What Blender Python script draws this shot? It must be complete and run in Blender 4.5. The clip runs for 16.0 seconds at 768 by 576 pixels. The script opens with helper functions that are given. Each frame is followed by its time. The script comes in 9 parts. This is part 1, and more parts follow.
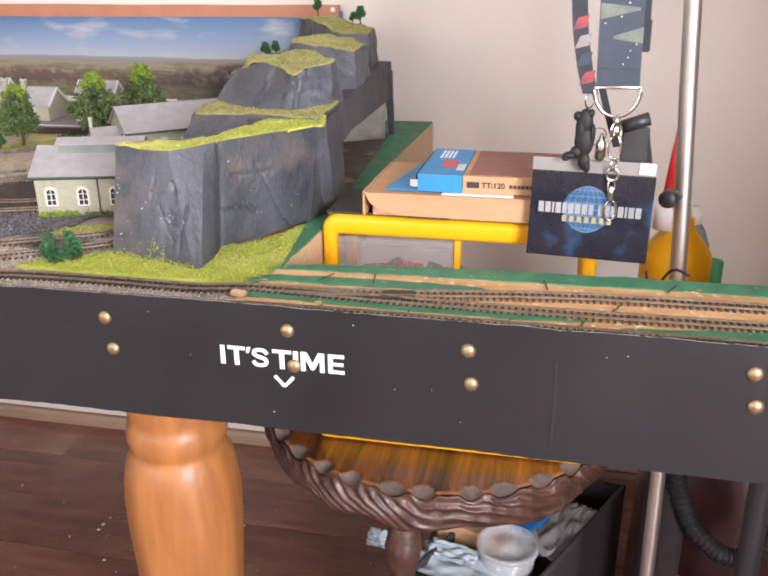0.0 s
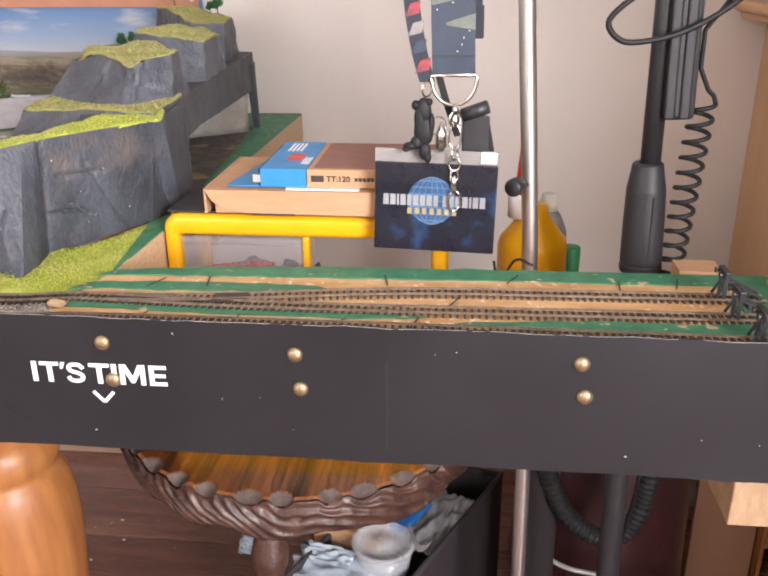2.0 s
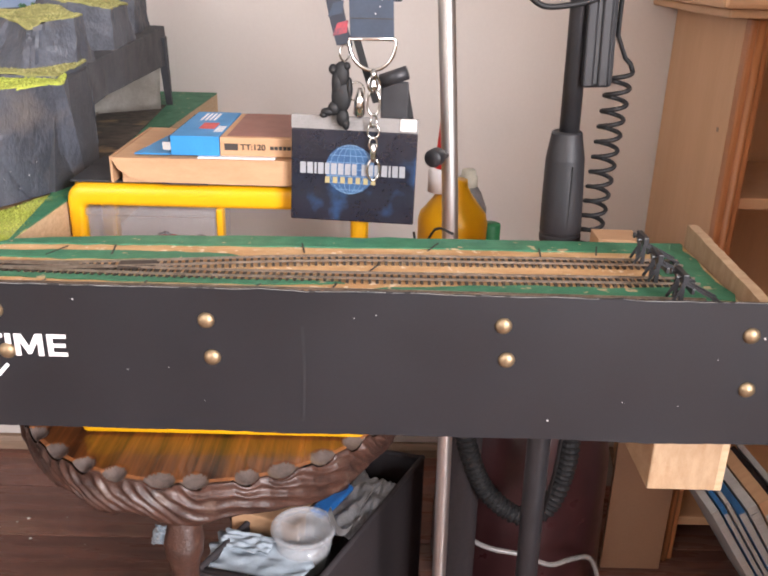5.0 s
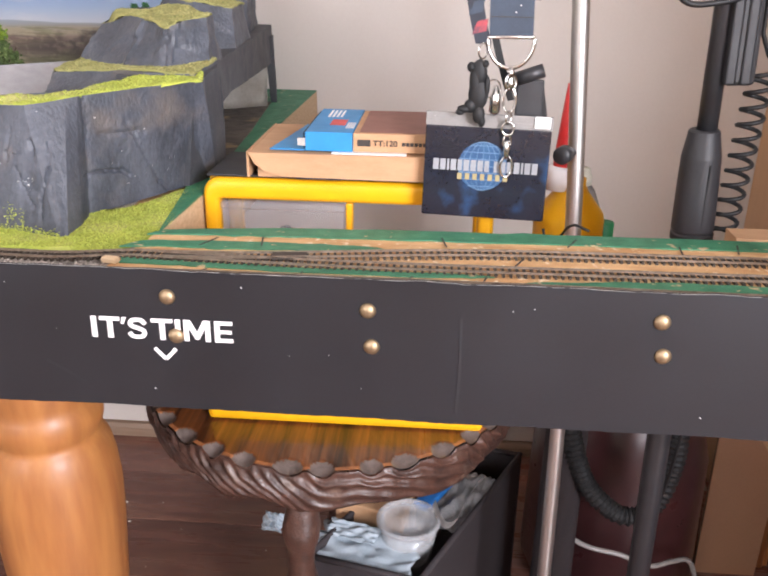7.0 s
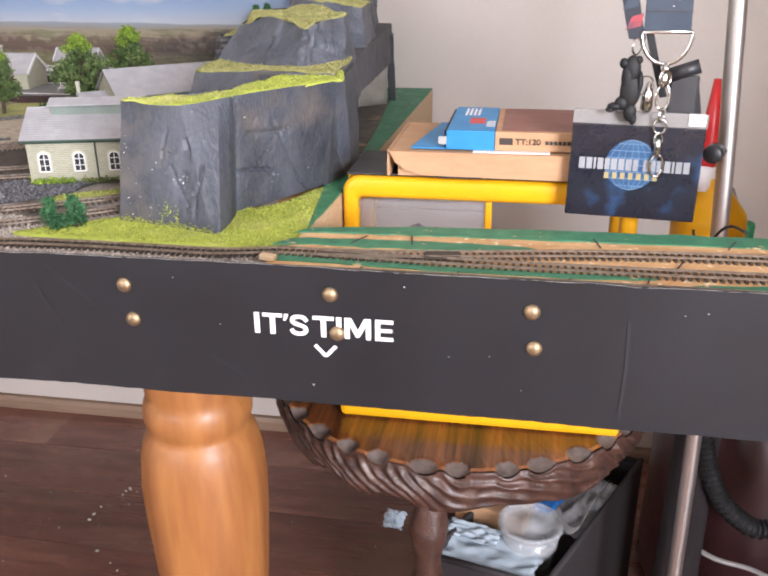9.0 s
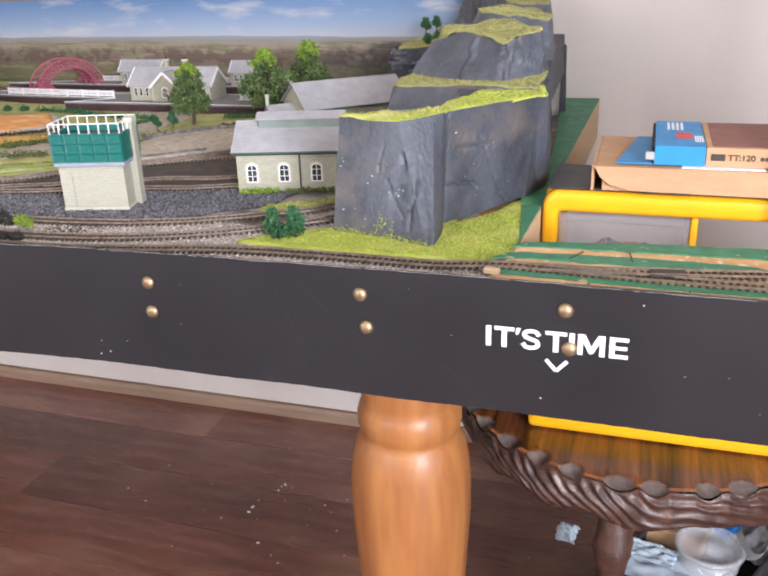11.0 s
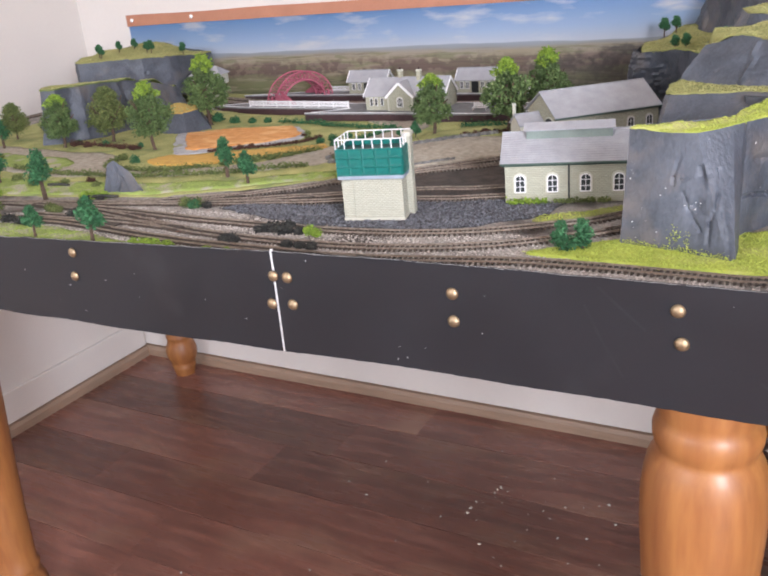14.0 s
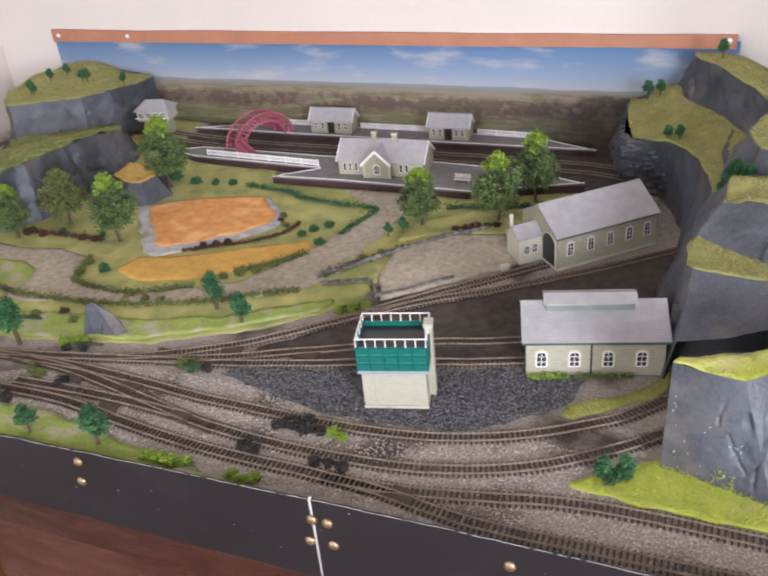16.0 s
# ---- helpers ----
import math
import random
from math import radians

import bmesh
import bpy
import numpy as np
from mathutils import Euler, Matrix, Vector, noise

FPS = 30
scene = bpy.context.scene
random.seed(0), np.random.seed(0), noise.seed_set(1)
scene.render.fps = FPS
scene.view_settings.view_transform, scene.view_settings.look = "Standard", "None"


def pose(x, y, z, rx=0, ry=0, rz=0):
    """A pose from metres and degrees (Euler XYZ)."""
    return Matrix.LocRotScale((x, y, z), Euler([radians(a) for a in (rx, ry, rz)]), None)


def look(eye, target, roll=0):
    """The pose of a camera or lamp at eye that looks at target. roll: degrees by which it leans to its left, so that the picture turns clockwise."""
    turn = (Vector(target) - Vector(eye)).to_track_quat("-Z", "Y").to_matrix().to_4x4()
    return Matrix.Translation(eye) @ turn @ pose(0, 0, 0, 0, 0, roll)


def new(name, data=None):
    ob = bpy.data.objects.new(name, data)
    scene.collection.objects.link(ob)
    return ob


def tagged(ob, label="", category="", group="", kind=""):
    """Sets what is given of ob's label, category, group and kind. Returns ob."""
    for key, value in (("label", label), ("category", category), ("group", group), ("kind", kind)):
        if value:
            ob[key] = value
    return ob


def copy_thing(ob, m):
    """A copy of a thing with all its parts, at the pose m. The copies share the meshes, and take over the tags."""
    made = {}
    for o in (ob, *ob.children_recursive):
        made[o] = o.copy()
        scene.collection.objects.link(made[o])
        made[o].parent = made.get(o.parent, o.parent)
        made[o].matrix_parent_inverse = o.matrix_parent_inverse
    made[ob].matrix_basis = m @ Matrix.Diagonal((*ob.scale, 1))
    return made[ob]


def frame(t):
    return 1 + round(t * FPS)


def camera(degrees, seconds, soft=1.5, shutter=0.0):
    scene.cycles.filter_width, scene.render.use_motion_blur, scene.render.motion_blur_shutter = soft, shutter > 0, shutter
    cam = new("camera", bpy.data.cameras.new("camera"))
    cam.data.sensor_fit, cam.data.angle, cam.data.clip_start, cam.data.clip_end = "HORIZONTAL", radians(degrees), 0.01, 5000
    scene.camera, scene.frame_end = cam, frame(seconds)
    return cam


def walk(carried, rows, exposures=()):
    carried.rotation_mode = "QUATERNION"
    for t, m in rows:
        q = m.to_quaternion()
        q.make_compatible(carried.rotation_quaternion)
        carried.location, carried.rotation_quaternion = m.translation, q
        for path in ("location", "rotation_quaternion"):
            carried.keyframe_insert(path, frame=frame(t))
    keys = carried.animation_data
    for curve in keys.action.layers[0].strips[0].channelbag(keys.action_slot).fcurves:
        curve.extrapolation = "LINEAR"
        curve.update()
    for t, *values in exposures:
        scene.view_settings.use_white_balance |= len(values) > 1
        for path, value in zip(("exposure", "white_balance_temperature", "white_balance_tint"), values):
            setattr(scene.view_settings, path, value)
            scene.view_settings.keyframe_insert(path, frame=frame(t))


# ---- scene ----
cam = camera(50.2, 16.0, soft=2.0, shutter=0.25)
PATH = [
    (0, (0.205, -0.566, 1.048), (-0.193, 1.255, 0.325), -0.4),
    (0.5, (0.203, -0.567, 1.05), (-0.173, 1.26, 0.328), -0.4),
    (1, (0.211, -0.565, 1.055), (-0.116, 1.271, 0.332), -0.4),
    (1.5, (0.234, -0.551, 1.049), (-0.019, 1.294, 0.319), -0.4),
    (2, (0.264, -0.526, 1.043), (0.081, 1.321, 0.299), -0.4),
    (2.5, (0.256, -0.528, 1.045), (0.115, 1.322, 0.297), -0.4),
    (3, (0.251, -0.53, 1.05), (0.15, 1.324, 0.306), -0.2),
    (3.5, (0.262, -0.53, 1.045), (0.214, 1.329, 0.308), 0.4),
    (3.7, (0.27, -0.521, 1.031), (0.242, 1.337, 0.293), 0.3),
    (5.8, (0.253, -0.514, 1.01), (0.267, 1.34, 0.261), 1.8),
    (6, (0.244, -0.516, 1.01), (0.244, 1.339, 0.26), 1.8),
    (6.5, (0.219, -0.52, 1.01), (0.159, 1.332, 0.257), 1.4),
    (7, (0.193, -0.53, 1.011), (0.071, 1.319, 0.257), 1.0),
    (7.5, (0.174, -0.531, 1.01), (0.001, 1.313, 0.255), 0.8),
    (8, (0.163, -0.531, 1.01), (-0.058, 1.306, 0.251), 0.3),
    (10.3, (0.08, -0.551, 1.02), (-0.401, 1.238, 0.267), -1.3),
    (10.5, (0.07, -0.559, 1.024), (-0.442, 1.223, 0.272), -1.5),
    (11, (0.048, -0.565, 1.025), (-0.529, 1.199, 0.28), -1.9),
    (11.5, (0.026, -0.57, 1.026), (-0.615, 1.173, 0.285), -2.4),
    (12, (0.004, -0.573, 1.029), (-0.699, 1.147, 0.289), -3.0),
    (12.5, (-0.015, -0.583, 1.029), (-0.778, 1.112, 0.29), -3.5),
    (13, (-0.03, -0.591, 1.035), (-0.852, 1.078, 0.301), -4.1),
    (13.5, (-0.044, -0.604, 1.043), (-0.927, 1.038, 0.318), -4.6),
    (14, (-0.06, -0.62, 1.049), (-0.996, 0.992, 0.323), -5.3),
    (14.5, (-0.092, -0.633, 1.074), (-1.05, 0.953, 0.323), -6.0),
    (15, (-0.174, -0.606, 1.169), (-1.092, 0.964, 0.337), -6.6),
    (15.2, (-0.207, -0.593, 1.24), (-1.077, 0.987, 0.376), -5.9),
    (15.5, (-0.231, -0.566, 1.321), (-1.063, 1.01, 0.414), -6.2),
    (16, (-0.217, -0.492, 1.359), (-0.944, 1.078, 0.356), -5.8),
]
walk(cam, [(t, look(eye, target, roll)) for t, eye, target, roll in PATH],
     exposures=[(0, 0.07, 6400, 10), (3.5, 0.06, 6500, 10), (6, 0.08, 6300, 10), (8, 0.08, 6150, 9), (10.5, 0.1, 6000, 8), (12.5, 0.07, 5830, 8), (14, 0.07, 5850, 8), (15, 0.06, 5900, 8), (15.5, 0.07, 5900, 8), (16, -0.08, 5960, 8)])

# ---- world and light ----
world = bpy.data.worlds.new("world")
scene.world = world
world.use_nodes = True
wn = world.node_tree.nodes
sky = wn.new("ShaderNodeTexSky")
sky.sky_type, sky.sun_disc, sky.sun_elevation, sky.sun_rotation = "NISHITA", False, radians(38), radians(200)
world.node_tree.links.new(sky.outputs[0], wn["Background"].inputs[0])
wn["Background"].inputs[1].default_value = 0.1


def window_light(name, m, w, h, watts, color, spread):
    data = bpy.data.lights.new(name, "AREA")
    data.shape, data.size, data.size_y, data.energy, data.color, data.spread = "RECTANGLE", w, h, watts, color, radians(spread)
    ob = new(name, data)
    ob.matrix_world = m
    return ob


# main daylight from behind the camera, east side; the west lamp is added fill
window_light("window_daylight", look((1.78, -2.33, 1.5), (-0.3, 0, 0.95)), 1.1, 1.25, 185, (1.0, 0.96, 1.0), 180)
window_light("west_fill_light", look((-1.3, -2.33, 1.5), (-1.1, 0, 1.1)), 1.0, 1.25, 32, (1.0, 0.95, 0.96), 180)

# ---- materials ----
MATS = {}


def link(nt, a, b):
    nt.links.new(a, b)


def material(name, c1, c2=None, rough=0.6, metal=0.0, scale=40.0, fine=400.0, bump=0.15, spots=None, coat=0.0,
             stretch=(1, 1, 1), turn=0.0, rand=0.0, detail=6.0, depth=0.002, island=0.0, spec=0.5, transmission=0.0):
    """Two-tone noise at a broad and a fine scale, with a fine bump; rand varies it by object, island by loose piece."""
    m = bpy.data.materials.new(name)
    m.use_nodes = True
    nt = m.node_tree
    n = nt.nodes
    bsdf = n["Principled BSDF"]
    c2 = c2 or tuple(v * 0.75 for v in c1)
    tc = n.new("ShaderNodeTexCoord")
    mp = n.new("ShaderNodeMapping")
    mp.inputs["Scale"].default_value = stretch
    mp.inputs["Rotation"].default_value = (0, 0, radians(turn))
    link(nt, tc.outputs["Object"], mp.inputs[0])
    big, small = n.new("ShaderNodeTexNoise"), n.new("ShaderNodeTexNoise")
    for t, s, d in ((big, scale, detail), (small, fine, 3.0)):
        t.inputs["Scale"].default_value, t.inputs["Detail"].default_value = s, d
        link(nt, mp.outputs[0], t.inputs["Vector"])
    add = n.new("ShaderNodeMath")
    add.operation = "MULTIPLY_ADD"
    link(nt, small.outputs[0], add.inputs[0])
    add.inputs[1].default_value = 0.45
    link(nt, big.outputs[0], add.inputs[2])
    rng = n.new("ShaderNodeMapRange")
    rng.inputs[1].default_value, rng.inputs[2].default_value = 0.5, 0.95
    link(nt, add.outputs[0], rng.inputs[0])
    mix = n.new("ShaderNodeMix")
    mix.data_type = "RGBA"
    link(nt, rng.outputs[0], mix.inputs[0])
    mix.inputs[6].default_value, mix.inputs[7].default_value = (*c1, 1), (*c2, 1)
    out = mix.outputs[2]
    if spots:
        color, size, lo, hi = spots
        sp = n.new("ShaderNodeTexNoise")
        sp.inputs["Scale"].default_value, sp.inputs["Detail"].default_value = size, 4.0
        link(nt, tc.outputs["Object"], sp.inputs["Vector"])
        r2 = n.new("ShaderNodeMapRange")
        r2.inputs[1].default_value, r2.inputs[2].default_value = lo, hi
        link(nt, sp.outputs[0], r2.inputs[0])
        m2 = n.new("ShaderNodeMix")
        m2.data_type = "RGBA"
        link(nt, r2.outputs[0], m2.inputs[0])
        link(nt, out, m2.inputs[6])
        m2.inputs[7].default_value = (*color, 1)
        out = m2.outputs[2]
    if rand or island:
        if island:
            src = n.new("ShaderNodeNewGeometry").outputs["Random Per Island"]
        else:
            src = n.new("ShaderNodeObjectInfo").outputs["Random"]
        r3 = n.new("ShaderNodeMapRange")
        r3.inputs[3].default_value, r3.inputs[4].default_value = 1 - (rand or island), 1 + (rand or island)
        link(nt, src, r3.inputs[0])
        hsv = n.new("ShaderNodeHueSaturation")
        link(nt, r3.outputs[0], hsv.inputs["Value"])
        link(nt, out, hsv.inputs["Color"])
        out = hsv.outputs[0]
    link(nt, out, bsdf.inputs["Base Color"])
    rr = n.new("ShaderNodeMapRange")
    rr.inputs[3].default_value, rr.inputs[4].default_value = max(rough - 0.08, 0.02), min(rough + 0.1, 1)
    link(nt, big.outputs[0], rr.inputs[0])
    link(nt, rr.outputs[0], bsdf.inputs["Roughness"])
    bsdf.inputs["Metallic"].default_value = metal
    bsdf.inputs["Coat Weight"].default_value = coat
    bsdf.inputs["Specular IOR Level"].default_value = spec
    bsdf.inputs["Transmission Weight"].default_value = transmission
    if bump:
        b = n.new("ShaderNodeBump")
        b.inputs["Strength"].default_value, b.inputs["Distance"].default_value = bump, depth
        link(nt, add.outputs[0], b.inputs["Height"])
        link(nt, b.outputs[0], bsdf.inputs["Normal"])
    MATS[name] = m
    return m


M_wall = material("wall_paint", (0.66, 0.615, 0.57), (0.62, 0.575, 0.53), 0.85, scale=3, fine=250, bump=0.12)
# made-up tan for unseen walls, so that they bounce warm light
M_tanbounce = material("tan_bounce_paint", (0.64, 0.42, 0.25), (0.59, 0.385, 0.225), 0.85, scale=3, fine=250, bump=0.12)
M_white = material("white_paint", (0.8, 0.79, 0.77), (0.74, 0.73, 0.7), 0.6, scale=30, fine=300, bump=0.05)
M_skirt = material("skirting_wood", (0.34, 0.235, 0.165), (0.25, 0.17, 0.115), 0.55, scale=10, stretch=(1, 12, 12), bump=0.1)
M_plank = material("laminate", (0.235, 0.104, 0.075), (0.115, 0.05, 0.037), 0.27, scale=5, fine=60, stretch=(1, 9, 1), bump=0.05, rand=0.3,
                   spots=((0.27, 0.15, 0.1), 3.0, 0.5, 0.75))
M_gap = material("floor_underlay", (0.012, 0.007, 0.005), rough=0.8)
M_leg = material("varnished_pine", (0.355, 0.152, 0.045), (0.22, 0.08, 0.023), 0.46, scale=7, fine=24, stretch=(6, 6, 0.7), bump=0.03, coat=0.08)
M_black = material("black_card", (0.0115, 0.0115, 0.0138), (0.0155, 0.0157, 0.019), 0.46, scale=9, fine=500, bump=0.06, spots=((0.03, 0.03, 0.033), 6, 0.64, 0.82), spec=0.4)
M_foam = material("white_foam", (0.75, 0.74, 0.73), rough=0.8, scale=80)
M_print = material("white_print", (0.82, 0.8, 0.8), (0.76, 0.75, 0.75), 0.5, bump=0.02)
M_brass = material("brass", (0.42, 0.32, 0.2), (0.3, 0.22, 0.13), 0.45, metal=0.85, scale=120, fine=900, bump=0.08)
M_timber = material("raw_timber", (0.62, 0.46, 0.29), (0.48, 0.34, 0.2), 0.75, scale=30, fine=200, stretch=(1, 5, 9), bump=0.15)
M_endgrain = material("timber_end_grain", (0.42, 0.29, 0.175), (0.32, 0.2, 0.11), 0.85, scale=60, fine=500, stretch=(3, 1, 1), bump=0.3)
M_ply = material("bare_chipboard", (0.72, 0.47, 0.24), (0.5, 0.27, 0.11), 0.8, scale=60, fine=500, stretch=(0.22, 1, 1), bump=0.5,
                 spots=((0.8, 0.64, 0.44), 130, 0.6, 0.68))
M_green = material("green_paint", (0.055, 0.235, 0.125), (0.03, 0.15, 0.078), 0.55, scale=70, fine=600, bump=0.5, spots=((0.5, 0.38, 0.22), 90, 0.66, 0.7))
M_rail = material("weathered_rail", (0.4, 0.335, 0.275), (0.2, 0.155, 0.12), 0.45, metal=0.5, scale=200, bump=0.05)
M_railnew = material("nickel_rail", (0.4, 0.33, 0.265), (0.23, 0.175, 0.13), 0.42, metal=0.6, scale=150, bump=0.05)
M_sleeper = material("sleeper_plastic", (0.045, 0.032, 0.024), (0.065, 0.048, 0.034), 0.7, scale=300, bump=0.1)
M_sleeperw = material("weathered_sleeper", (0.105, 0.078, 0.058), (0.055, 0.04, 0.03), 0.85, scale=300, bump=0.2)
M_ballast = material("ballast", (0.44, 0.395, 0.35), (0.19, 0.165, 0.143), 0.95, scale=320, fine=1300, bump=0.9, detail=8, depth=0.003,
                     spots=((0.075, 0.058, 0.047), 14, 0.52, 0.68))
M_stone = material("ballast_chips", (0.55, 0.495, 0.44), (0.35, 0.305, 0.26), 0.9, scale=100, island=0.45, bump=0.1)
M_coalbed = material("ash_ground", (0.075, 0.073, 0.076), (0.03, 0.029, 0.031), 0.8, scale=300, fine=1200, bump=0.9, depth=0.003)
M_coal = material("coal_chips", (0.135, 0.135, 0.15), (0.055, 0.055, 0.064), 0.4, scale=200, island=0.65, bump=0.1)
M_earth = material("dark_earth", (0.075, 0.058, 0.046), (0.03, 0.024, 0.02), 0.95, scale=70, fine=900, bump=0.7)
M_hollow = material("hollow_floor", (0.15, 0.125, 0.1), (0.06, 0.052, 0.045), 0.95, scale=60, fine=500, bump=0.7, spots=((0.3, 0.21, 0.12), 25, 0.58, 0.7))
M_road = material("gravel_road", (0.43, 0.375, 0.295), (0.25, 0.215, 0.165), 0.95, scale=110, fine=1000, bump=0.7, spots=((0.27, 0.235, 0.17), 20, 0.58, 0.78))
M_grass = material("meadow_flock", (0.43, 0.4, 0.15), (0.25, 0.27, 0.085), 0.95, scale=24, fine=700, bump=0.8, detail=9, spots=((0.2, 0.235, 0.08), 19, 0.53, 0.68))
M_verge = material("worn_verge_flock", (0.3, 0.37, 0.09), (0.2, 0.25, 0.06), 0.95, scale=50, fine=800, bump=0.8, detail=9, spots=((0.36, 0.33, 0.24), 28, 0.52, 0.62))
M_blade3 = material("worn_static_grass", (0.33, 0.41, 0.08), (0.22, 0.28, 0.055), 0.9, scale=40, island=0.4, bump=0)
M_lime = material("lime_flock", (0.46, 0.5, 0.075), (0.31, 0.37, 0.055), 0.95, scale=60, fine=900, bump=0.8, spots=((0.5, 0.46, 0.2), 14, 0.52, 0.72))
M_olive = material("olive_flock", (0.33, 0.31, 0.11), (0.2, 0.2, 0.065), 0.95, scale=60, fine=900, bump=0.8, spots=((0.2, 0.24, 0.055), 22, 0.58, 0.74))
M_blade = material("static_grass", (0.46, 0.5, 0.09), (0.31, 0.36, 0.065), 0.9, scale=40, island=0.35, bump=0)
M_blade2 = material("dry_static_grass", (0.41, 0.38, 0.16), (0.27, 0.27, 0.09), 0.9, scale=40, island=0.35, bump=0)
M_sand = material("orange_sand", (0.66, 0.32, 0.1), (0.5, 0.22, 0.06), 0.95, scale=70, fine=900, bump=0.6, spots=((0.72, 0.42, 0.17), 30, 0.5, 0.7))
M_sand2 = material("ochre_crop", (0.6, 0.37, 0.08), (0.46, 0.27, 0.06), 0.95, scale=70, fine=900, bump=0.8)
M_rock = material("painted_rock", (0.092, 0.101, 0.124), (0.034, 0.038, 0.047), 0.5, scale=21, fine=330, bump=0.5, depth=0.004, detail=14,
                  stretch=(1, 1, 0.6), spots=((0.12, 0.106, 0.1), 15, 0.55, 0.7))
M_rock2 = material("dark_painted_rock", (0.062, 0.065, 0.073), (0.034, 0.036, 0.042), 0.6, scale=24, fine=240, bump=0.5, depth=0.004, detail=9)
M_plaster = material("plaster_cloth", (0.66, 0.63, 0.57), (0.48, 0.44, 0.38), 0.9, scale=40, fine=300, bump=0.5)
M_cream = material("cream_render", (0.55, 0.535, 0.44), (0.44, 0.43, 0.35), 0.75, scale=60, fine=500, bump=0.1)
M_slate = material("grey_roof", (0.36, 0.355, 0.37), (0.29, 0.287, 0.3), 0.55, scale=60, fine=400, bump=0.08)
M_trimgreen = material("dark_green_trim", (0.05, 0.085, 0.065), (0.035, 0.06, 0.045), 0.5, bump=0.05)
M_louvre = material("grey_green_louvre", (0.2, 0.24, 0.21), (0.14, 0.17, 0.15), 0.6, bump=0.05)
M_teal = material("teal_tank", (0.012, 0.155, 0.13), (0.01, 0.105, 0.09), 0.35, scale=80, bump=0.05)
# also colours the flat panels that stand for shade inside the door openings
M_darkinside = material("tank_water", (0.02, 0.022, 0.022), rough=0.3)
M_ledge = material("blue_grey_ledge", (0.3, 0.35, 0.41), rough=0.6, bump=0.05)
M_rimstone = material("pale_rim_plaster", (0.5, 0.49, 0.49), (0.27, 0.265, 0.28), 0.85, scale=60, fine=500, bump=0.8, spots=((0.3, 0.3, 0.16), 30, 0.58, 0.7))
M_glassdark = material("model_glazing", (0.05, 0.055, 0.055), rough=0.12, bump=0)
M_platform = material("platform_top", (0.2, 0.195, 0.195), (0.14, 0.137, 0.138), 0.85, scale=60, fine=600, bump=0.2)
M_maroon = material("maroon_wall", (0.055, 0.023, 0.024), (0.035, 0.016, 0.017), 0.7, bump=0.1)
M_pink = material("crimson_bridge", (0.42, 0.115, 0.165), (0.34, 0.085, 0.125), 0.5, bump=0.05)
M_bark = material("model_bark", (0.11, 0.068, 0.045), (0.06, 0.04, 0.028), 0.9, scale=200, bump=0.4)
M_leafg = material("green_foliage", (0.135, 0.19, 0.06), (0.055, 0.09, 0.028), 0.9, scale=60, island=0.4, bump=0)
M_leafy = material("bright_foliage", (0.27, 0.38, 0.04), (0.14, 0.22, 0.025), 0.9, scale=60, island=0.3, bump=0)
M_leafd = material("deep_foliage", (0.05, 0.15, 0.058), (0.02, 0.075, 0.028), 0.85, scale=60, island=0.4, bump=0)
M_leafo = material("olive_foliage", (0.15, 0.17, 0.05), (0.075, 0.1, 0.028), 0.9, scale=60, island=0.4, bump=0)
M_leafk = material("dark_scrub", (0.05, 0.047, 0.04), (0.025, 0.025, 0.022), 0.9, scale=60, island=0.5, bump=0)
M_yellow = material("yellow_plastic", (0.8, 0.42, 0.006), (0.74, 0.37, 0.005), 0.32, scale=20, bump=0.03)
M_card = material("brown_cardboard", (0.5, 0.3, 0.165), (0.42, 0.245, 0.13), 0.8, scale=25, fine=300, stretch=(1, 4, 4), bump=0.08)
M_blue = material("blue_box_print", (0.03, 0.24, 0.52), (0.025, 0.2, 0.45), 0.5, bump=0.03)
M_redprint = material("red_print", (0.6, 0.06, 0.05), rough=0.5, bump=0.02)
M_brownprint = material("brown_box_print", (0.27, 0.115, 0.085), (0.22, 0.095, 0.07), 0.6, bump=0.05)
M_inkprint = material("dark_ink", (0.045, 0.035, 0.03), rough=0.6, bump=0)
M_chrome = material("brushed_steel", (0.68, 0.66, 0.63), (0.58, 0.56, 0.54), 0.42, metal=1.0, scale=30, stretch=(8, 8, 0.5), bump=0.02)
M_silver = material("polished_steel", (0.72, 0.72, 0.7), rough=0.15, metal=1.0, bump=0)
M_blackpl = material("black_plastic", (0.022, 0.022, 0.025), (0.03, 0.03, 0.033), 0.4, scale=60, bump=0.05)
M_greypl = material("dark_grey_plastic", (0.024, 0.024, 0.027), (0.019, 0.019, 0.022), 0.5, bump=0.05)
M_rubber = material("black_rubber", (0.01, 0.01, 0.011), rough=0.6, bump=0.05)
M_red = material("red_plastic", (0.62, 0.03, 0.03), rough=0.35, bump=0)
M_greenlab = material("green_label", (0.02, 0.2, 0.07), rough=0.5, bump=0)
M_bead = material("orange_varnish", (0.46, 0.19, 0.075), (0.36, 0.14, 0.05), 0.35, scale=9, stretch=(7, 7, 1), bump=0.05, coat=0.2)
M_pine = material("pine_cabinet", (0.63, 0.385, 0.215), (0.56, 0.335, 0.185), 0.5, scale=4, fine=40, stretch=(5, 5, 0.6), bump=0.03, coat=0.12)
M_pineplain = material("brown_hardboard", (0.3, 0.17, 0.1), (0.26, 0.145, 0.085), 0.55, scale=5, fine=200, bump=0.03)
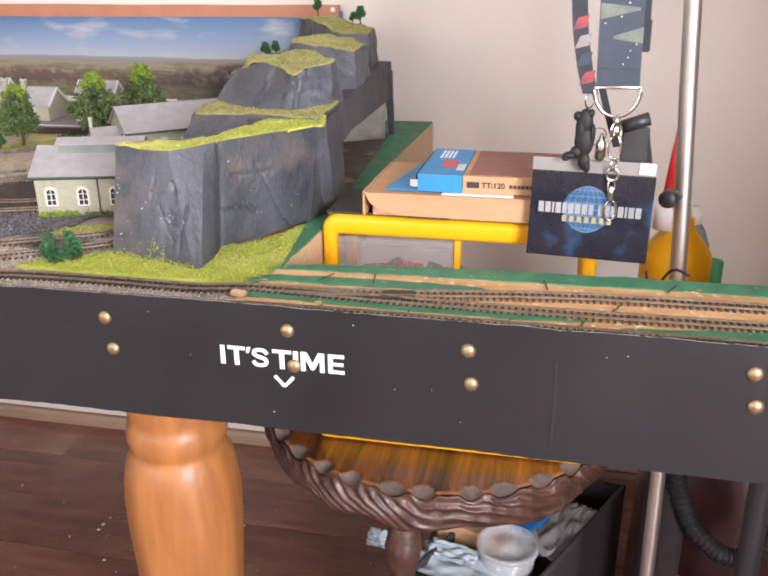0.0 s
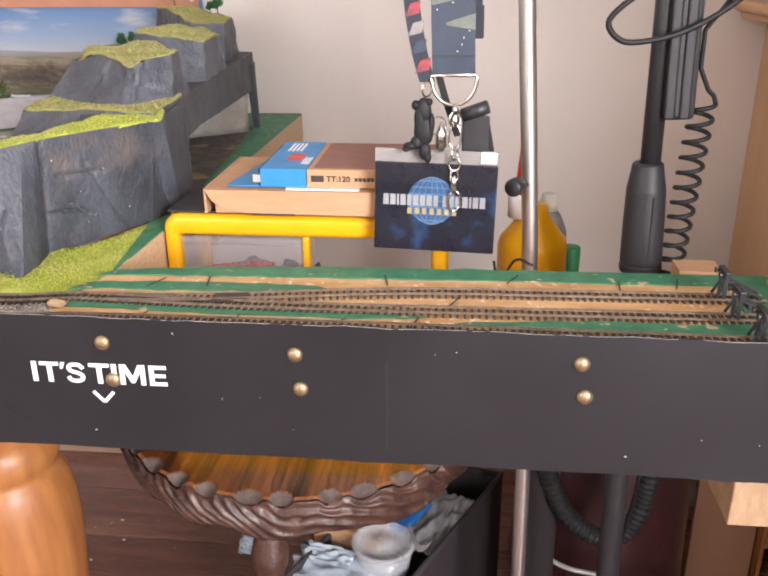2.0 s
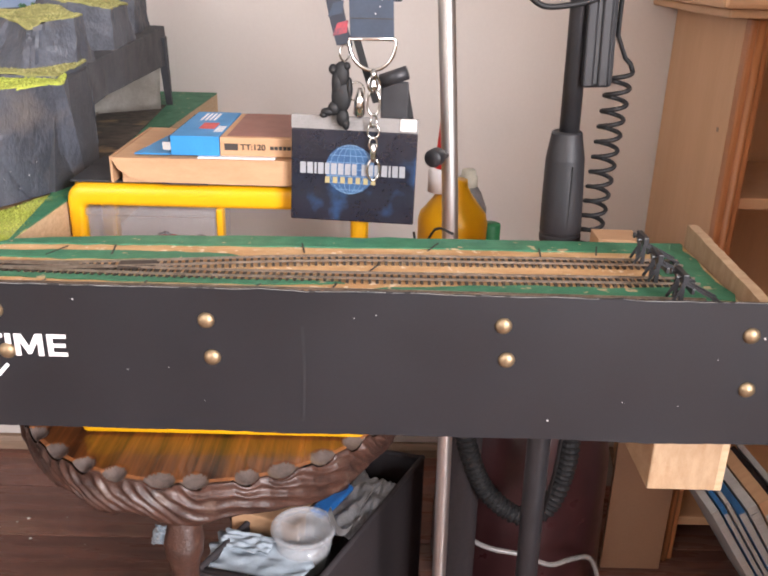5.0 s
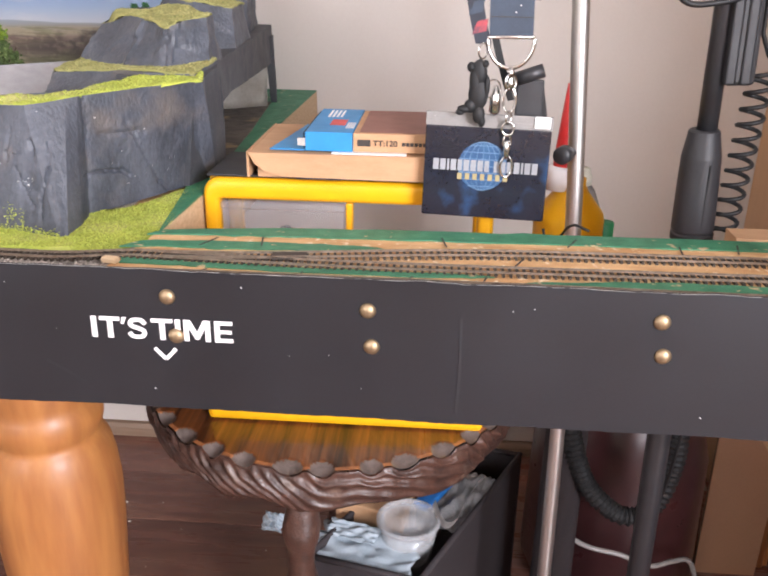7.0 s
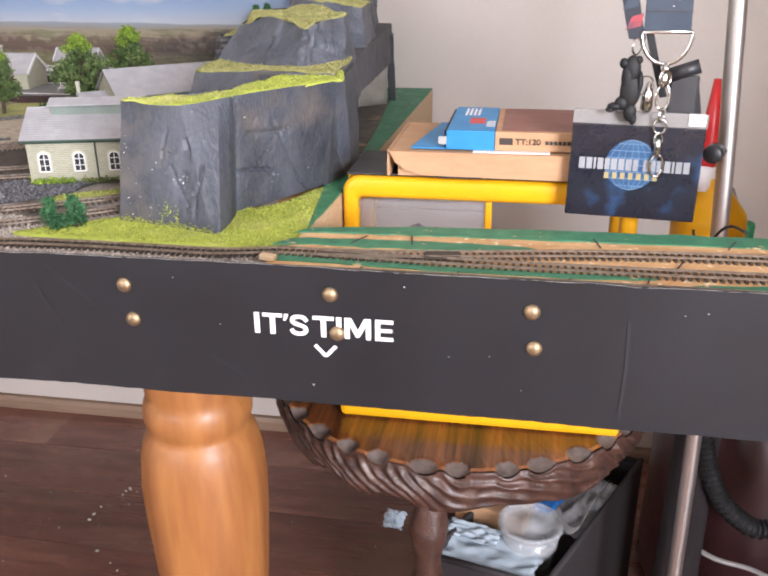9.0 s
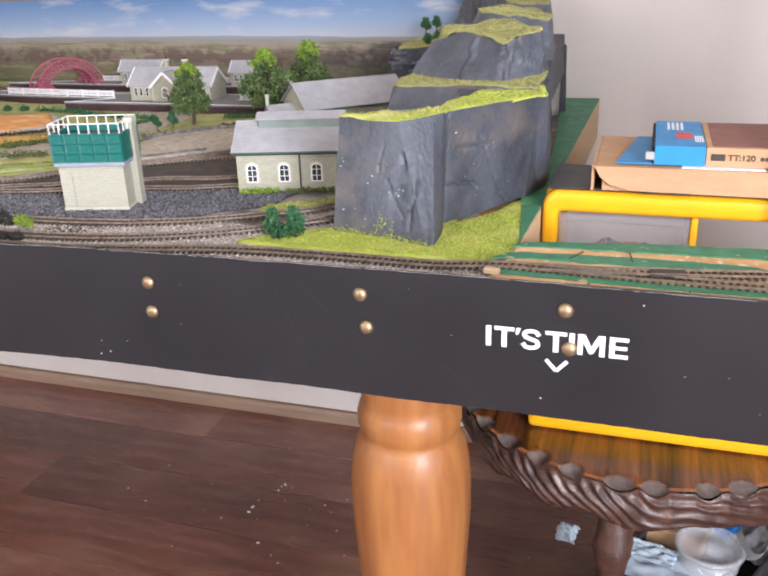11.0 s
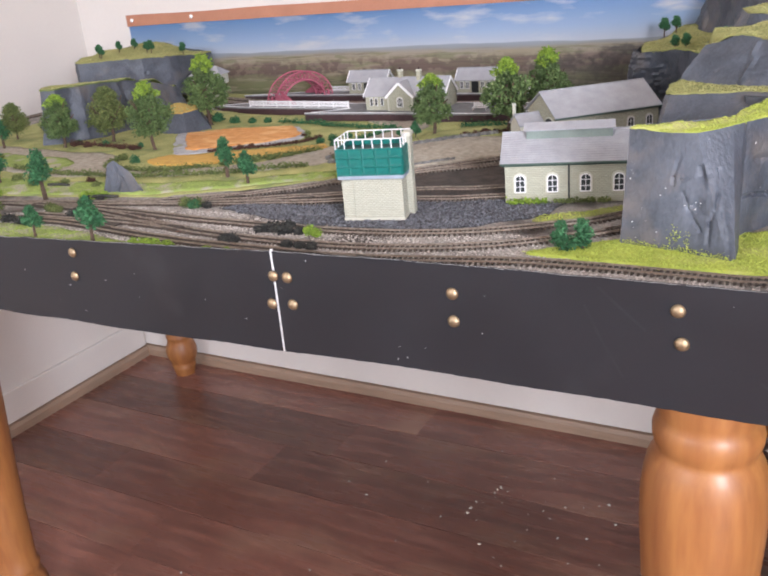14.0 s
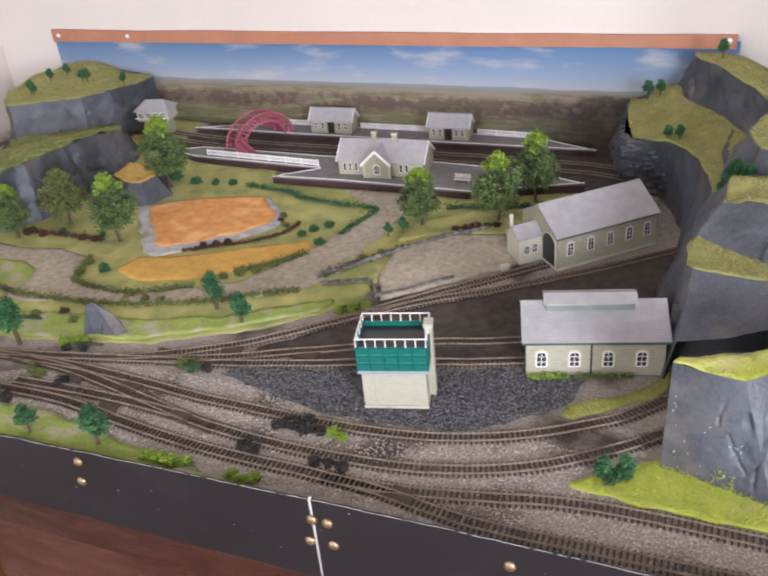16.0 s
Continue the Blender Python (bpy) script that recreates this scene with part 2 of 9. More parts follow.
M_carved = material("carved_hardwood", (0.088, 0.041, 0.028), (0.032, 0.016, 0.012), 0.42, scale=40, fine=300, bump=0.6, depth=0.003, coat=0.08,
                    spots=((0.15, 0.1, 0.075), 34, 0.6, 0.78))
M_dish = material("grey_carved_dish", (0.17, 0.135, 0.12), (0.085, 0.065, 0.056), 0.3, scale=60, fine=400, bump=0.4, coat=0.25)
M_worn = material("worn_table_edge", (0.42, 0.17, 0.06), (0.2, 0.08, 0.04), 0.4, scale=60, fine=300, bump=0.3, coat=0.1)
M_tabletop = material("streaked_table_top", (0.24, 0.082, 0.022), (0.022, 0.008, 0.006), 0.3, scale=16, fine=60, stretch=(5, 0.22, 1), turn=28, bump=0.2, depth=0.003, coat=0.3)
M_paper = material("pale_blue_paper", (0.42, 0.48, 0.53), (0.31, 0.37, 0.42), 0.7, scale=30, bump=0.1)
M_bluepl = material("blue_wrapper", (0.02, 0.16, 0.5), rough=0.4, bump=0.05)
M_foil = material("grey_wrapper", (0.27, 0.265, 0.265), (0.14, 0.14, 0.145), 0.35, metal=0.3, scale=50, bump=0.3)
M_dark = material("dark_fabric", (0.017, 0.014, 0.016), (0.03, 0.022, 0.024), 0.8, scale=150, bump=0.2)
M_maroonpl = material("maroon_casing", (0.05, 0.017, 0.018), (0.035, 0.013, 0.014), 0.3, bump=0.03)
M_lanyard = material("navy_lanyard", (0.03, 0.043, 0.068), (0.042, 0.06, 0.09), 0.6, scale=60, bump=0.15)
M_lanband = material("pale_band", (0.2, 0.225, 0.165), (0.1, 0.125, 0.13), 0.6, scale=60, bump=0.1)
M_stripe = material("red_strap", (0.5, 0.05, 0.06), (0.08, 0.05, 0.07), 0.6, scale=60, bump=0.1)
M_strapd = material("dark_strap", (0.03, 0.035, 0.05), rough=0.7, bump=0.1)
M_zip = material("clear_vinyl_edge", (0.3, 0.285, 0.275), (0.24, 0.23, 0.22), 0.25, bump=0.03)
M_pouch = material("black_print", (0.012, 0.013, 0.02), (0.017, 0.02, 0.032), 0.22, scale=20, bump=0.03, coat=0.3, spots=((0.03, 0.085, 0.2), 24, 0.56, 0.76))
M_globe = material("blue_globe_print", (0.045, 0.12, 0.24), (0.02, 0.06, 0.15), 0.3, scale=60, fine=200, bump=0, coat=0.3)
M_goldprint = material("gold_print", (0.42, 0.35, 0.17), rough=0.4, bump=0)
M_bookb = material("blue_cover", (0.03, 0.15, 0.36), rough=0.4, bump=0.02)
M_bookw = material("white_pages", (0.46, 0.45, 0.43), rough=0.7, stretch=(1, 1, 40), bump=0.1)
M_bookk = material("dark_cover", (0.03, 0.03, 0.035), rough=0.4, bump=0.02)


def glass_material(name, color, rough, alpha):
    m = material(name, color, rough=rough, bump=0)
    m.node_tree.nodes["Principled BSDF"].inputs["Alpha"].default_value = alpha
    return m


M_clear = glass_material("frosted_clear_plastic", (0.6, 0.6, 0.62), 0.3, 0.17)
M_tub = glass_material("clear_tub", (0.85, 0.87, 0.9), 0.1, 0.3)


def poster_material():
    """Printed landscape: sky with clouds, far blue hills, fields with hedges and dark bare trees."""
    m = bpy.data.materials.new("printed_landscape")
    m.use_nodes = True
    nt = m.node_tree
    n = nt.nodes
    bsdf = n["Principled BSDF"]
    bsdf.inputs["Roughness"].default_value = 0.45
    tc = n.new("ShaderNodeTexCoord")
    sep = n.new("ShaderNodeSeparateXYZ")
    link(nt, tc.outputs["Object"], sep.inputs[0])

    def noise_at(scale, stretch, detail=6.0):
        mp = n.new("ShaderNodeMapping")
        mp.inputs["Scale"].default_value = stretch
        link(nt, tc.outputs["Object"], mp.inputs[0])
        t = n.new("ShaderNodeTexNoise")
        t.inputs["Scale"].default_value, t.inputs["Detail"].default_value = scale, detail
        link(nt, mp.outputs[0], t.inputs["Vector"])
        return t.outputs[0]

    def ramp(src, stops, mode="LINEAR"):
        r = n.new("ShaderNodeValToRGB")
        r.color_ramp.interpolation = mode
        while len(r.color_ramp.elements) < len(stops):
            r.color_ramp.elements.new(0.5)
        for e, (p, c) in zip(r.color_ramp.elements, stops):
            e.position, e.color = p, (*c, 1)
        link(nt, src, r.inputs[0])
        return r.outputs[0]

    def blend(fac, a, b):
        x = n.new("ShaderNodeMix")
        x.data_type = "RGBA"
        link(nt, fac, x.inputs[0])
        link(nt, a, x.inputs[6])
        if isinstance(b, tuple):
            x.inputs[7].default_value = (*b, 1)
        else:
            link(nt, b, x.inputs[7])
        return x.outputs[2]

    def math_node(op, a, b, c=None):
        x = n.new("ShaderNodeMath")
        x.operation = op
        for i, v in enumerate((a, b, c)):
            if v is None:
                continue
            if isinstance(v, (int, float)):
                x.inputs[i].default_value = v
            else:
                link(nt, v, x.inputs[i])
        return x.outputs[0]

    # height above the poster's lower edge, warped a little by broad noise
    warp = math_node("MULTIPLY_ADD", noise_at(5, (1, 1, 0.2)), 0.016, -0.008)
    h = math_node("ADD", sep.outputs["Z"], warp)
    f = math_node("MULTIPLY", h, 1 / 0.215)
    land = ramp(f, [(0.0, (0.22, 0.21, 0.15)), (0.17, (0.3, 0.31, 0.15)), (0.29, (0.33, 0.31, 0.18)), (0.34, (0.33, 0.245, 0.195)),
                    (0.44, (0.37, 0.28, 0.225)), (0.47, (0.49, 0.42, 0.3)), (0.53, (0.5, 0.44, 0.35)), (0.57, (0.48, 0.47, 0.47))])
    patch = noise_at(7, (1, 1, 9), 3)
    land = blend(ramp(patch, [(0.5, (0, 0, 0)), (0.53, (0.75, 0.75, 0.75))]), land, (0.5, 0.43, 0.29))
    patch2 = noise_at(11, (1, 1, 11), 3)
    land = blend(ramp(patch2, [(0.54, (0, 0, 0)), (0.57, (0.6, 0.6, 0.6))]), land, (0.29, 0.3, 0.16))
    wood = math_node("MULTIPLY_ADD", noise_at(60, (1, 1, 1.1), 9), 0.5, math_node("MULTIPLY", noise_at(12, (1, 1, 2.6), 6), 0.5))
    band = ramp(f, [(0.27, (0, 0, 0)), (0.34, (1, 1, 1)), (0.43, (0.9, 0.9, 0.9)), (0.5, (0.05, 0.05, 0.05))])
    woods = ramp(wood, [(0.47, (0, 0, 0)), (0.52, (1, 1, 1))])
    land = blend(math_node("MULTIPLY", math_node("MULTIPLY", woods, band), 0.7), land, (0.185, 0.125, 0.105))
    lines = noise_at(14, (0.35, 1, 14), 4)
    land = blend(math_node("MULTIPLY", ramp(lines, [(0.56, (0, 0, 0)), (0.6, (1, 1, 1)), (0.64, (0, 0, 0))]), 0.55), land, (0.15, 0.12, 0.095))
    # dark leafless wood that rises towards the east end
    rise = math_node("MULTIPLY_ADD", sep.outputs["X"], 0.6, 0.05)
    edge = math_node("SUBTRACT", math_node("MULTIPLY_ADD", noise_at(26, (1, 1, 1), 9), 0.34, math_node("MINIMUM", rise, 0.36)), f)
    east = ramp(sep.outputs["X"], [(0.25, (0, 0, 0)), (0.45, (1, 1, 1))])
    thick = math_node("MULTIPLY", ramp(edge, [(0.0, (0, 0, 0)), (0.05, (1, 1, 1))]), ramp(wood, [(0.4, (0.55, 0.55, 0.55)), (0.52, (1, 1, 1))]))
    land = blend(math_node("MULTIPLY", math_node("MULTIPLY", thick, east), 0.75), land, (0.095, 0.083, 0.08))
    # sky
    g = math_node("MULTIPLY_ADD", sep.outputs["Z"], 1 / 0.085, -0.125 / 0.085)
    skyc = ramp(g, [(0.0, (0.66, 0.7, 0.78)), (0.3, (0.44, 0.57, 0.76)), (1.0, (0.13, 0.3, 0.62))])
    cl = noise_at(7, (1, 1, 4.5), 7)
    skyc = blend(ramp(cl, [(0.52, (0, 0, 0)), (0.66, (0.85, 0.85, 0.85))]), skyc, (0.78, 0.78, 0.8))
    hills = math_node("ADD", sep.outputs["Z"], math_node("MULTIPLY_ADD", noise_at(3.3, (1, 0, 0), 3), 0.02, -0.01))
    far = ramp(math_node("MULTIPLY", hills, 4.0), [(0.49, (0, 0, 0)), (0.497, (1, 1, 1))])
    blue_far = ramp(math_node("MULTIPLY", h, 4.0), [(0.45, (0.44, 0.42, 0.38)), (0.475, (0.42, 0.44, 0.46)), (0.5, (0.42, 0.47, 0.54))])
    near = ramp(math_node("MULTIPLY", h, 4.0), [(0.44, (0, 0, 0)), (0.47, (1, 1, 1))])
    land = blend(near, land, blue_far)
    final = blend(far, land, skyc)
    link(nt, final, bsdf.inputs["Base Color"])
    return m


M_poster = poster_material()

# ---- mesh helpers ----


def thing(name, label, category, group="", at=(0, 0, 0), turn=0.0, kind=""):
    ob = new(name)
    ob.empty_display_size = 0.02
    ob.location, ob.rotation_euler = at, (0, 0, radians(turn))
    return tagged(ob, label, category, group, kind)


def to_mesh(name, bm, mat, smooth=False):
    bmesh.ops.recalc_face_normals(bm, faces=bm.faces)
    me = bpy.data.meshes.new(name)
    if smooth:
        for f in bm.faces:
            f.smooth = True
    bm.to_mesh(me)
    bm.free()
    for m in (mat if isinstance(mat, (list, tuple)) else (mat,)):
        me.materials.append(m)
    return me


def part(name, bm, mat, parent, label="", smooth=False, at=None, kind=""):
    """Links a bmesh as one mesh object under a thing or part, in the parent's own axes."""
    ob = new(name, to_mesh(name, bm, mat, smooth))
    if parent is not None:
        ob.parent = parent
    if at is not None:
        ob.location = at
    return tagged(ob, label, "", "", kind)


def solid(name, bm, mat, label, category, group="", kind="", smooth=False, at=(0, 0, 0), turn=0.0):
    """A thing that is one mesh."""
    ob = new(name, to_mesh(name, bm, mat, smooth))
    ob.location, ob.rotation_euler = at, (0, 0, radians(turn))
    return tagged(ob, label, category, group, kind)


def box(x0, x1, y0, y1, z0, z1, bevel=0.0, bm=None, m=None):
    bm = bm or bmesh.new()
    r = bmesh.ops.create_cube(bm, size=1)
    vs = r["verts"]
    bmesh.ops.transform(bm, verts=vs, matrix=Matrix.Translation(((x0 + x1) / 2, (y0 + y1) / 2, (z0 + z1) / 2)) @ Matrix.Diagonal((x1 - x0, y1 - y0, z1 - z0, 1)))
    if bevel:
        es = list({e for v in vs for e in v.link_edges})
        r2 = bmesh.ops.bevel(bm, geom=es, offset=bevel, segments=2, affect="EDGES", profile=0.5)
        vs = list({v for f in r2["faces"] for v in f.verts} | {v for v in vs if v.is_valid})
    if m is not None:
        bmesh.ops.transform(bm, verts=[v for v in vs if v.is_valid], matrix=m)
    return bm


def lathe(profile, seg=32, bm=None, center=(0, 0), m=None):
    """Turns rows of (radius, z) about the upright axis."""
    bm = bm or bmesh.new()
    rings = []
    for r, z in profile:
        rings.append([bm.verts.new((center[0] + r * math.cos(2 * math.pi * i / seg), center[1] + r * math.sin(2 * math.pi * i / seg), z)) for i in range(seg)])
    for a, b in zip(rings, rings[1:]):
        for i in range(seg):
            j = (i + 1) % seg
            bm.faces.new((a[i], a[j], b[j], b[i]))
    bm.faces.new(rings[0][::-1])
    bm.faces.new(rings[-1])
    if m is not None:
        bmesh.ops.transform(bm, verts=[v for ring in rings for v in ring], matrix=m)
    return bm


def spline(pts, step):
    """Catmull-Rom through the points, at about even steps."""
    p = [Vector(q) for q in pts]
    p = [2 * p[0] - p[1]] + p + [2 * p[-1] - p[-2]]
    out = []
    for i in range(1, len(p) - 2):
        k = max(1, int((p[i + 1] - p[i]).length / step))
        for j in range(k):
            t = j / k
            a, b, c, d = p[i - 1:i + 3]
            out.append(0.5 * (2 * b + (c - a) * t + (2 * a - 5 * b + 4 * c - d) * t * t + (3 * b - a - 3 * c + d) * t ** 3))
    return out + [p[-2]]


def tube(pts, radius, seg=8, bm=None, closed=False):
    """A round tube along points; radius may be a number or one for each point."""
    bm = bm or bmesh.new()
    p = [Vector(q) for q in pts]
    rings, side = [], None
    for i, q in enumerate(p):
        if closed:
            d = p[(i + 1) % len(p)] - p[i - 1]
        else:
            d = p[min(i + 1, len(p) - 1)] - p[max(i - 1, 0)]
        d.normalize()
        if side is None:
            side = d.orthogonal().normalized()
        side = (side - d * side.dot(d)).normalized()
        up = d.cross(side)
        r = radius[i] if isinstance(radius, (list, tuple)) else radius
        rings.append([bm.verts.new(q + r * (side * math.cos(2 * math.pi * k / seg) + up * math.sin(2 * math.pi * k / seg))) for k in range(seg)])
    pairs = list(zip(rings, rings[1:])) + ([(rings[-1], rings[0])] if closed else [])
    for a, b in pairs:
        for k in range(seg):
            bm.faces.new((a[k], a[(k + 1) % seg], b[(k + 1) % seg], b[k]))
    if not closed:
        bm.faces.new(rings[0][::-1])
        bm.faces.new(rings[-1])
    return bm


def extrude_poly(pts, z0, z1, bm=None):
    """An upright prism over a plan outline."""
    bm = bm or bmesh.new()
    a = [bm.verts.new((x, y, z0)) for x, y in pts]
    b = [bm.verts.new((x, y, z1)) for x, y in pts]
    bm.faces.new(a[::-1])
    bm.faces.new(b)
    for i in range(len(pts)):
        j = (i + 1) % len(pts)
        bm.faces.new((a[i], a[j], b[j], b[i]))
    return bm


def wall_panel(outline, y0, y1, bm=None):
    """A prism over an outline drawn in x and z."""
    bm = bm or bmesh.new()
    a = [bm.verts.new((x, y0, z)) for x, z in outline]
    b = [bm.verts.new((x, y1, z)) for x, z in outline]
    bm.faces.new(a)
    bm.faces.new(b[::-1])
    for i in range(len(outline)):
        j = (i + 1) % len(outline)
        bm.faces.new((a[i], a[j], b[j], b[i]))
    return bm


def words(text, height, depth, mat, parent, at, name="lettering", bold=0.0, width=None, label="", turn=(90, 0, 0)):
    """Raised lettering in the built-in font, its lower left corner at a place, facing -y."""
    cu = bpy.data.curves.new(name, "FONT")
    cu.body, cu.size, cu.extrude, cu.offset = text, 1.0, 0.0, bold
    tmp = new(name, cu)
    me = bpy.data.meshes.new_from_object(tmp.evaluated_get(bpy.context.evaluated_depsgraph_get()))
    bpy.data.objects.remove(tmp)
    bpy.data.curves.remove(cu)
    bm = bmesh.new()
    bm.from_mesh(me)
    bpy.data.meshes.remove(me)
    xs = [v.co.x for v in bm.verts]
    ys = [v.co.y for v in bm.verts]
    s = height / (max(ys) - min(ys))
    sx = width / (max(xs) - min(xs)) if width else s
    bmesh.ops.translate(bm, verts=bm.verts, vec=(-min(xs), -min(ys), 0))
    bmesh.ops.scale(bm, verts=bm.verts, vec=(sx, s, 1))
    r = bmesh.ops.extrude_face_region(bm, geom=list(bm.faces))
    bmesh.ops.translate(bm, verts=[g for g in r["geom"] if isinstance(g, bmesh.types.BMVert)], vec=(0, 0, depth))
    bmesh.ops.transform(bm, verts=bm.verts, matrix=pose(0, 0, 0, *turn))
    return part(name, bm, mat, parent, label, at=at)

# ---- the room ----
X0, X1, Y0, Y1, ZC = -1.855, 2.4, -2.35, 1.006, 2.4


def setting(name, bm, mat, label, category="wall"):
    return solid(name, bm, mat, label, category, kind="structure")


floor = setting("floor", box(X0 - 0.1, X1 + 0.1, Y0 - 0.1, Y1 + 0.1, -0.06, -0.006), M_gap, "dark reddish-brown laminate plank floor with specks of debris", "floor")
setting("ceiling", box(X0 - 0.1, X1 + 0.1, Y0 - 0.1, Y1 + 0.1, ZC, ZC + 0.08), M_white, "plain white painted ceiling", "ceiling")
setting("wall_north", box(X0 - 0.1, X1 + 0.1, Y1, Y1 + 0.1, 0, ZC), M_wall, "off-white painted wall behind the model railway")
setting("wall_west", box(X0 - 0.1, X0, Y0, Y1, 0, ZC), M_wall, "off-white painted side wall")
bm = bmesh.new()
for x0, x1, z0, z1 in ((X0 - 0.1, -1.82, 0, ZC), (-0.78, 1.2, 0, ZC), (2.36, X1 + 0.1, 0, ZC), (-1.82, -0.78, 0, 0.85), (-1.82, -0.78, 2.15, ZC), (1.2, 2.36, 0, 0.85), (1.2, 2.36, 2.15, ZC)):
    box(x0, x1, Y0 - 0.1, Y0, z0, z1, bm=bm)
setting("wall_south", bm, M_wall, "off-white unseen wall with a window and an added fill opening")
# added partition, out of view: keeps window light off the back wall's right part
setting("wall_partition", box(0.98, X1, -0.62, -0.52, 0, ZC), M_tanbounce, "unseen tan partition added to block window light from the back wall")
# closing wall out of view; its tan is there for warm bounce
setting("wall_east", box(X1, X1 + 0.1, Y0, Y1, 0, ZC), M_tanbounce, "plain unseen wall, coloured tan to warm the bounced light")

# the west window is made up, to frame the fill lamp
for name, m, w in (("window_1", pose(-1.3, Y0 - 0.05, 1.5), 1.04), ("window_2", pose(1.78, Y0 - 0.05, 1.5), 1.16)):
    win = thing(name, "white framed unseen window round a daylight-coloured lamp", "window", kind="structure")
    win.matrix_basis = m
    fr = bmesh.new()
    for a, b, c, d in ((-w / 2, w / 2, -0.65, -0.6), (-w / 2, w / 2, 0.6, 0.65), (-w / 2, -w / 2 + 0.05, -0.6, 0.6), (w / 2 - 0.05, w / 2, -0.6, 0.6), (-0.025, 0.025, -0.6, 0.6)):
        box(a, b, -0.03, 0.03, c, d, bm=fr)
    part("window_frame", fr, M_white, win)

# floor boards run along the long wall
rng = random.Random(4)
PW = 0.148
FZ = 0.014  # top of the boards
rows = int((Y1 - Y0) / PW) + 1
plank_mesh = {}
for r in range(rows):
    y1 = Y1 - 0.002 - r * PW
    x = X0 - rng.uniform(0, 0.9)
    while x < X1:
        a, b = max(x, X0), min(x + 1.2, X1)
        x += 1.2
        if b - a < 0.03:
            continue
        key = round(b - a, 3)
        if key not in plank_mesh:
            plank_mesh[key] = to_mesh("plank", box(-key / 2, key / 2, -PW / 2 + 0.0006, PW / 2 - 0.0006, -0.016, 0, 0.0006), M_plank)
        ob = new("plank", plank_mesh[key])
        ob.parent = floor
        ob.location = ((a + b) / 2, y1 - PW / 2, FZ + rng.uniform(-0.0002, 0.0002))

for name, m, length in (("baseboard", pose(X0, Y1, FZ), X1 - X0), ("baseboard", pose(X0, Y0, FZ, 0, 0, 90), Y1 - Y0 - 0.022)):
    prof = [(0, 0), (-0.02, 0), (-0.02, 0.02), (-0.015, 0.029), (0, 0.032)]
    bm = bmesh.new()
    ends = []
    for x in (0.0, length):
        ends.append([bm.verts.new((x, y, z)) for y, z in prof])
    bm.faces.new(ends[0])
    bm.faces.new(ends[1][::-1])
    for i in range(len(prof)):
        j = (i + 1) % len(prof)
        bm.faces.new((ends[0][i], ends[0][j], ends[1][j], ends[1][i]))
    ob = setting(name, bm, M_skirt, "low brown wooden skirting strip along the wall", "skirting")
    ob.matrix_basis = m
    upper = part("moulding", box(0, length, -0.011, -0.0005, 0.033, 0.115, 0.002), M_wall, ob, "cream painted board above the strip")

# crumbs and plaster flakes that lie on the boards below the table
bm = bmesh.new()
for i in range(110):
    x, y = rng.gauss(-0.42, 0.33), rng.gauss(0.25, 0.22)
    if not (-1.7 < x < 0.3 and -0.3 < y < 0.9):
        continue
    if i % 3 == 0:
        x, y = rng.gauss(-0.58, 0.14), rng.gauss(0.7, 0.07)
    s = rng.choice((0.001, 0.0012, 0.0016, 0.0026)) * rng.uniform(0.7, 1.3)
    box(-s, s, -s * 0.7, s * 0.6, 0, s * 0.7, bm=bm, m=pose(x, y, FZ + 0.0003, 0, 0, rng.uniform(0, 180)))
solid("floor_crumbs", bm, M_plaster, "pale crumbs and plaster flakes scattered on the floor", "debris", kind="stuff")

# ---- the table ----
table = thing("dining_table", "varnished orange pine dining table with stout turned legs", "table")
part("tabletop", box(-1.72, -0.075, 0.012, 0.985, 0.715, 0.735, 0.004), M_leg, table)
part("apron", box(-1.66, -0.1, 0.04, 0.055, 0.702, 0.715, 0.002), M_leg, table)
LEG = [(0.022, 0.0), (0.026, 0.012), (0.03, 0.03), (0.034, 0.045), (0.03, 0.05), (0.036, 0.058), (0.042, 0.075), (0.043, 0.09), (0.039, 0.108), (0.033, 0.12),
       (0.035, 0.128), (0.037, 0.135), (0.033, 0.142), (0.034, 0.17), (0.037, 0.24), (0.042, 0.32), (0.0475, 0.4), (0.053, 0.48), (0.0562, 0.54), (0.0565, 0.57), (0.0545, 0.595),
       (0.051, 0.612), (0.0465, 0.621), (0.0435, 0.625), (0.0455, 0.630), (0.0475, 0.637), (0.0478, 0.645), (0.0455, 0.653), (0.043, 0.657), (0.044, 0.664), (0.0455, 0.675), (0.0455, 0.715)]
for x, y, k in ((-0.136, 0.061, 1.0), (-1.245, 0.061, 1.0), (-1.644, 0.93, 1.0)):
    part("leg", lathe([(r * k, z) for r, z in LEG], 48), M_leg, table, smooth=True, at=(x, y, 0))

# ---- layout baseboard and fiddle-yard board ----
base = thing("layout_baseboard", "timber-framed model railway baseboard with a green painted edge", "baseboard")
part("end_edge", box(-1.7545, -1.7505, 0.008, 0.985, 0.745, 0.778), M_foam, base, "white foam board end")
part("deck", box(-1.75, -0.062, 0.006, 0.985, 0.757, 0.772), M_ply, base)
part("side_rail", extrude_poly([(-0.072, 0.128), (-0.0545, 0.128), (-0.0505, 0.28), (-0.0365, 0.985), (-0.056, 0.985)], 0.707, 0.7765), M_timber, base, "bare softwood side rail")
bm = extrude_poly([(-0.07, 0.27), (-0.0548, 0.15), (-0.0508, 0.28), (-0.0369, 0.985), (-0.2, 0.985), (-0.085, 0.36)], 0.7767, 0.7785)
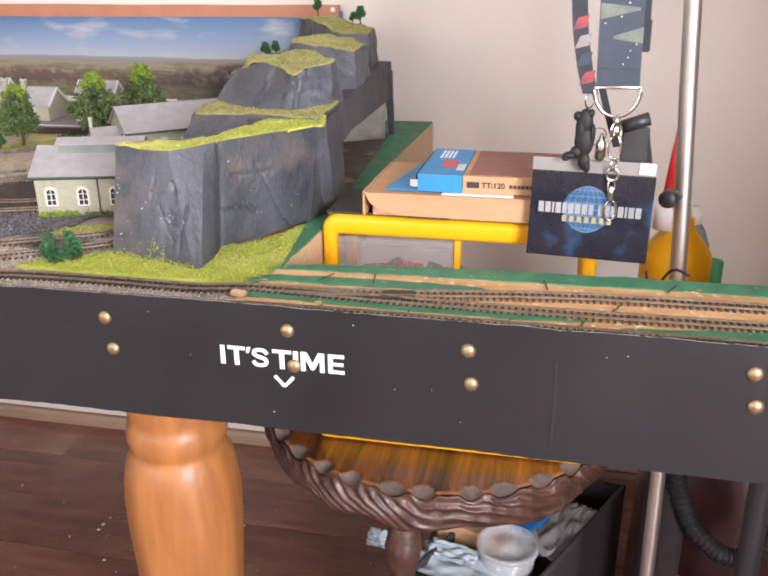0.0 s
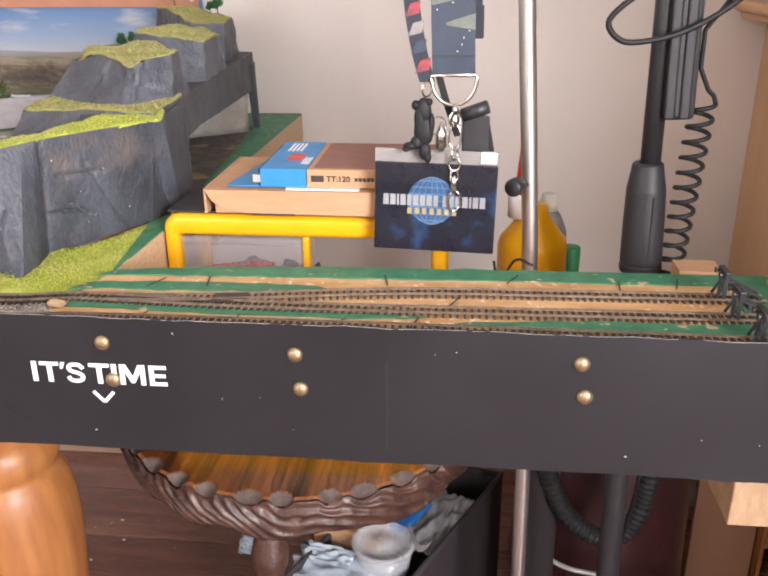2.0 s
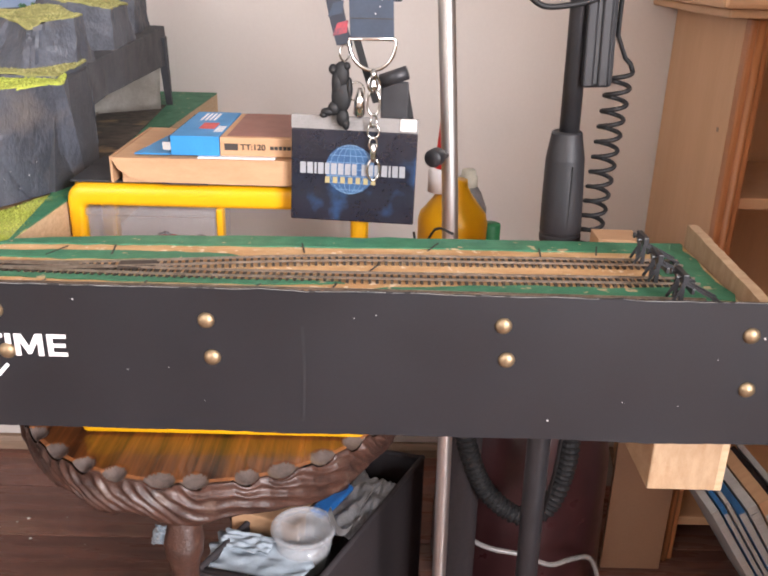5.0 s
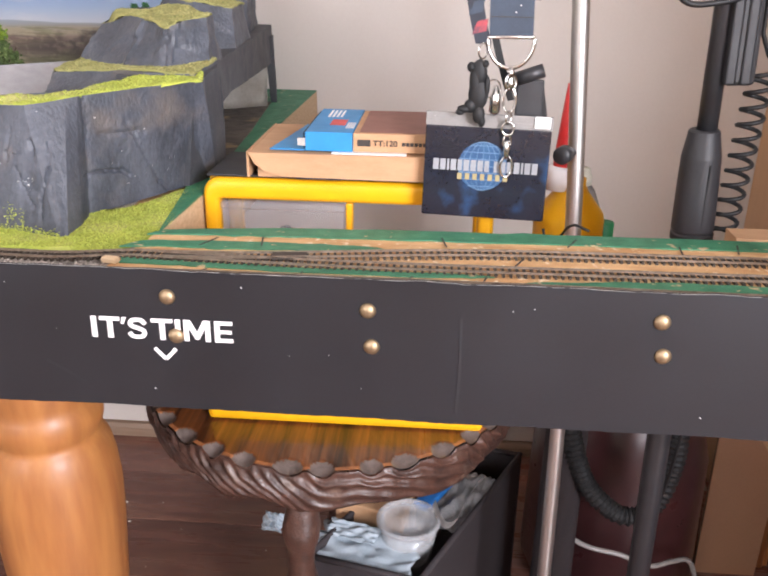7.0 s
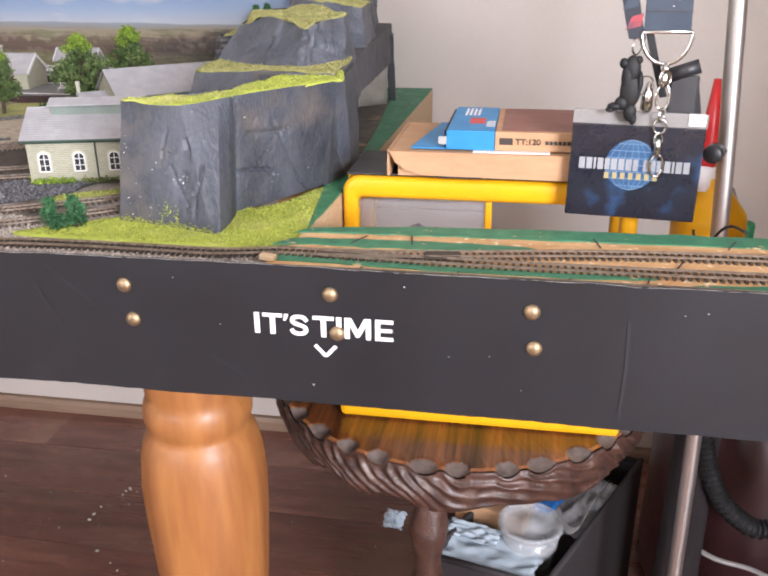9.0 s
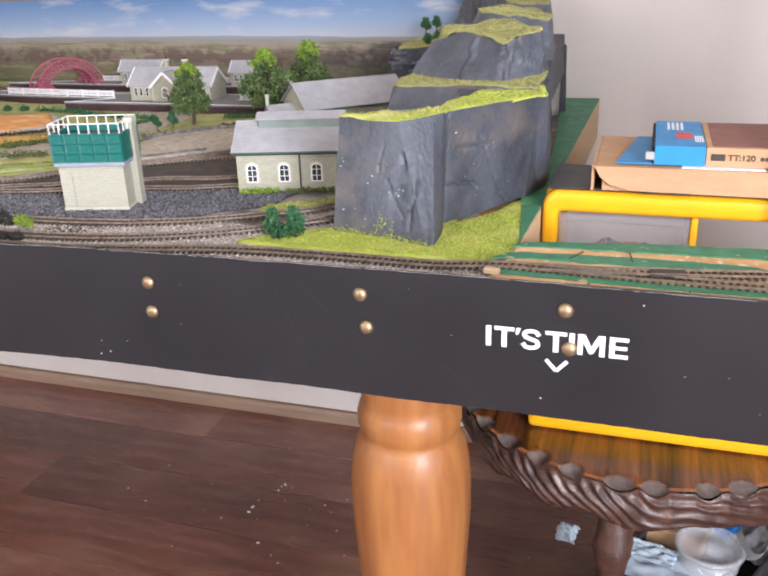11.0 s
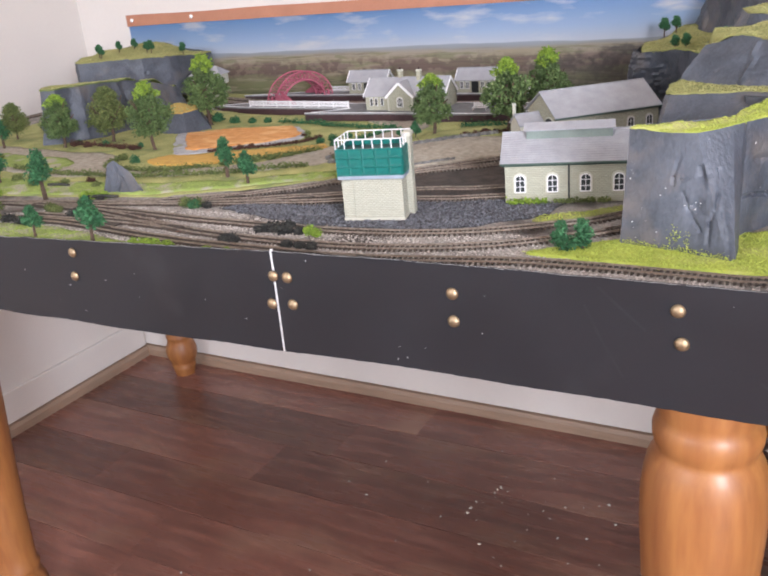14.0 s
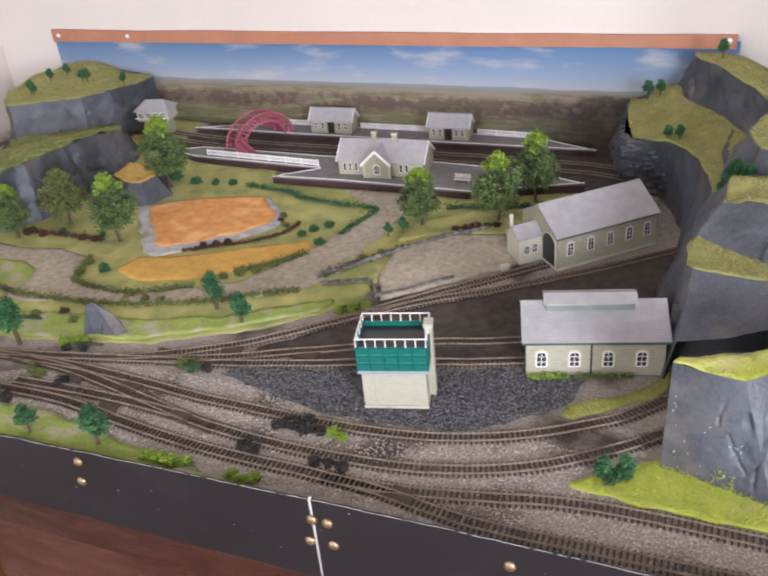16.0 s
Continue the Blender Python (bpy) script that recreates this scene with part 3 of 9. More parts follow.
part("painted_edge", bm, M_green, base, "dark green painted edge strip")

yard = thing("fiddle_yard_board", "narrow chipboard shelf with patchy green paint carrying the storage tracks", "board")
part("deck", extrude_poly([(-0.072, 0.006), (0.532, 0.006), (0.532, 0.178), (0.32, 0.174), (0.185, 0.172), (0.05, 0.165), (-0.05, 0.148)], 0.755, 0.781), M_ply, yard)
for pts in ([(-0.06, 0.135), (0.03, 0.139), (0.08, 0.141), (0.19, 0.144), (0.33, 0.147), (0.53, 0.15), (0.53, 0.177), (0.32, 0.173), (0.185, 0.171), (0.05, 0.164), (-0.049, 0.147)],
            [(-0.07, 0.1), (-0.02, 0.104), (0.03, 0.103), (0.12, 0.111), (0.15, 0.117), (0.125, 0.124), (0.04, 0.124), (-0.02, 0.121), (-0.06, 0.117)],
            [(0.24, 0.048), (0.3, 0.046), (0.37, 0.045), (0.45, 0.046), (0.53, 0.046), (0.53, 0.068), (0.4, 0.067), (0.33, 0.064), (0.28, 0.055)],
            [(-0.06, 0.064), (0.0, 0.06), (0.1, 0.057), (0.2, 0.058), (0.24, 0.063), (0.2, 0.068), (0.1, 0.066), (0.0, 0.07), (-0.06, 0.075)],
            [(0.495, 0.068), (0.53, 0.07), (0.53, 0.15), (0.505, 0.148), (0.49, 0.1)]):
    bm = extrude_poly(pts, 0.7812, 0.7822)
    bmesh.ops.triangulate(bm, faces=bm.faces)
    bmesh.ops.subdivide_edges(bm, edges=bm.edges, cuts=5, use_grid_fill=True)
    for v in bm.verts:
        w = noise.noise_vector(v.co * 60)
        v.co += Vector((w.x * 0.006, w.y * 0.004, 0))
    part("paint_patch", bm, M_green, yard, "patch of green paint")
bm = bmesh.new()
prof = []
for i in range(25):
    y = 0.006 + 0.168 * i / 24
    prof.append((y, 0.7925 + 0.0085 * i / 24 + 0.0014 * noise.noise((y * 90, 3, 0)) + 0.001 * noise.noise((y * 300, 1, 0))))
wall_panel([(0.006, 0.757)] + prof + [(0.174, 0.757)], 0.0, 0.0085, bm)
ob = part("end_board", bm, M_endgrain, yard, "rough plywood end stop")
ob.matrix_basis = pose(0.5335, 0, 0, 0, 0, 90) @ pose(0, -0.0085, 0)
part("cross_beam", box(0.479, 0.5325, 0.026, 0.3, 0.628, 0.684, 0.0015), M_endgrain, yard, "sawn softwood support beam")
part("cross_batten", box(0.534, 0.545, 0.04, 0.3, 0.618, 0.70, 0.001), M_timber, yard)
part("front_rail", box(0.1, 0.6, 0.012, 0.024, 0.70, 0.754, 0.001), M_timber, yard)
part("wood_offcut", box(-0.0065, 0.0065, -0.0035, 0.0035, 0, 0.0048, 0.001, m=pose(-0.0635, 0.0625, 0.7815, 0, 0, -12)), M_timber, yard, "pale splintered wood offcut")
# pencilled lines across the bare deck
rng = random.Random(8)
for x, y in ((0.0, 0.12), (0.045, 0.125), (0.01, 0.045), (0.09, 0.045), (0.17, 0.046), (0.26, 0.095), (0.2, 0.14), (0.31, 0.15), (0.4, 0.14), (0.45, 0.15), (0.23, 0.05)):
    bm = box(-0.0007, 0.0007, -0.012, 0.012, 0.7822, 0.7826)
    part("pencil_mark", bm, M_inkprint, yard).matrix_basis = pose(x, y, 0, 0, 0, rng.uniform(-35, 10))

# ---- black fascia ----
fascia = thing("fascia_panel", "long black card fascia pinned along the front of the layout", "panel", at=(0.003, 0, 0))


def fascia_sheet(x0, x1, top, bottom, name):
    bm = bmesh.new()
    n = int((x1 - x0) / 0.004)
    rows = []
    for i in range(n + 1):
        x = x0 + (x1 - x0) * i / n
        z1 = top(x) + 0.0012 * noise.noise((x * 30, 0, 1)) + 0.0006 * noise.noise((x * 130, 0, 2))
        z0 = bottom(x) + 0.0015 * noise.noise((x * 12, 0, 5)) + 0.0006 * noise.noise((x * 110, 0, 3))
        bow = 0.0012 * noise.noise((x * 9, 0, 7))
        rows.append([bm.verts.new((x, y + bow, z)) for y, z in ((-0.002, z0), (-0.002, (z0 + z1) / 2), (-0.002, z1), (-0.0013 + 0.0005 * noise.noise((x * 70, 4, 0)), z1), (0.0006, z1), (0.0006, z0))])
    for a, b in zip(rows, rows[1:]):
        for k in range(6):
            f = bm.faces.new((a[k], a[(k + 1) % 6], b[(k + 1) % 6], b[k]))
            f.material_index = 1 if k in (2, 5) and noise.noise((a[0].co.x * 35, k, 3)) + 0.8 * noise.noise((a[0].co.x * 160, k, 9)) > (-0.3 if k == 2 else 0.25) else 0
    bm.faces.new(rows[0]).material_index = 1
    bm.faces.new(rows[-1][::-1]).material_index = 1
    return part(name, bm, (M_black, M_foam), fascia)


def top_line(x):
    return float(np.interp(x, (-1.9, -1.2, -0.945, -0.74, -0.55, -0.4, -0.1, 0.6), (0.777, 0.778, 0.781, 0.789, 0.796, 0.8, 0.8025, 0.7995)))


def low_line(x):
    return float(np.interp(x, (-1.9, -1.0, -0.9, -0.73, -0.6, -0.42, -0.1, 0.6), (0.676, 0.677, 0.678, 0.681, 0.6845, 0.690, 0.6912, 0.688)))


fascia_sheet(-1.755, -0.5497, top_line, low_line, "sheet")
fascia_sheet(-0.5472, 0.62, top_line, low_line, "sheet")
bm = wall_panel([(-0.5474, 0.6855), (-0.5452, 0.6855), (-0.5473, 0.798), (-0.5496, 0.798)], -0.0012, 0.001)
part("seam_edge", bm, M_foam, fascia, "bare white edge at the joint of two sheets")
tack_profile = [(0.0001, -0.0035), (0.0022, -0.0033), (0.0042, -0.0024), (0.0056, -0.001), (0.006, 0.0), (0.0058, 0.0006)]
tack_mesh = to_mesh("tack", lathe(tack_profile, 20, m=pose(0, 0, 0, -90)), M_brass, True)
for x, z in ((-0.159, 0.78), (-0.155, 0.752), (0.0, 0.782), (0.0045, 0.7515), (0.144, 0.778), (0.147, 0.75), (0.348, 0.779), (0.352, 0.753), (-0.352, 0.773), (-0.352, 0.746),
             (-0.532, 0.77), (-0.529, 0.741), (-0.549, 0.77), (-0.555, 0.739), (-0.838, 0.77), (-0.843, 0.74), (0.519, 0.776), (0.5235, 0.734)):
    ob = new("tack", tack_mesh)
    ob.parent = fascia
    ob.location = (x, -0.0026, z)


def letter(outlines, x0):
    """One flat capital from outlines on a grid, 44 units tall."""
    u, bm = 0.105 / 252, bmesh.new()
    for o in outlines:
        wall_panel([((x0 + x) * u - 0.0585, 0.7478 + z * 0.0168 / 44) for x, z in o], -0.0003, 0.0, bm)
    part("lettering", bm, M_print, fascia, "bold white capital letter", at=(0, -0.0026, 0))


def bar(x0, x1, z0, z1):
    return [(x0, z0), (x1, z0), (x1, z1), (x0, z1)]


def ribbon(pts, w):
    """Quads along a path, w wide."""
    out = []
    q = [Vector((a, b)) for a, b in pts]
    nn = []
    for i in range(len(q)):
        d = (q[min(i + 1, len(q) - 1)] - q[max(i - 1, 0)]).normalized()
        nn.append(Vector((-d.y, d.x)) * w / 2)
    for i in range(len(q) - 1):
        out.append([tuple(q[i] - nn[i]), tuple(q[i + 1] - nn[i + 1]), tuple(q[i + 1] + nn[i + 1]), tuple(q[i] + nn[i])])
    return out


letter([bar(0, 9.5, 0, 44)], 0.5)
letter([bar(0, 36, 36, 44), bar(13.2, 22.8, 0, 36)], 16)
letter([[(2, 30), (7, 30), (12, 44), (4, 44)]], 52)
letter(ribbon([(v.x, v.y) for v in spline([(33, 31, 0), (27, 38.5, 0), (18, 40, 0), (9, 37.5, 0), (6.5, 31, 0), (11, 25.5, 0), (20, 22.5, 0), (29, 18, 0), (31, 11.5, 0), (27, 6, 0), (18, 4, 0), (9, 6, 0), (4, 13, 0)], 1.5)], 8.2), 64)
letter([bar(0, 38, 36, 44), bar(14.2, 23.8, 0, 36)], 108)
letter([bar(0, 9.5, 0, 44)], 150)
letter([bar(0, 9, 0, 44), bar(38, 47, 0, 44), [(9, 28), (20.5, 4), (23.5, 4), (23.5, 19), (12, 44), (9, 44)], [(23.5, 4), (26.5, 4), (38, 28), (38, 44), (35, 44), (23.5, 19)]], 165)
letter([bar(0, 9.2, 0, 44), bar(9.2, 32, 0, 8), bar(9.2, 30, 18, 25.5), bar(9.2, 32, 36, 44)], 219.5)
for s in (1, -1):
    part("chevron", box(0, 0.0118, -0.0003, 0, -0.0014, 0.0014, m=pose(-0.0045, -0.0026, 0.7322, 0, -s * 48 + (0 if s > 0 else 180), 0)), M_print, fascia)
# scuffs and specks on the black card
M_scuff = material("card_scuff", (0.0155, 0.0155, 0.0183), (0.013, 0.013, 0.0158), 0.6, bump=0.02)
for pts in ([(-0.222, 0.794, 0), (-0.203, 0.777, 0), (-0.183, 0.76, 0)], [(-0.233, 0.777, 0), (-0.219, 0.748, 0), (-0.2, 0.715, 0)], [(-0.096, 0.727, 0), (-0.082, 0.719, 0), (-0.067, 0.709, 0)], [(0.21, 0.775, 0), (0.211, 0.74, 0), (0.21, 0.7, 0)]):
    path = [(p.x, p.y) for p in spline(pts, 0.003)]
    bm = bmesh.new()
    for q in ribbon(path, 0.0024):
        wall_panel(q, -0.0002, 0.0, bm)
    bmesh.ops.remove_doubles(bm, verts=bm.verts, dist=0.0004)
    part("scuff", bm, M_scuff, fascia, at=(0, -0.0026, 0))
rngs = random.Random(19)
bm = bmesh.new()
for i in range(40):
    x = rngs.uniform(-1.2, 0.55)
    r = rngs.choice((0.0003, 0.0004, 0.0007))
    box(-r, r, -0.0004, 0, -r * 0.6, r * 0.6, 0.0, bm, pose(x, -0.0022, rngs.uniform(low_line(x) + 0.004, top_line(x) - 0.006), 0, rngs.uniform(0, 90), 0))
part("dust_specks", bm, M_foam, fascia, kind="stuff")
# badge on the left sheet: plain shapes in place of the maker's lettering
badge = part("badge", box(-1.13, -1.012, -0.0029, -0.0022, 0.69, 0.741, 0.0), M_print, fascia, "white outlined badge with plain bars")
part("badge_field", box(-1.128, -1.0155, -0.0033, -0.0027, 0.6935, 0.7375), M_black, badge)
for i in range(4):
    part("badge_bar", box(-1.094 + i * 0.019, -1.094 + i * 0.019 + 0.014, -0.0037, -0.0031, 0.7, 0.731), M_print, badge)
for r, mt, y in ((0.037, M_print, -0.0041), (0.033, M_black, -0.0046), (0.024, M_print, -0.0051)):
    part("badge_disc", lathe([(r, 0), (r, 0.0006)], 32, m=pose(-1.137, y + 0.0006, 0.713, 90)), mt, badge)
part("badge_dot", lathe([(0.0045, 0), (0.0045, 0.0006)], 16, m=pose(-1.0075, -0.0024, 0.7475, 90)), M_print, badge)

# ---- backdrop on the wall ----
poster = thing("landscape_poster", "printed landscape backdrop with blue sky and brown card strip on top", "poster", at=(-0.945, 1.0, 0.765))
bm = bmesh.new()
cols = 60
for i in range(cols + 1):
    x = -0.733 + 1.466 * i / cols
    y = -0.0015 * noise.noise((x * 4, 0, 0)) - 0.001
    for z in (0.0, 0.212):
        bm.verts.new((x, y, z))
bm.verts.ensure_lookup_table()
for i in range(cols):
    bm.faces.new([bm.verts[k] for k in (2 * i, 2 * i + 2, 2 * i + 3, 2 * i + 1)])
bmesh.ops.solidify(bm, geom=bm.faces, thickness=0.0006)
part("print", bm, M_poster, poster, "landscape print of fields, woods and sky")
bm = bmesh.new()
for i in range(cols + 1):
    x = -0.735 + 1.462 * i / cols
    z0, z1 = 0.2 + 0.002 * noise.noise((x * 3, 2, 0)), 0.226 + 0.002 * noise.noise((x * 5, 3, 0)) - 0.0025 * (x + 0.735)
    for y, z in ((-0.004, z0), (-0.004, z1), (0.003, z1), (0.003, z0)):
        bm.verts.new((x, y, z))
bm.verts.ensure_lookup_table()
for i in range(cols):
    for k in range(4):
        bm.faces.new([bm.verts[q] for q in (4 * i + k, 4 * i + (k + 1) % 4, 4 * i + 4 + (k + 1) % 4, 4 * i + 4 + k)])
M_strip = material("brown_card_strip", (0.44, 0.2, 0.12), (0.36, 0.16, 0.095), 0.6, scale=15, bump=0.05)
part("card_strip", bm, M_strip, poster, "reddish-brown card strip")
for x in (-0.715, -0.52, 0.715):
    part("wall_pin", lathe([(0.004, 0), (0.005, 0.002), (0.003, 0.005)], 12, m=pose(x, -0.004, 0.214, 90)), M_print, poster, "white push pin", smooth=True)

# ---- model scenery: ground ----
LINE_A = [(-1.35, 0.1), (-1.2, 0.12), (-1.082, 0.14), (-1.008, 0.152), (-0.939, 0.167), (-0.876, 0.187), (-0.818, 0.214), (-0.764, 0.246), (-0.712, 0.286), (-0.661, 0.33),
          (-0.633, 0.358), (-0.584, 0.405), (-0.528, 0.455), (-0.471, 0.505), (-0.43, 0.544), (-0.36, 0.61)]


def ramp01(v):
    v = min(max(v, 0.0), 1.0)
    return v * v * (3 - 2 * v)


def line_a(x):
    return float(np.interp(x, [p[0] for p in LINE_A], [p[1] for p in LINE_A]))


def ground_z(x, y):
    g = 0.7745 + 0.008 * ramp01((y - line_a(x) - 0.025) / 0.1)
    g += 0.014 * ramp01((-1.1 - x) / 0.3) * ramp01((y - 0.12) / 0.3)
    return g + 0.0012 * noise.noise((x * 18, y * 18, 0)) * ramp01((y - 0.1) / 0.1)


def rough_outline(poly, amount=0.006, step=0.012, seed=0):
    out = []
    for i, p in enumerate(poly):
        q = poly[(i + 1) % len(poly)]
        k = max(1, int(math.dist(p, q) / step))
        for j in range(k):
            t = j / k
            x, y = p[0] + (q[0] - p[0]) * t, p[1] + (q[1] - p[1]) * t
            w = noise.noise_vector((x * 45, y * 45, seed))
            out.append((x + w.x * amount, y + w.y * amount))
    return out


def inside(poly, xs, ys):
    res = np.zeros(xs.shape, bool)
    n = len(poly)
    for i in range(n):
        (ax, ay), (bx, by) = poly[i], poly[(i + 1) % n]
        cross = (ay > ys) != (by > ys)
        with np.errstate(divide="ignore", invalid="ignore"):
            hit = xs < (bx - ax) * (ys - ay) / (by - ay + 1e-12) + ax
        res ^= cross & hit
    return res


def patch_mesh(poly, zf, cell=0.006, lift=0.0, thick=0.003, rough=0.0006, seed=0):
    """A sheet of small cells over a plan outline that follows a height, its rim turned down."""
    xs0, ys0 = [p[0] for p in poly], [p[1] for p in poly]
    nx, ny = int((max(xs0) - min(xs0)) / cell) + 2, int((max(ys0) - min(ys0)) / cell) + 2
    gx = min(xs0) + cell * np.arange(nx)
    gy = min(ys0) + cell * np.arange(ny)
    cx, cy = np.meshgrid(gx + cell / 2, gy + cell / 2, indexing="ij")
    ok = inside(poly, cx, cy)
    bm = bmesh.new()
    grid = {}
    pa = np.array(poly)
    pb = np.roll(pa, -1, axis=0)
    d = pb - pa
    dd = (d * d).sum(1) + 1e-12

    def vert(i, j):
        if (i, j) not in grid:
            p = np.array((gx[i], gy[j]))
            full = 0 < i < nx - 1 and 0 < j < ny - 1 and ok[i - 1:i + 1, j - 1:j + 1].all()
            if not full:
                t = np.clip(((p - pa) * d).sum(1) / dd, 0, 1)
                near = pa + d * t[:, None]
                k = ((near - p) ** 2).sum(1).argmin()
                if np.hypot(*(near[k] - p)) < cell * 1.2:
                    p = near[k]
            x, y = float(p[0]), float(p[1])
            z = zf(x, y) + lift + rough * noise.noise((x * 160, y * 160, seed))
            grid[(i, j)] = bm.verts.new((x, y, z))
        return grid[(i, j)]

    for i in range(nx - 1):
        for j in range(ny - 1):
            if ok[i, j]:
                bm.faces.new((vert(i, j), vert(i + 1, j), vert(i + 1, j + 1), vert(i, j + 1)))
    rim = [e for e in bm.edges if e.is_boundary]
    r = bmesh.ops.extrude_edge_only(bm, edges=rim)
    for g in r["geom"]:
        if isinstance(g, bmesh.types.BMVert):
            g.co.z -= thick
    return bm


def scatter(poly, zf, count, maker, seed):
    """Calls maker(x, y, z, rng) at random places inside an outline."""
    rng = random.Random(seed)
    xs0, ys0 = [p[0] for p in poly], [p[1] for p in poly]
    r = np.random.RandomState(seed)
    xs, ys = r.uniform(min(xs0), max(xs0), count * 3), r.uniform(min(ys0), max(ys0), count * 3)
    ok = np.nonzero(inside(poly, xs, ys))[0][:count]
    for k in ok:
        x, y = float(xs[k]), float(ys[k])
        maker(x, y, zf(x, y), rng)


class Soup:
    """Loose triangles gathered into one mesh."""

    def __init__(self):
        self.v, self.f = [], []

    def blade(self, x, y, z, rng, h=0.0016, w=0.0008):
        a, lean = rng.uniform(0, 6.28), rng.uniform(0, 0.0018)
        c, s = math.cos(a) * w, math.sin(a) * w
        k = len(self.v)
        b = rng.uniform(0, 6.28)
        hh = h * rng.uniform(0.5, 1.2)
        self.v += [(x - c, y - s, z - 0.0005), (x + c, y + s, z - 0.0005), (x + lean * math.cos(b), y + lean * math.sin(b), z + hh)]
        self.f.append((k, k + 1, k + 2))

    def chip(self, x, y, z, rng, s=0.0016):
        k = len(self.v)
        s *= rng.uniform(0.5, 1.3)
        for i in range(4):
            a = i * 1.571 + rng.uniform(-0.5, 0.5)
            self.v.append((x + s * math.cos(a) * rng.uniform(0.7, 1.2), y + s * math.sin(a), z - s * 0.3))
        self.v.append((x + s * rng.uniform(-0.4, 0.4), y + s * rng.uniform(-0.4, 0.4), z + s * rng.uniform(0.5, 1.0)))
        self.f += [(k + i, k + (i + 1) % 4, k + 4) for i in range(4)]

    def flake(self, p, rng, s):
        k = len(self.v)
        u = Vector((rng.gauss(0, 1), rng.gauss(0, 1), rng.gauss(0, 1))).normalized()
        w = u.orthogonal().normalized()
        w = Matrix.Rotation(rng.uniform(0, 6.28), 3, u) @ w
        t = u.cross(w)
        s *= rng.uniform(0.6, 1.3)
        q = Vector(p)
        self.v += [tuple(q + w * s), tuple(q + t * s * 0.8 + u * s * 0.3), tuple(q - w * s), tuple(q - t * s * 0.8 + u * s * 0.3)]
        self.f.append((k, k + 1, k + 2, k + 3))

    def mesh(self, name, mat):
        me = bpy.data.meshes.new(name)
        me.from_pydata(self.v, [], self.f)
        me.materials.append(mat)
        return me


def stuff(name, soup, mat, label, category):
    return tagged(new(name, soup.mesh(name, mat)), label, category, kind="stuff")


def ground_patch(name, poly, mat, label, lift, cell=0.006, rough=0.0006, seed=0, edge=0.006, zf=ground_z):
    outline = rough_outline(poly, edge, 0.012, seed)
    bm = patch_mesh(outline, zf, cell, lift, 0.004, rough, seed)
    ob = solid(name, bm, mat, label, "ground", kind="structure", smooth=True)
    return outline


bm = patch_mesh([(-1.749, 0.004), (-0.062, 0.004), (-0.066, 0.128), (-0.11, 0.23), (-0.2, 0.985), (-1.749, 0.985)], ground_z, 0.009, 0.0, 0.01, 0.0008, 3)
solid("ground", bm, M_ballast, "grey-brown ballasted ground of the model railway", "ground", kind="structure", smooth=True)

MEADOW = [(-1.6, 0.12), (-1.3, 0.15), (-1.1, 0.175), (-1.0, 0.188), (-0.9, 0.212), (-0.83, 0.245), (-0.76, 0.285), (-0.70, 0.335), (-0.655, 0.38), (-0.655, 0.42), (-0.63, 0.52),
          (-0.56, 0.585), (-0.49, 0.61), (-0.46, 0.68), (-0.42, 0.76), (-0.5, 0.79), (-0.6, 0.72), (-0.98, 0.72), (-1.0, 0.78), (-1.28, 0.79), (-1.3, 0.98), (-1.6, 0.98)]
meadow = ground_patch("meadow", MEADOW, M_grass, "yellow-green flock meadow with worn patches", 0.0012, seed=1)
ROAD = [(-1.5, 0.38), (-1.262, 0.378), (-1.196, 0.396), (-1.13, 0.385), (-1.109, 0.325), (-1.007, 0.306), (-0.905, 0.343), (-0.85, 0.375), (-0.80, 0.46), (-0.775, 0.54), (-0.745, 0.63), (-0.80, 0.69), (-0.84, 0.716),
        (-0.70, 0.716), (-0.69, 0.66), (-0.70, 0.56), (-0.715, 0.43), (-0.74, 0.385), (-0.8, 0.345), (-0.874, 0.315), (-0.952, 0.283), (-1.055, 0.272), (-1.136, 0.25), (-1.25, 0.255), (-1.5, 0.26)]
ground_patch("gravel_lane", ROAD, M_road, "beige gravel lane winding between the fields", 0.0026, seed=2)
ISLAND = [(-1.275, 0.335), (-1.225, 0.34), (-1.19, 0.325), (-1.18, 0.285), (-1.25, 0.272), (-1.4, 0.275), (-1.4, 0.33)]
ground_patch("verge_island", ISLAND, M_verge, "small lime-green verge beside the lane", 0.0045, seed=12)
YARD = [(-0.652, 0.43), (-0.632, 0.388), (-0.587, 0.425), (-0.498, 0.505), (-0.474, 0.53), (-0.51, 0.6), (-0.605, 0.578), (-0.655, 0.51)]
ground_patch("loading_yard", YARD, M_road, "gravel loading yard behind a low stone wall", 0.0044, seed=4)
POND = [(-1.172, 0.566), (-1.12, 0.5), (-1.058, 0.425), (-1.026, 0.415), (-0.942, 0.483), (-0.882, 0.55), (-0.887, 0.592), (-0.957, 0.658), (-1.04, 0.64), (-1.126, 0.606)]
ground_patch("stone_rim", POND, M_rimstone, "pale grey stone rim round the dry pond", 0.0032, rough=0.0016, seed=5)
cx, cy = sum(p[0] for p in POND) / len(POND), sum(p[1] for p in POND) / len(POND)
ground_patch("pond_bed", [(cx + (x - cx) * 0.87, cy + 0.009 + (y - cy) * 0.85) for x, y in POND], M_sand, "orange sand bed of the dry pond", 0.0052, seed=6, rough=0.0012)
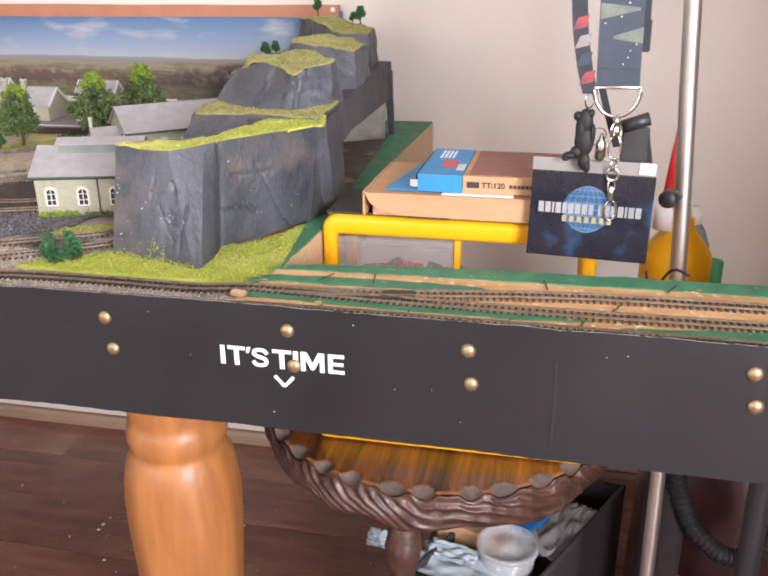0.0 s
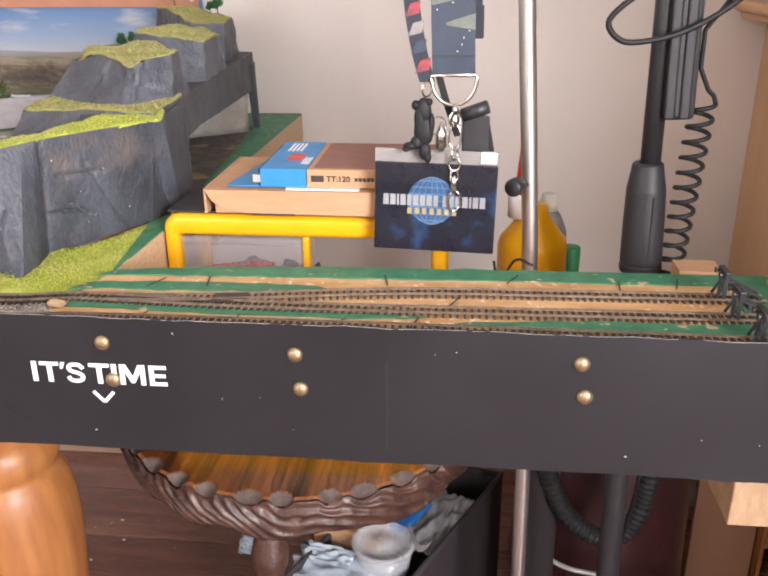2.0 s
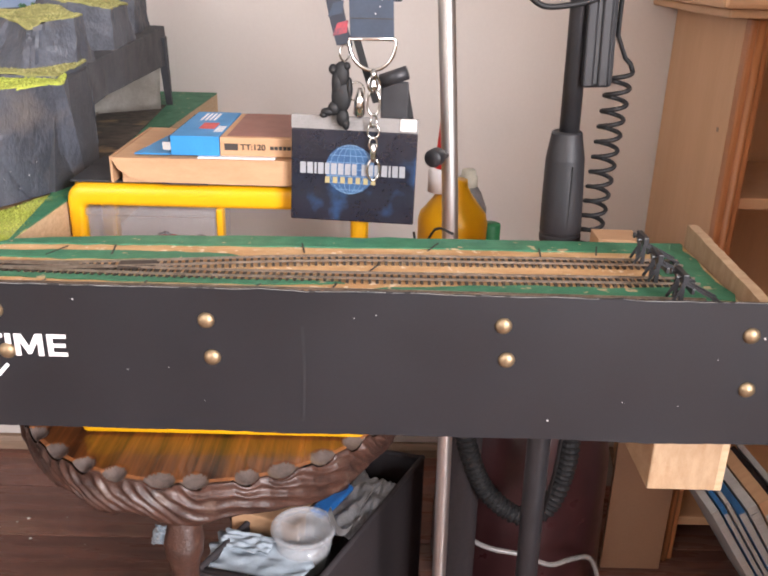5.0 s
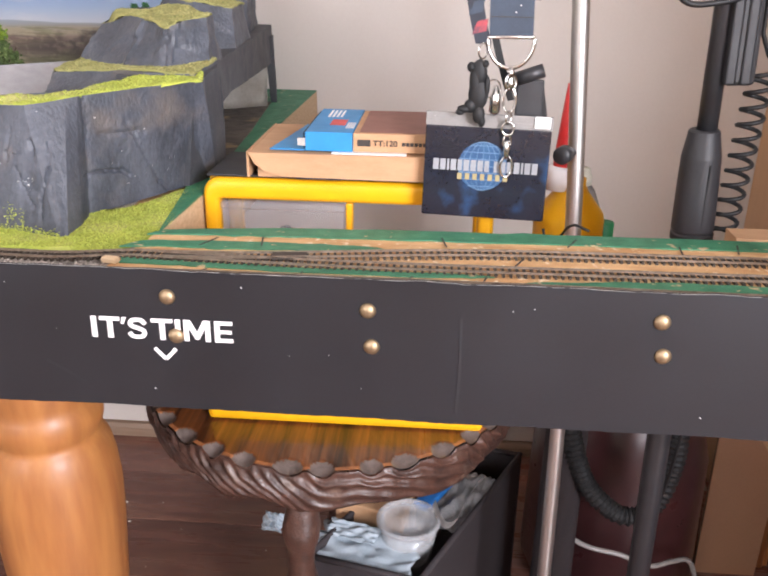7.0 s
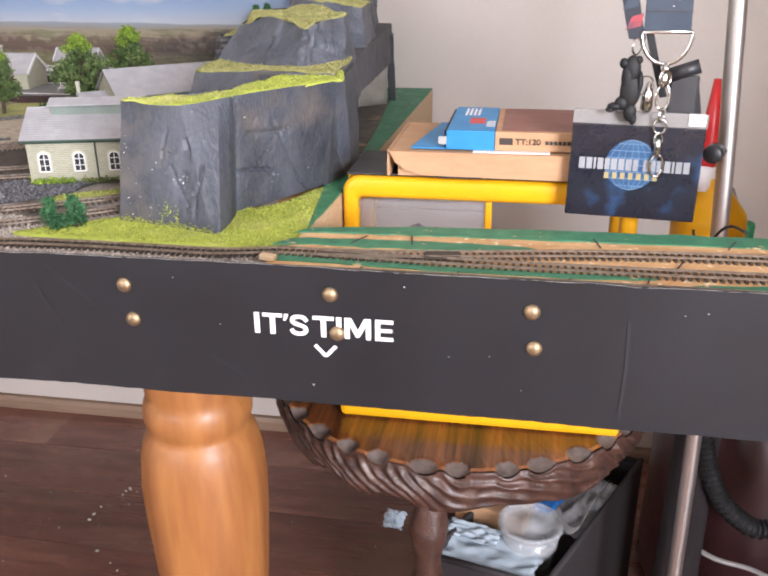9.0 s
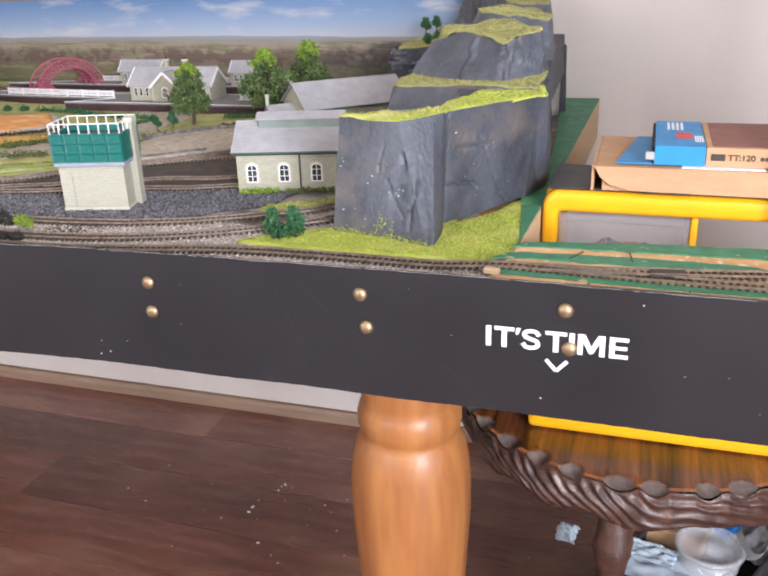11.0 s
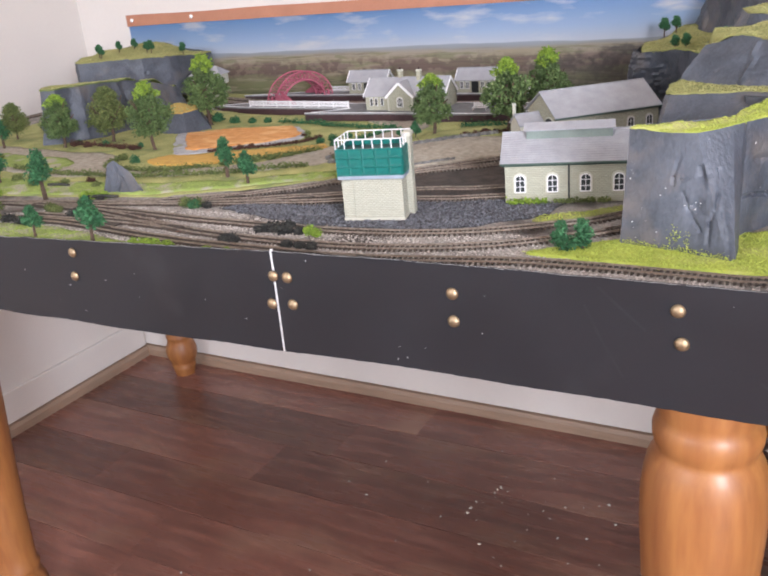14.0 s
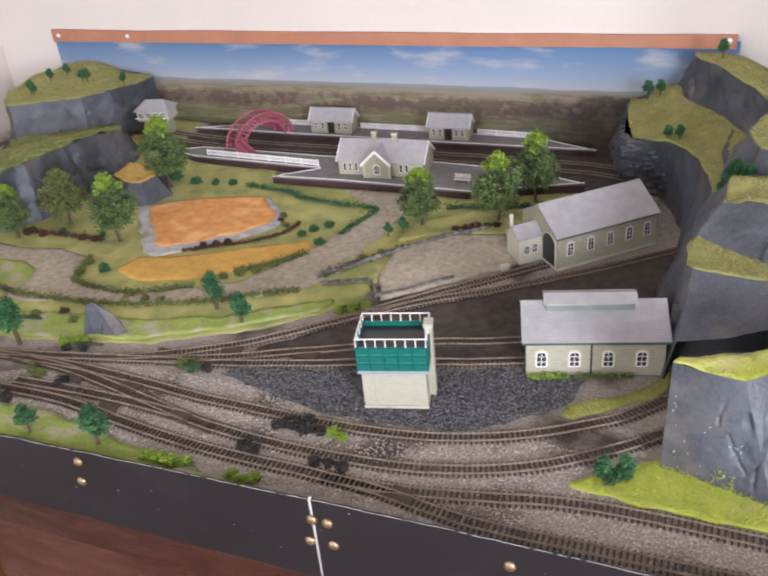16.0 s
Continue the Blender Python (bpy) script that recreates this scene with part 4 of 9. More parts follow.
CROP = [(-1.066, 0.366), (-1.03, 0.345), (-0.985, 0.342), (-0.93, 0.366), (-0.862, 0.41), (-0.785, 0.488), (-0.8, 0.51), (-0.86, 0.485), (-0.944, 0.44), (-1.0, 0.416), (-1.05, 0.405)]
ground_patch("crop_field", CROP, M_sand2, "ochre crop field beside the lane", 0.0042, seed=7, rough=0.001)
COAL = [(-0.76, 0.178), (-0.735, 0.203), (-0.66, 0.212), (-0.56, 0.24), (-0.5, 0.258), (-0.405, 0.282), (-0.33, 0.295), (-0.34, 0.24), (-0.4, 0.18), (-0.45, 0.157), (-0.52, 0.147), (-0.6, 0.143), (-0.68, 0.16)]
coal = ground_patch("coal_yard", COAL, M_coalbed, "dark ash and coal ground round the water tower", 0.0016, seed=8)
YARD2 = [(-0.66, 0.228), (-0.58, 0.25), (-0.41, 0.3), (-0.3, 0.34), (-0.2, 0.45), (-0.27, 0.62), (-0.4, 0.51), (-0.49, 0.437), (-0.6, 0.365), (-0.69, 0.29), (-0.75, 0.235)]
ground_patch("cinder_yard", YARD2, M_earth, "dark cinder ground between the sheds", 0.0012, seed=9)
STATIONBED = [(-1.28, 0.83), (-0.9, 0.815), (-0.55, 0.83), (-0.42, 0.78), (-0.37, 0.72), (-0.36, 0.98), (-1.28, 0.98)]
ground_patch("station_trackbed", STATIONBED, M_earth, "dark trackbed between the platforms", 0.002, seed=10)
VERGE = [(-0.322, 0.108), (-0.277, 0.14), (-0.235, 0.172), (-0.2, 0.2), (-0.11, 0.22), (-0.066, 0.322), (-0.056, 0.3), (-0.056, 0.13), (-0.075, 0.1), (-0.15, 0.1), (-0.25, 0.1)]
verge = ground_patch("lime_verge", VERGE, M_lime, "bright lime-green static grass below the cliff", 0.0028, seed=11)
BANK = [(-1.25, 0.008), (-1.1, 0.045), (-1.0, 0.05), (-0.93, 0.055), (-0.86, 0.045), (-0.79, 0.03), (-0.7, 0.022), (-0.62, 0.014), (-0.62, 0.004), (-1.25, 0.004)]
bank = ground_patch("front_bank", BANK, M_verge, "grassy bank along the front edge", 0.003, seed=13)
STRIP = [(-1.2, 0.165), (-1.1, 0.18), (-1.0, 0.197), (-0.92, 0.215), (-0.84, 0.25), (-0.76, 0.3), (-0.69, 0.352), (-0.69, 0.372), (-0.76, 0.33), (-0.82, 0.29), (-0.93, 0.253), (-1.1, 0.23), (-1.25, 0.22)]
strip = ground_patch("lineside_grass", STRIP, M_verge, "worn green grass strip beside the branch line", 0.0034, seed=14)
CUT = [(-0.67, 0.54), (-0.6, 0.588), (-0.5, 0.605), (-0.46, 0.64), (-0.49, 0.7), (-0.58, 0.67), (-0.66, 0.61)]
ground_patch("pale_verge", CUT, M_grass, "pale yellow grass verge beside the yard", 0.004, seed=15)

TUNNELGRASS = [(-0.349, 0.212), (-0.342, 0.231), (-0.29, 0.262), (-0.262, 0.29), (-0.245, 0.32), (-0.236, 0.335), (-0.236, 0.3), (-0.25, 0.271), (-0.296, 0.236), (-0.335, 0.206)]
tunnelgrass = ground_patch("tunnel_verge", TUNNELGRASS, M_olive, "thin olive grass beside the tunnel track", 0.0022, seed=17)
soup = Soup()
scatter(tunnelgrass, ground_z, 1800, lambda x, y, z, r: soup.blade(x, y, z + 0.002, r), 27)
scatter(verge, ground_z, 9000, lambda x, y, z, r: soup.blade(x, y, z + 0.0028, r), 21)
stuff("lime_grass_fibres", soup, M_blade, "short lime-green static grass fibres below the cliff", "grass")
soup = Soup()
scatter(bank, ground_z, 3500, lambda x, y, z, r: soup.blade(x, y, z + 0.003, r), 22)
scatter(strip, ground_z, 4000, lambda x, y, z, r: soup.blade(x, y, z + 0.0034, r), 23)
stuff("worn_grass_fibres", soup, M_blade3, "short worn green static grass fibres on the line-side banks", "grass")
soup = Soup()
scatter(meadow, ground_z, 16000, lambda x, y, z, r: soup.blade(x, y, z + 0.001, r, 0.0014), 24)
stuff("dry_grass_fibres", soup, M_blade2, "short yellowish static grass fibres on the meadow", "grass")
soup = Soup()
scatter(coal, ground_z, 9000, lambda x, y, z, r: soup.chip(x, y, z + 0.0016, r, 0.0018), 25)
stuff("coal_chips", soup, M_coal, "loose blue-black coal chips round the water tower", "coal")
soup = Soup()
scatter([(-1.15, 0.05), (-0.06, 0.006), (-0.07, 0.1), (-0.32, 0.11), (-0.3, 0.16), (-0.42, 0.17), (-0.7, 0.17), (-0.95, 0.16)], ground_z, 24000, lambda x, y, z, r: soup.chip(x, y, z, r, 0.0013), 26)
stuff("ballast_stones", soup, M_stone, "fine grey-brown ballast stones between the tracks", "ballast")

# ---- tracks ----
GAUGE = 0.0118


def track(name, pts, z, label, rail_mat, sleeper_mat, step=0.0055, width=0.0195):
    """Two swept rails and a ladder of sleepers along a plan line."""
    line = [Vector((p.x, p.y, 0)) for p in spline([(x, y, 0) for x, y in pts], 0.004)]
    t = thing(name, label, "track", "model railway tracks")
    zs = [z(p.x, p.y) if callable(z) else z for p in line]
    norm = []
    for i in range(len(line)):
        d = (line[min(i + 1, len(line) - 1)] - line[max(i - 1, 0)]).normalized()
        norm.append(Vector((-d.y, d.x, 0)))
    for s in (-1, 1):
        bm = bmesh.new()
        rows = []
        for p, nn, zz in zip(line, norm, zs):
            c = p + nn * s * GAUGE / 2
            row = []
            for o, h in ((-0.0009, 0.0018), (-0.0003, 0.0021), (-0.00045, 0.0036), (0.00045, 0.0036), (0.0003, 0.0021), (0.0009, 0.0018)):
                q = c + nn * o
                row.append(bm.verts.new((q.x, q.y, zz + h)))
            rows.append(row)
        for a, b in zip(rows, rows[1:]):
            for k in range(5):
                bm.faces.new((a[k], a[k + 1], b[k + 1], b[k]))
        part("rail", bm, rail_mat, t)
    me_v, me_f = [], []
    run = 0.0
    for i in range(1, len(line)):
        seg = (line[i] - line[i - 1]).length
        run += seg
        if run < step:
            continue
        run -= step
        d = Vector((norm[i].y, -norm[i].x, 0))
        k = len(me_v)
        for h in (-0.0005, 0.0018):
            for a, b in ((-1, -1), (1, -1), (1, 1), (-1, 1)):
                q = line[i] - d * run + norm[i] * (a * width / 2) + d * (b * 0.0011)
                me_v.append((q.x, q.y, zs[i] + h))
        me_f += [(k + 4, k + 5, k + 6, k + 7)] + [(k + j, k + (j + 1) % 4, k + 4 + (j + 1) % 4, k + 4 + j) for j in range(4)]
    me = bpy.data.meshes.new("sleeper_strip")
    me.from_pydata(me_v, [], me_f)
    me.materials.append(sleeper_mat)
    ob = new("sleeper_strip", me)
    ob.parent = t
    tagged(ob, kind="stuff")
    return t


def on_ground(x, y):
    return ground_z(x, y) + 0.0006


def to_yard(x, y):
    return 0.7752 + 0.0062 * ramp01((x + 0.13) / 0.09)


WEATHERED = "weathered brown model railway track laid in ballast"
track("branch_track", LINE_A, on_ground, WEATHERED, M_rail, M_sleeperw)
track("shed_track", [(-0.68, 0.312), (-0.61, 0.37), (-0.549, 0.413), (-0.489, 0.447), (-0.409, 0.505), (-0.33, 0.565), (-0.25, 0.63)], on_ground, WEATHERED, M_rail, M_sleeperw)
track("shed_track", [(-0.95, 0.163), (-0.869, 0.18), (-0.779, 0.207), (-0.691, 0.244), (-0.6, 0.28), (-0.524, 0.309), (-0.421, 0.339), (-0.33, 0.365)], on_ground, WEATHERED, M_rail, M_sleeperw)
track("shed_track", [(-0.86, 0.181), (-0.771, 0.197), (-0.679, 0.22), (-0.6, 0.243), (-0.509, 0.269), (-0.41, 0.296), (-0.33, 0.318)], on_ground, WEATHERED, M_rail, M_sleeperw)
track("curved_track", [(-1.12, 0.133), (-1.03, 0.139), (-0.95, 0.141), (-0.853, 0.136), (-0.762, 0.129), (-0.694, 0.1275), (-0.629, 0.126), (-0.568, 0.127), (-0.512, 0.131), (-0.459, 0.14), (-0.41, 0.155),
                       (-0.362, 0.175), (-0.316, 0.202), (-0.27, 0.237), (-0.215, 0.3), (-0.18, 0.36)], on_ground, WEATHERED, M_rail, M_sleeperw)
track("curved_track", [(-1.053, 0.136), (-0.97, 0.134), (-0.903, 0.123), (-0.825, 0.107), (-0.773, 0.096), (-0.735, 0.088), (-0.665, 0.081), (-0.605, 0.079), (-0.547, 0.08), (-0.493, 0.084), (-0.444, 0.093),
                       (-0.397, 0.107), (-0.351, 0.127), (-0.308, 0.154), (-0.264, 0.188), (-0.2, 0.25), (-0.16, 0.31)], on_ground, WEATHERED, M_rail, M_sleeperw)
track("crossover_track", [(-1.02, 0.095), (-0.93, 0.098), (-0.85, 0.098), (-0.78, 0.094), (-0.71, 0.085)], on_ground, WEATHERED, M_rail, M_sleeperw)
track("main_track", [(-1.35, 0.06), (-1.2, 0.066), (-1.1, 0.072), (-1.01, 0.077), (-0.922, 0.077), (-0.842, 0.066), (-0.78, 0.058), (-0.711, 0.052), (-0.648, 0.05), (-0.591, 0.05), (-0.532, 0.049), (-0.47, 0.0535),
                     (-0.386, 0.069), (-0.341, 0.079), (-0.296, 0.085), (-0.252, 0.087), (-0.2, 0.087), (-0.13, 0.0855), (-0.06, 0.082), (0.0, 0.0785), (0.095, 0.0745), (0.2, 0.074), (0.35, 0.076), (0.512, 0.0795)],
      to_yard, "long model railway track running onto the bare storage shelf", M_railnew, M_sleeper, 0.0057)
track("storage_track", [(-0.03, 0.0805), (0.03, 0.084), (0.09, 0.0925), (0.17, 0.1055), (0.215, 0.111), (0.265, 0.115), (0.36, 0.117), (0.512, 0.12)], to_yard,
      "storage track on the bare chipboard shelf", M_railnew, M_sleeper, 0.0057)
track("front_track", [(-0.56, 0.0495), (-0.5, 0.047), (-0.45, 0.0395), (-0.4, 0.0335), (-0.35, 0.0325), (-0.287, 0.034), (-0.2, 0.036), (0.0, 0.0395), (0.2, 0.0392), (0.505, 0.0365)], to_yard,
      "front track close behind the black fascia", M_railnew, M_sleeper, 0.0057)
track("curved_track", [(-1.35, 0.06), (-1.48, 0.09), (-1.6, 0.17), (-1.68, 0.32), (-1.705, 0.5), (-1.705, 0.68), (-1.69, 0.8)], on_ground, WEATHERED, M_rail, M_sleeperw)
for y, k in ((0.862, 0), (0.9, 1)):
    track("station_track", [(-1.35, y + 0.004), (-1.0, y), (-0.7, y), (-0.42, y - 0.01), (-0.3, y - 0.06)], lambda x, yy: ground_z(x, yy) + 0.0024, "dark track between the station platforms", M_rail, M_sleeperw)

# point motors' dark covers along the weathered tracks
rng = random.Random(31)
for i, (x, y) in enumerate(((-0.47, 0.048), (-1.05, 0.137), (-0.858, 0.198), (-0.773, 0.227), (-0.672, 0.243), (-0.856, 0.126), (-0.761, 0.09), (-0.858, 0.079), (-0.94, 0.12), (0.075, 0.0885))):
    z = to_yard(x, y) + 0.0016 if x > -0.1 or y < 0.06 else ground_z(x, y) + 0.002
    bm = box(-0.014, 0.014, -0.0085, 0.0085, 0, 0.0014, 0.0006)
    for v in bm.verts:
        v.co += noise.noise_vector(v.co * 300 + Vector((i, 0, 0))) * 0.0008
    solid("point_tie_bar", bm, M_sleeper, "dark tie bar and crossing plate of a set of points", "track part", "point tie bars", at=(x, y, z), turn=rng.uniform(-10, 15))


# ---- rock, hills ----
def rock_mesh(base, top, rows=14, step=0.008, amp=0.005, seed=0, cap=True, dents=(), creases=(), broad=1.0):
    """A craggy block between a lower and an upper ring with the same number of corners."""
    bm = bmesh.new()
    n = len(base)
    plan = []
    for i in range(n):
        j = (i + 1) % n
        k = max(2, round(max(math.dist(base[i][:2], base[j][:2]), math.dist(top[i][:2], top[j][:2])) / step))
        plan += [(i, j, s / k) for s in range(k)]
    turn = 1 if sum(base[i - 1][0] * base[i][1] - base[i][0] * base[i - 1][1] for i in range(n)) > 0 else -1
    side = []
    for i in range(n):
        d = Vector((base[(i + 1) % n][0] - base[i][0] + top[(i + 1) % n][0] - top[i][0], base[(i + 1) % n][1] - base[i][1] + top[(i + 1) % n][1] - top[i][1], 0))
        side.append(Vector((d.y, -d.x, 0)).normalized() * turn)
    corner = [(side[i - 1] + side[i] + Vector((1e-6, 0, 0))).normalized() for i in range(n)]
    lines = [(Vector(p), Vector(q), r, d) for p, q, r, d in creases]
    rings = []
    for r in range(rows + 1):
        t = r / rows
        ring = []
        for i, j, s in plan:
            lo = Vector(base[i]).lerp(Vector(base[j]), s)
            hi = Vector(top[i]).lerp(Vector(top[j]), s)
            p = lo.lerp(hi, t)
            out = (corner[i].lerp(side[i], min(1, s * 3)) if s < 0.5 else side[i].lerp(corner[j], max(0, s * 3 - 2))).normalized()
            q = Vector((p.x * 26, p.y * 26, p.z * 17 + seed))
            cell = noise.voronoi(q * 0.8)[0]
            f = broad * (noise.noise(q) * 0.6 + (cell[1] - cell[0]) * 0.9 - 0.35 + noise.noise(q * 2.7) * 0.4) + noise.noise(q * 8) * 0.28 + noise.noise(q * 19) * 0.14
            crease = -max(0.0, 0.16 - abs(noise.noise((p.x * 26, p.y * 26, p.z * 24 + seed)))) * 2.6
            w = amp * (f + crease * broad) * (0.35 + 0.65 * math.sin(math.pi * min(1, t * 0.9 + 0.1)))
            p = p + out * w + Vector((0, 0, 0.35 * amp * noise.noise(q * 1.7 + Vector((5, 5, 5))) * (1 if 0 < r else 0)))
            for dx, dy, dz, dr, dd in dents:
                e = p - Vector((dx, dy, dz))
                far = abs(e.dot(out))
                k2 = (e - out * e.dot(out)).length_squared / (dr * dr) * (1 + 0.7 * noise.noise(p * 210)) + (9 if far > 0.03 else 0)
                if k2 < 9:
                    p = p - out * dd * math.exp(-k2)
            for c0, c1, cr, cd in lines:
                e = c1 - c0
                u = max(0.0, min(1.0, (p - c0).dot(e) / e.length_squared))
                g = p - c0 - e * u
                k2 = (g - out * g.dot(out)).length / cr * (1 + 0.55 * noise.noise(p * 420)) + (1 if abs(g.dot(out)) > 0.03 else 0)
                if k2 < 1:
                    p = p - out * cd * (1 - k2) ** 1.3
            ring.append(bm.verts.new(p))
        rings.append(ring)
    m = len(plan)
    for a, b in zip(rings, rings[1:]):
        for k in range(m):
            f = (a[k], a[(k + 1) % m], b[(k + 1) % m], b[k])
            try:
                bm.faces.new(f)
            except ValueError:
                pass
    if cap:
        edges = [e for e in bm.edges if e.is_boundary and all(v in set(rings[-1]) for v in e.verts)]
        bmesh.ops.triangle_fill(bm, edges=edges, use_beauty=True)
    bm.normal_update()
    for e in bm.edges:
        e.smooth = len(e.link_faces) == 2 and e.calc_face_angle(0.0) < 0.38
    return bm


def plane_of(ring):
    """Height over a plan place from a ring's corners, by inverse distance."""
    pts = [(p[0], p[1], p[2]) for p in ring]

    def zf(x, y):
        ws = [1 / ((x - a) ** 2 + (y - b) ** 2 + 1e-6) ** 1.5 for a, b, _ in pts]
        return sum(w * c for w, (_, _, c) in zip(ws, pts)) / sum(ws)
    return zf


def turf(parent, ring, mat, blade_soup, seed, grow=0.0, density=26000, label="", lift=0.002):
    cx, cy = sum(p[0] for p in ring) / len(ring), sum(p[1] for p in ring) / len(ring)
    poly = []
    for p in ring:
        d = Vector((p[0] - cx, p[1] - cy))
        d = d * (1 + grow / max(d.length, 1e-4))
        poly.append((cx + d.x, cy + d.y))
    outline = rough_outline(poly, 0.0028, 0.006, seed)
    zf = plane_of(ring)

    def lumpy(x, y):
        return zf(x, y) + 0.0016 * noise.noise((x * 40, y * 40, seed)) - 0.0006
    bm = patch_mesh(outline, lumpy, 0.005, lift, 0.002, 0.0008, seed)
    ob = part("turf", bm, mat, parent, label, smooth=True)
    area = abs(sum(outline[i][0] * outline[i - 1][1] - outline[i - 1][0] * outline[i][1] for i in range(len(outline)))) / 2
    if blade_soup is not None:
        scatter(outline, lumpy, int(area * density * 10), lambda x, y, z, r: blade_soup.blade(x, y, z + lift, r, 0.0015), seed)
    return ob


def rings(base, top):
    return base, top


hill = thing("rocky_hill", "painted grey plaster hill with stepped cliffs and grassy tops", "hill")
tufts = Soup()
tufts2 = Soup()
# front cliff
b = [(-0.239, 0.157, 0.775), (-0.19, 0.144, 0.775), (-0.1365, 0.129, 0.775), (-0.1335, 0.1285, 0.776), (-0.13, 0.134, 0.776), (-0.131, 0.165, 0.776), (-0.137, 0.2, 0.776), (-0.11, 0.25, 0.776), (-0.074, 0.318, 0.776),
     (-0.056, 0.358, 0.776), (-0.075, 0.375, 0.776), (-0.125, 0.33, 0.776), (-0.155, 0.275, 0.776), (-0.165, 0.225, 0.776), (-0.207, 0.195, 0.776), (-0.237, 0.182, 0.776)]
t = [(-0.238, 0.187, 0.8835), (-0.2, 0.178, 0.882), (-0.174, 0.1735, 0.883), (-0.161, 0.1825, 0.884), (-0.146, 0.195, 0.886), (-0.138, 0.203, 0.887), (-0.133, 0.211, 0.887), (-0.11, 0.239, 0.888), (-0.074, 0.283, 0.889),
     (-0.05, 0.308, 0.889), (-0.06, 0.348, 0.892), (-0.122, 0.335, 0.89), (-0.142, 0.27, 0.889), (-0.153, 0.222, 0.888), (-0.207, 0.202, 0.887), (-0.232, 0.194, 0.885)]
DENTS = [(-0.167, 0.156, 0.846, 0.005, 0.0035), (-0.17, 0.15, 0.818, 0.007, 0.0035), (-0.112, 0.235, 0.85, 0.013, -0.0025), (-0.104, 0.25, 0.832, 0.012, -0.002), (-0.12, 0.225, 0.79, 0.01, 0.002)]
CREASES = [((-0.188, 0.168, 0.86), (-0.1923, 0.164, 0.843), 0.0028, 0.0014), ((-0.1923, 0.164, 0.843), (-0.192, 0.162, 0.836), 0.0024, 0.0025),
           ((-0.167, 0.161, 0.853), (-0.164, 0.157, 0.843), 0.0035, 0.004), ((-0.1764, 0.16, 0.844), (-0.1855, 0.162, 0.841), 0.002, 0.0015),
           ((-0.182, 0.158, 0.83), (-0.176, 0.152, 0.815), 0.0024, 0.002), ((-0.176, 0.152, 0.815), (-0.163, 0.143, 0.798), 0.0022, 0.003),
           ((-0.142, 0.153, 0.85), (-0.1455, 0.148, 0.831), 0.003, 0.0022), ((-0.1455, 0.148, 0.831), (-0.1557, 0.143, 0.806), 0.003, 0.0025),
           ((-0.1557, 0.143, 0.806), (-0.1556, 0.138, 0.788), 0.0032, 0.0025), ((-0.142, 0.142, 0.815), (-0.137, 0.135, 0.794), 0.003, 0.002),
           ((-0.133, 0.208, 0.887), (-0.136, 0.198, 0.778), 0.005, 0.0018), ((-0.137, 0.19, 0.817), (-0.123, 0.217, 0.8147), 0.0025, 0.003), ((-0.123, 0.217, 0.8147), (-0.114, 0.235, 0.811), 0.0025, 0.004),
           ((-0.114, 0.235, 0.811), (-0.1106, 0.243, 0.805), 0.003, 0.004), ((-0.106, 0.239, 0.858), (-0.0936, 0.278, 0.79), 0.004, 0.002), ((-0.0936, 0.278, 0.79), (-0.087, 0.296, 0.77), 0.003, 0.003),
           ((-0.13, 0.22, 0.85), (-0.1, 0.262, 0.846), 0.004, 0.002), ((-0.072, 0.31, 0.888), (-0.075, 0.34, 0.78), 0.005, 0.002)]
part("rock_face", rock_mesh(b, t, 60, 0.0022, 0.0015, 1, cap=False, dents=DENTS, creases=CREASES, broad=0.45), M_rock, hill, "craggy grey front cliff", smooth=True)
specks = Soup()
rngm = random.Random(78)
for i in range(420):
    g = rngm.random()
    if i < 60:
        x, y, z = rngm.gauss(-0.186, 0.003), 0.0, rngm.gauss(0.791, 0.004)
    elif i < 105:
        x, y, z = rngm.gauss(-0.174, 0.0015), 0.0, rngm.gauss(0.786, 0.005)
    else:
        x, y, z = -0.236 + 0.1 * g, 0.0, 0.7785 + abs(rngm.gauss(0, 0.002))
    y = 0.157 - 0.275 * (x + 0.239) + 0.27 * (z - 0.775) - 0.0012
    specks.flake((x, y, z), rngm, 0.0008)
ob = new("moss_specks", specks.mesh("moss_specks", M_blade))
ob.parent = hill
tagged(ob, kind="stuff")
chips = bmesh.new()
rngc = random.Random(77)
for i in range(60):
    f, zc = rngc.random(), rngc.uniform(0.78, 0.88)
    if i % 6 == 1:
        f, zc = rngc.gauss(0.78, 0.05), rngc.gauss(0.82, 0.006)
    k = (zc - 0.776) / 0.108
    if i % 2:
        x, y = -0.235 + 0.085 * f, 0.155 - 0.02 * f + (0.03 + 0.012 * f) * k - 0.0012
    else:
        x, y = -0.132 + 0.06 * f + 0.002, 0.208 + 0.105 * f + 0.01 * (1 - k) - 0.004
    r = rngc.choice((0.00015, 0.0002, 0.0002, 0.0004))
    box(-r, r, -0.0012, 0.0012, -r, r * 0.8, 0.0, chips, pose(x, y, zc, rngc.uniform(-20, 20), rngc.uniform(0, 90), 0))
part("plaster_flecks", chips, M_foam, hill, "white plaster flecks stuck in the paint", kind="stuff")
turf(hill, t, M_lime, tufts, 41, -0.001, lift=0.0008)
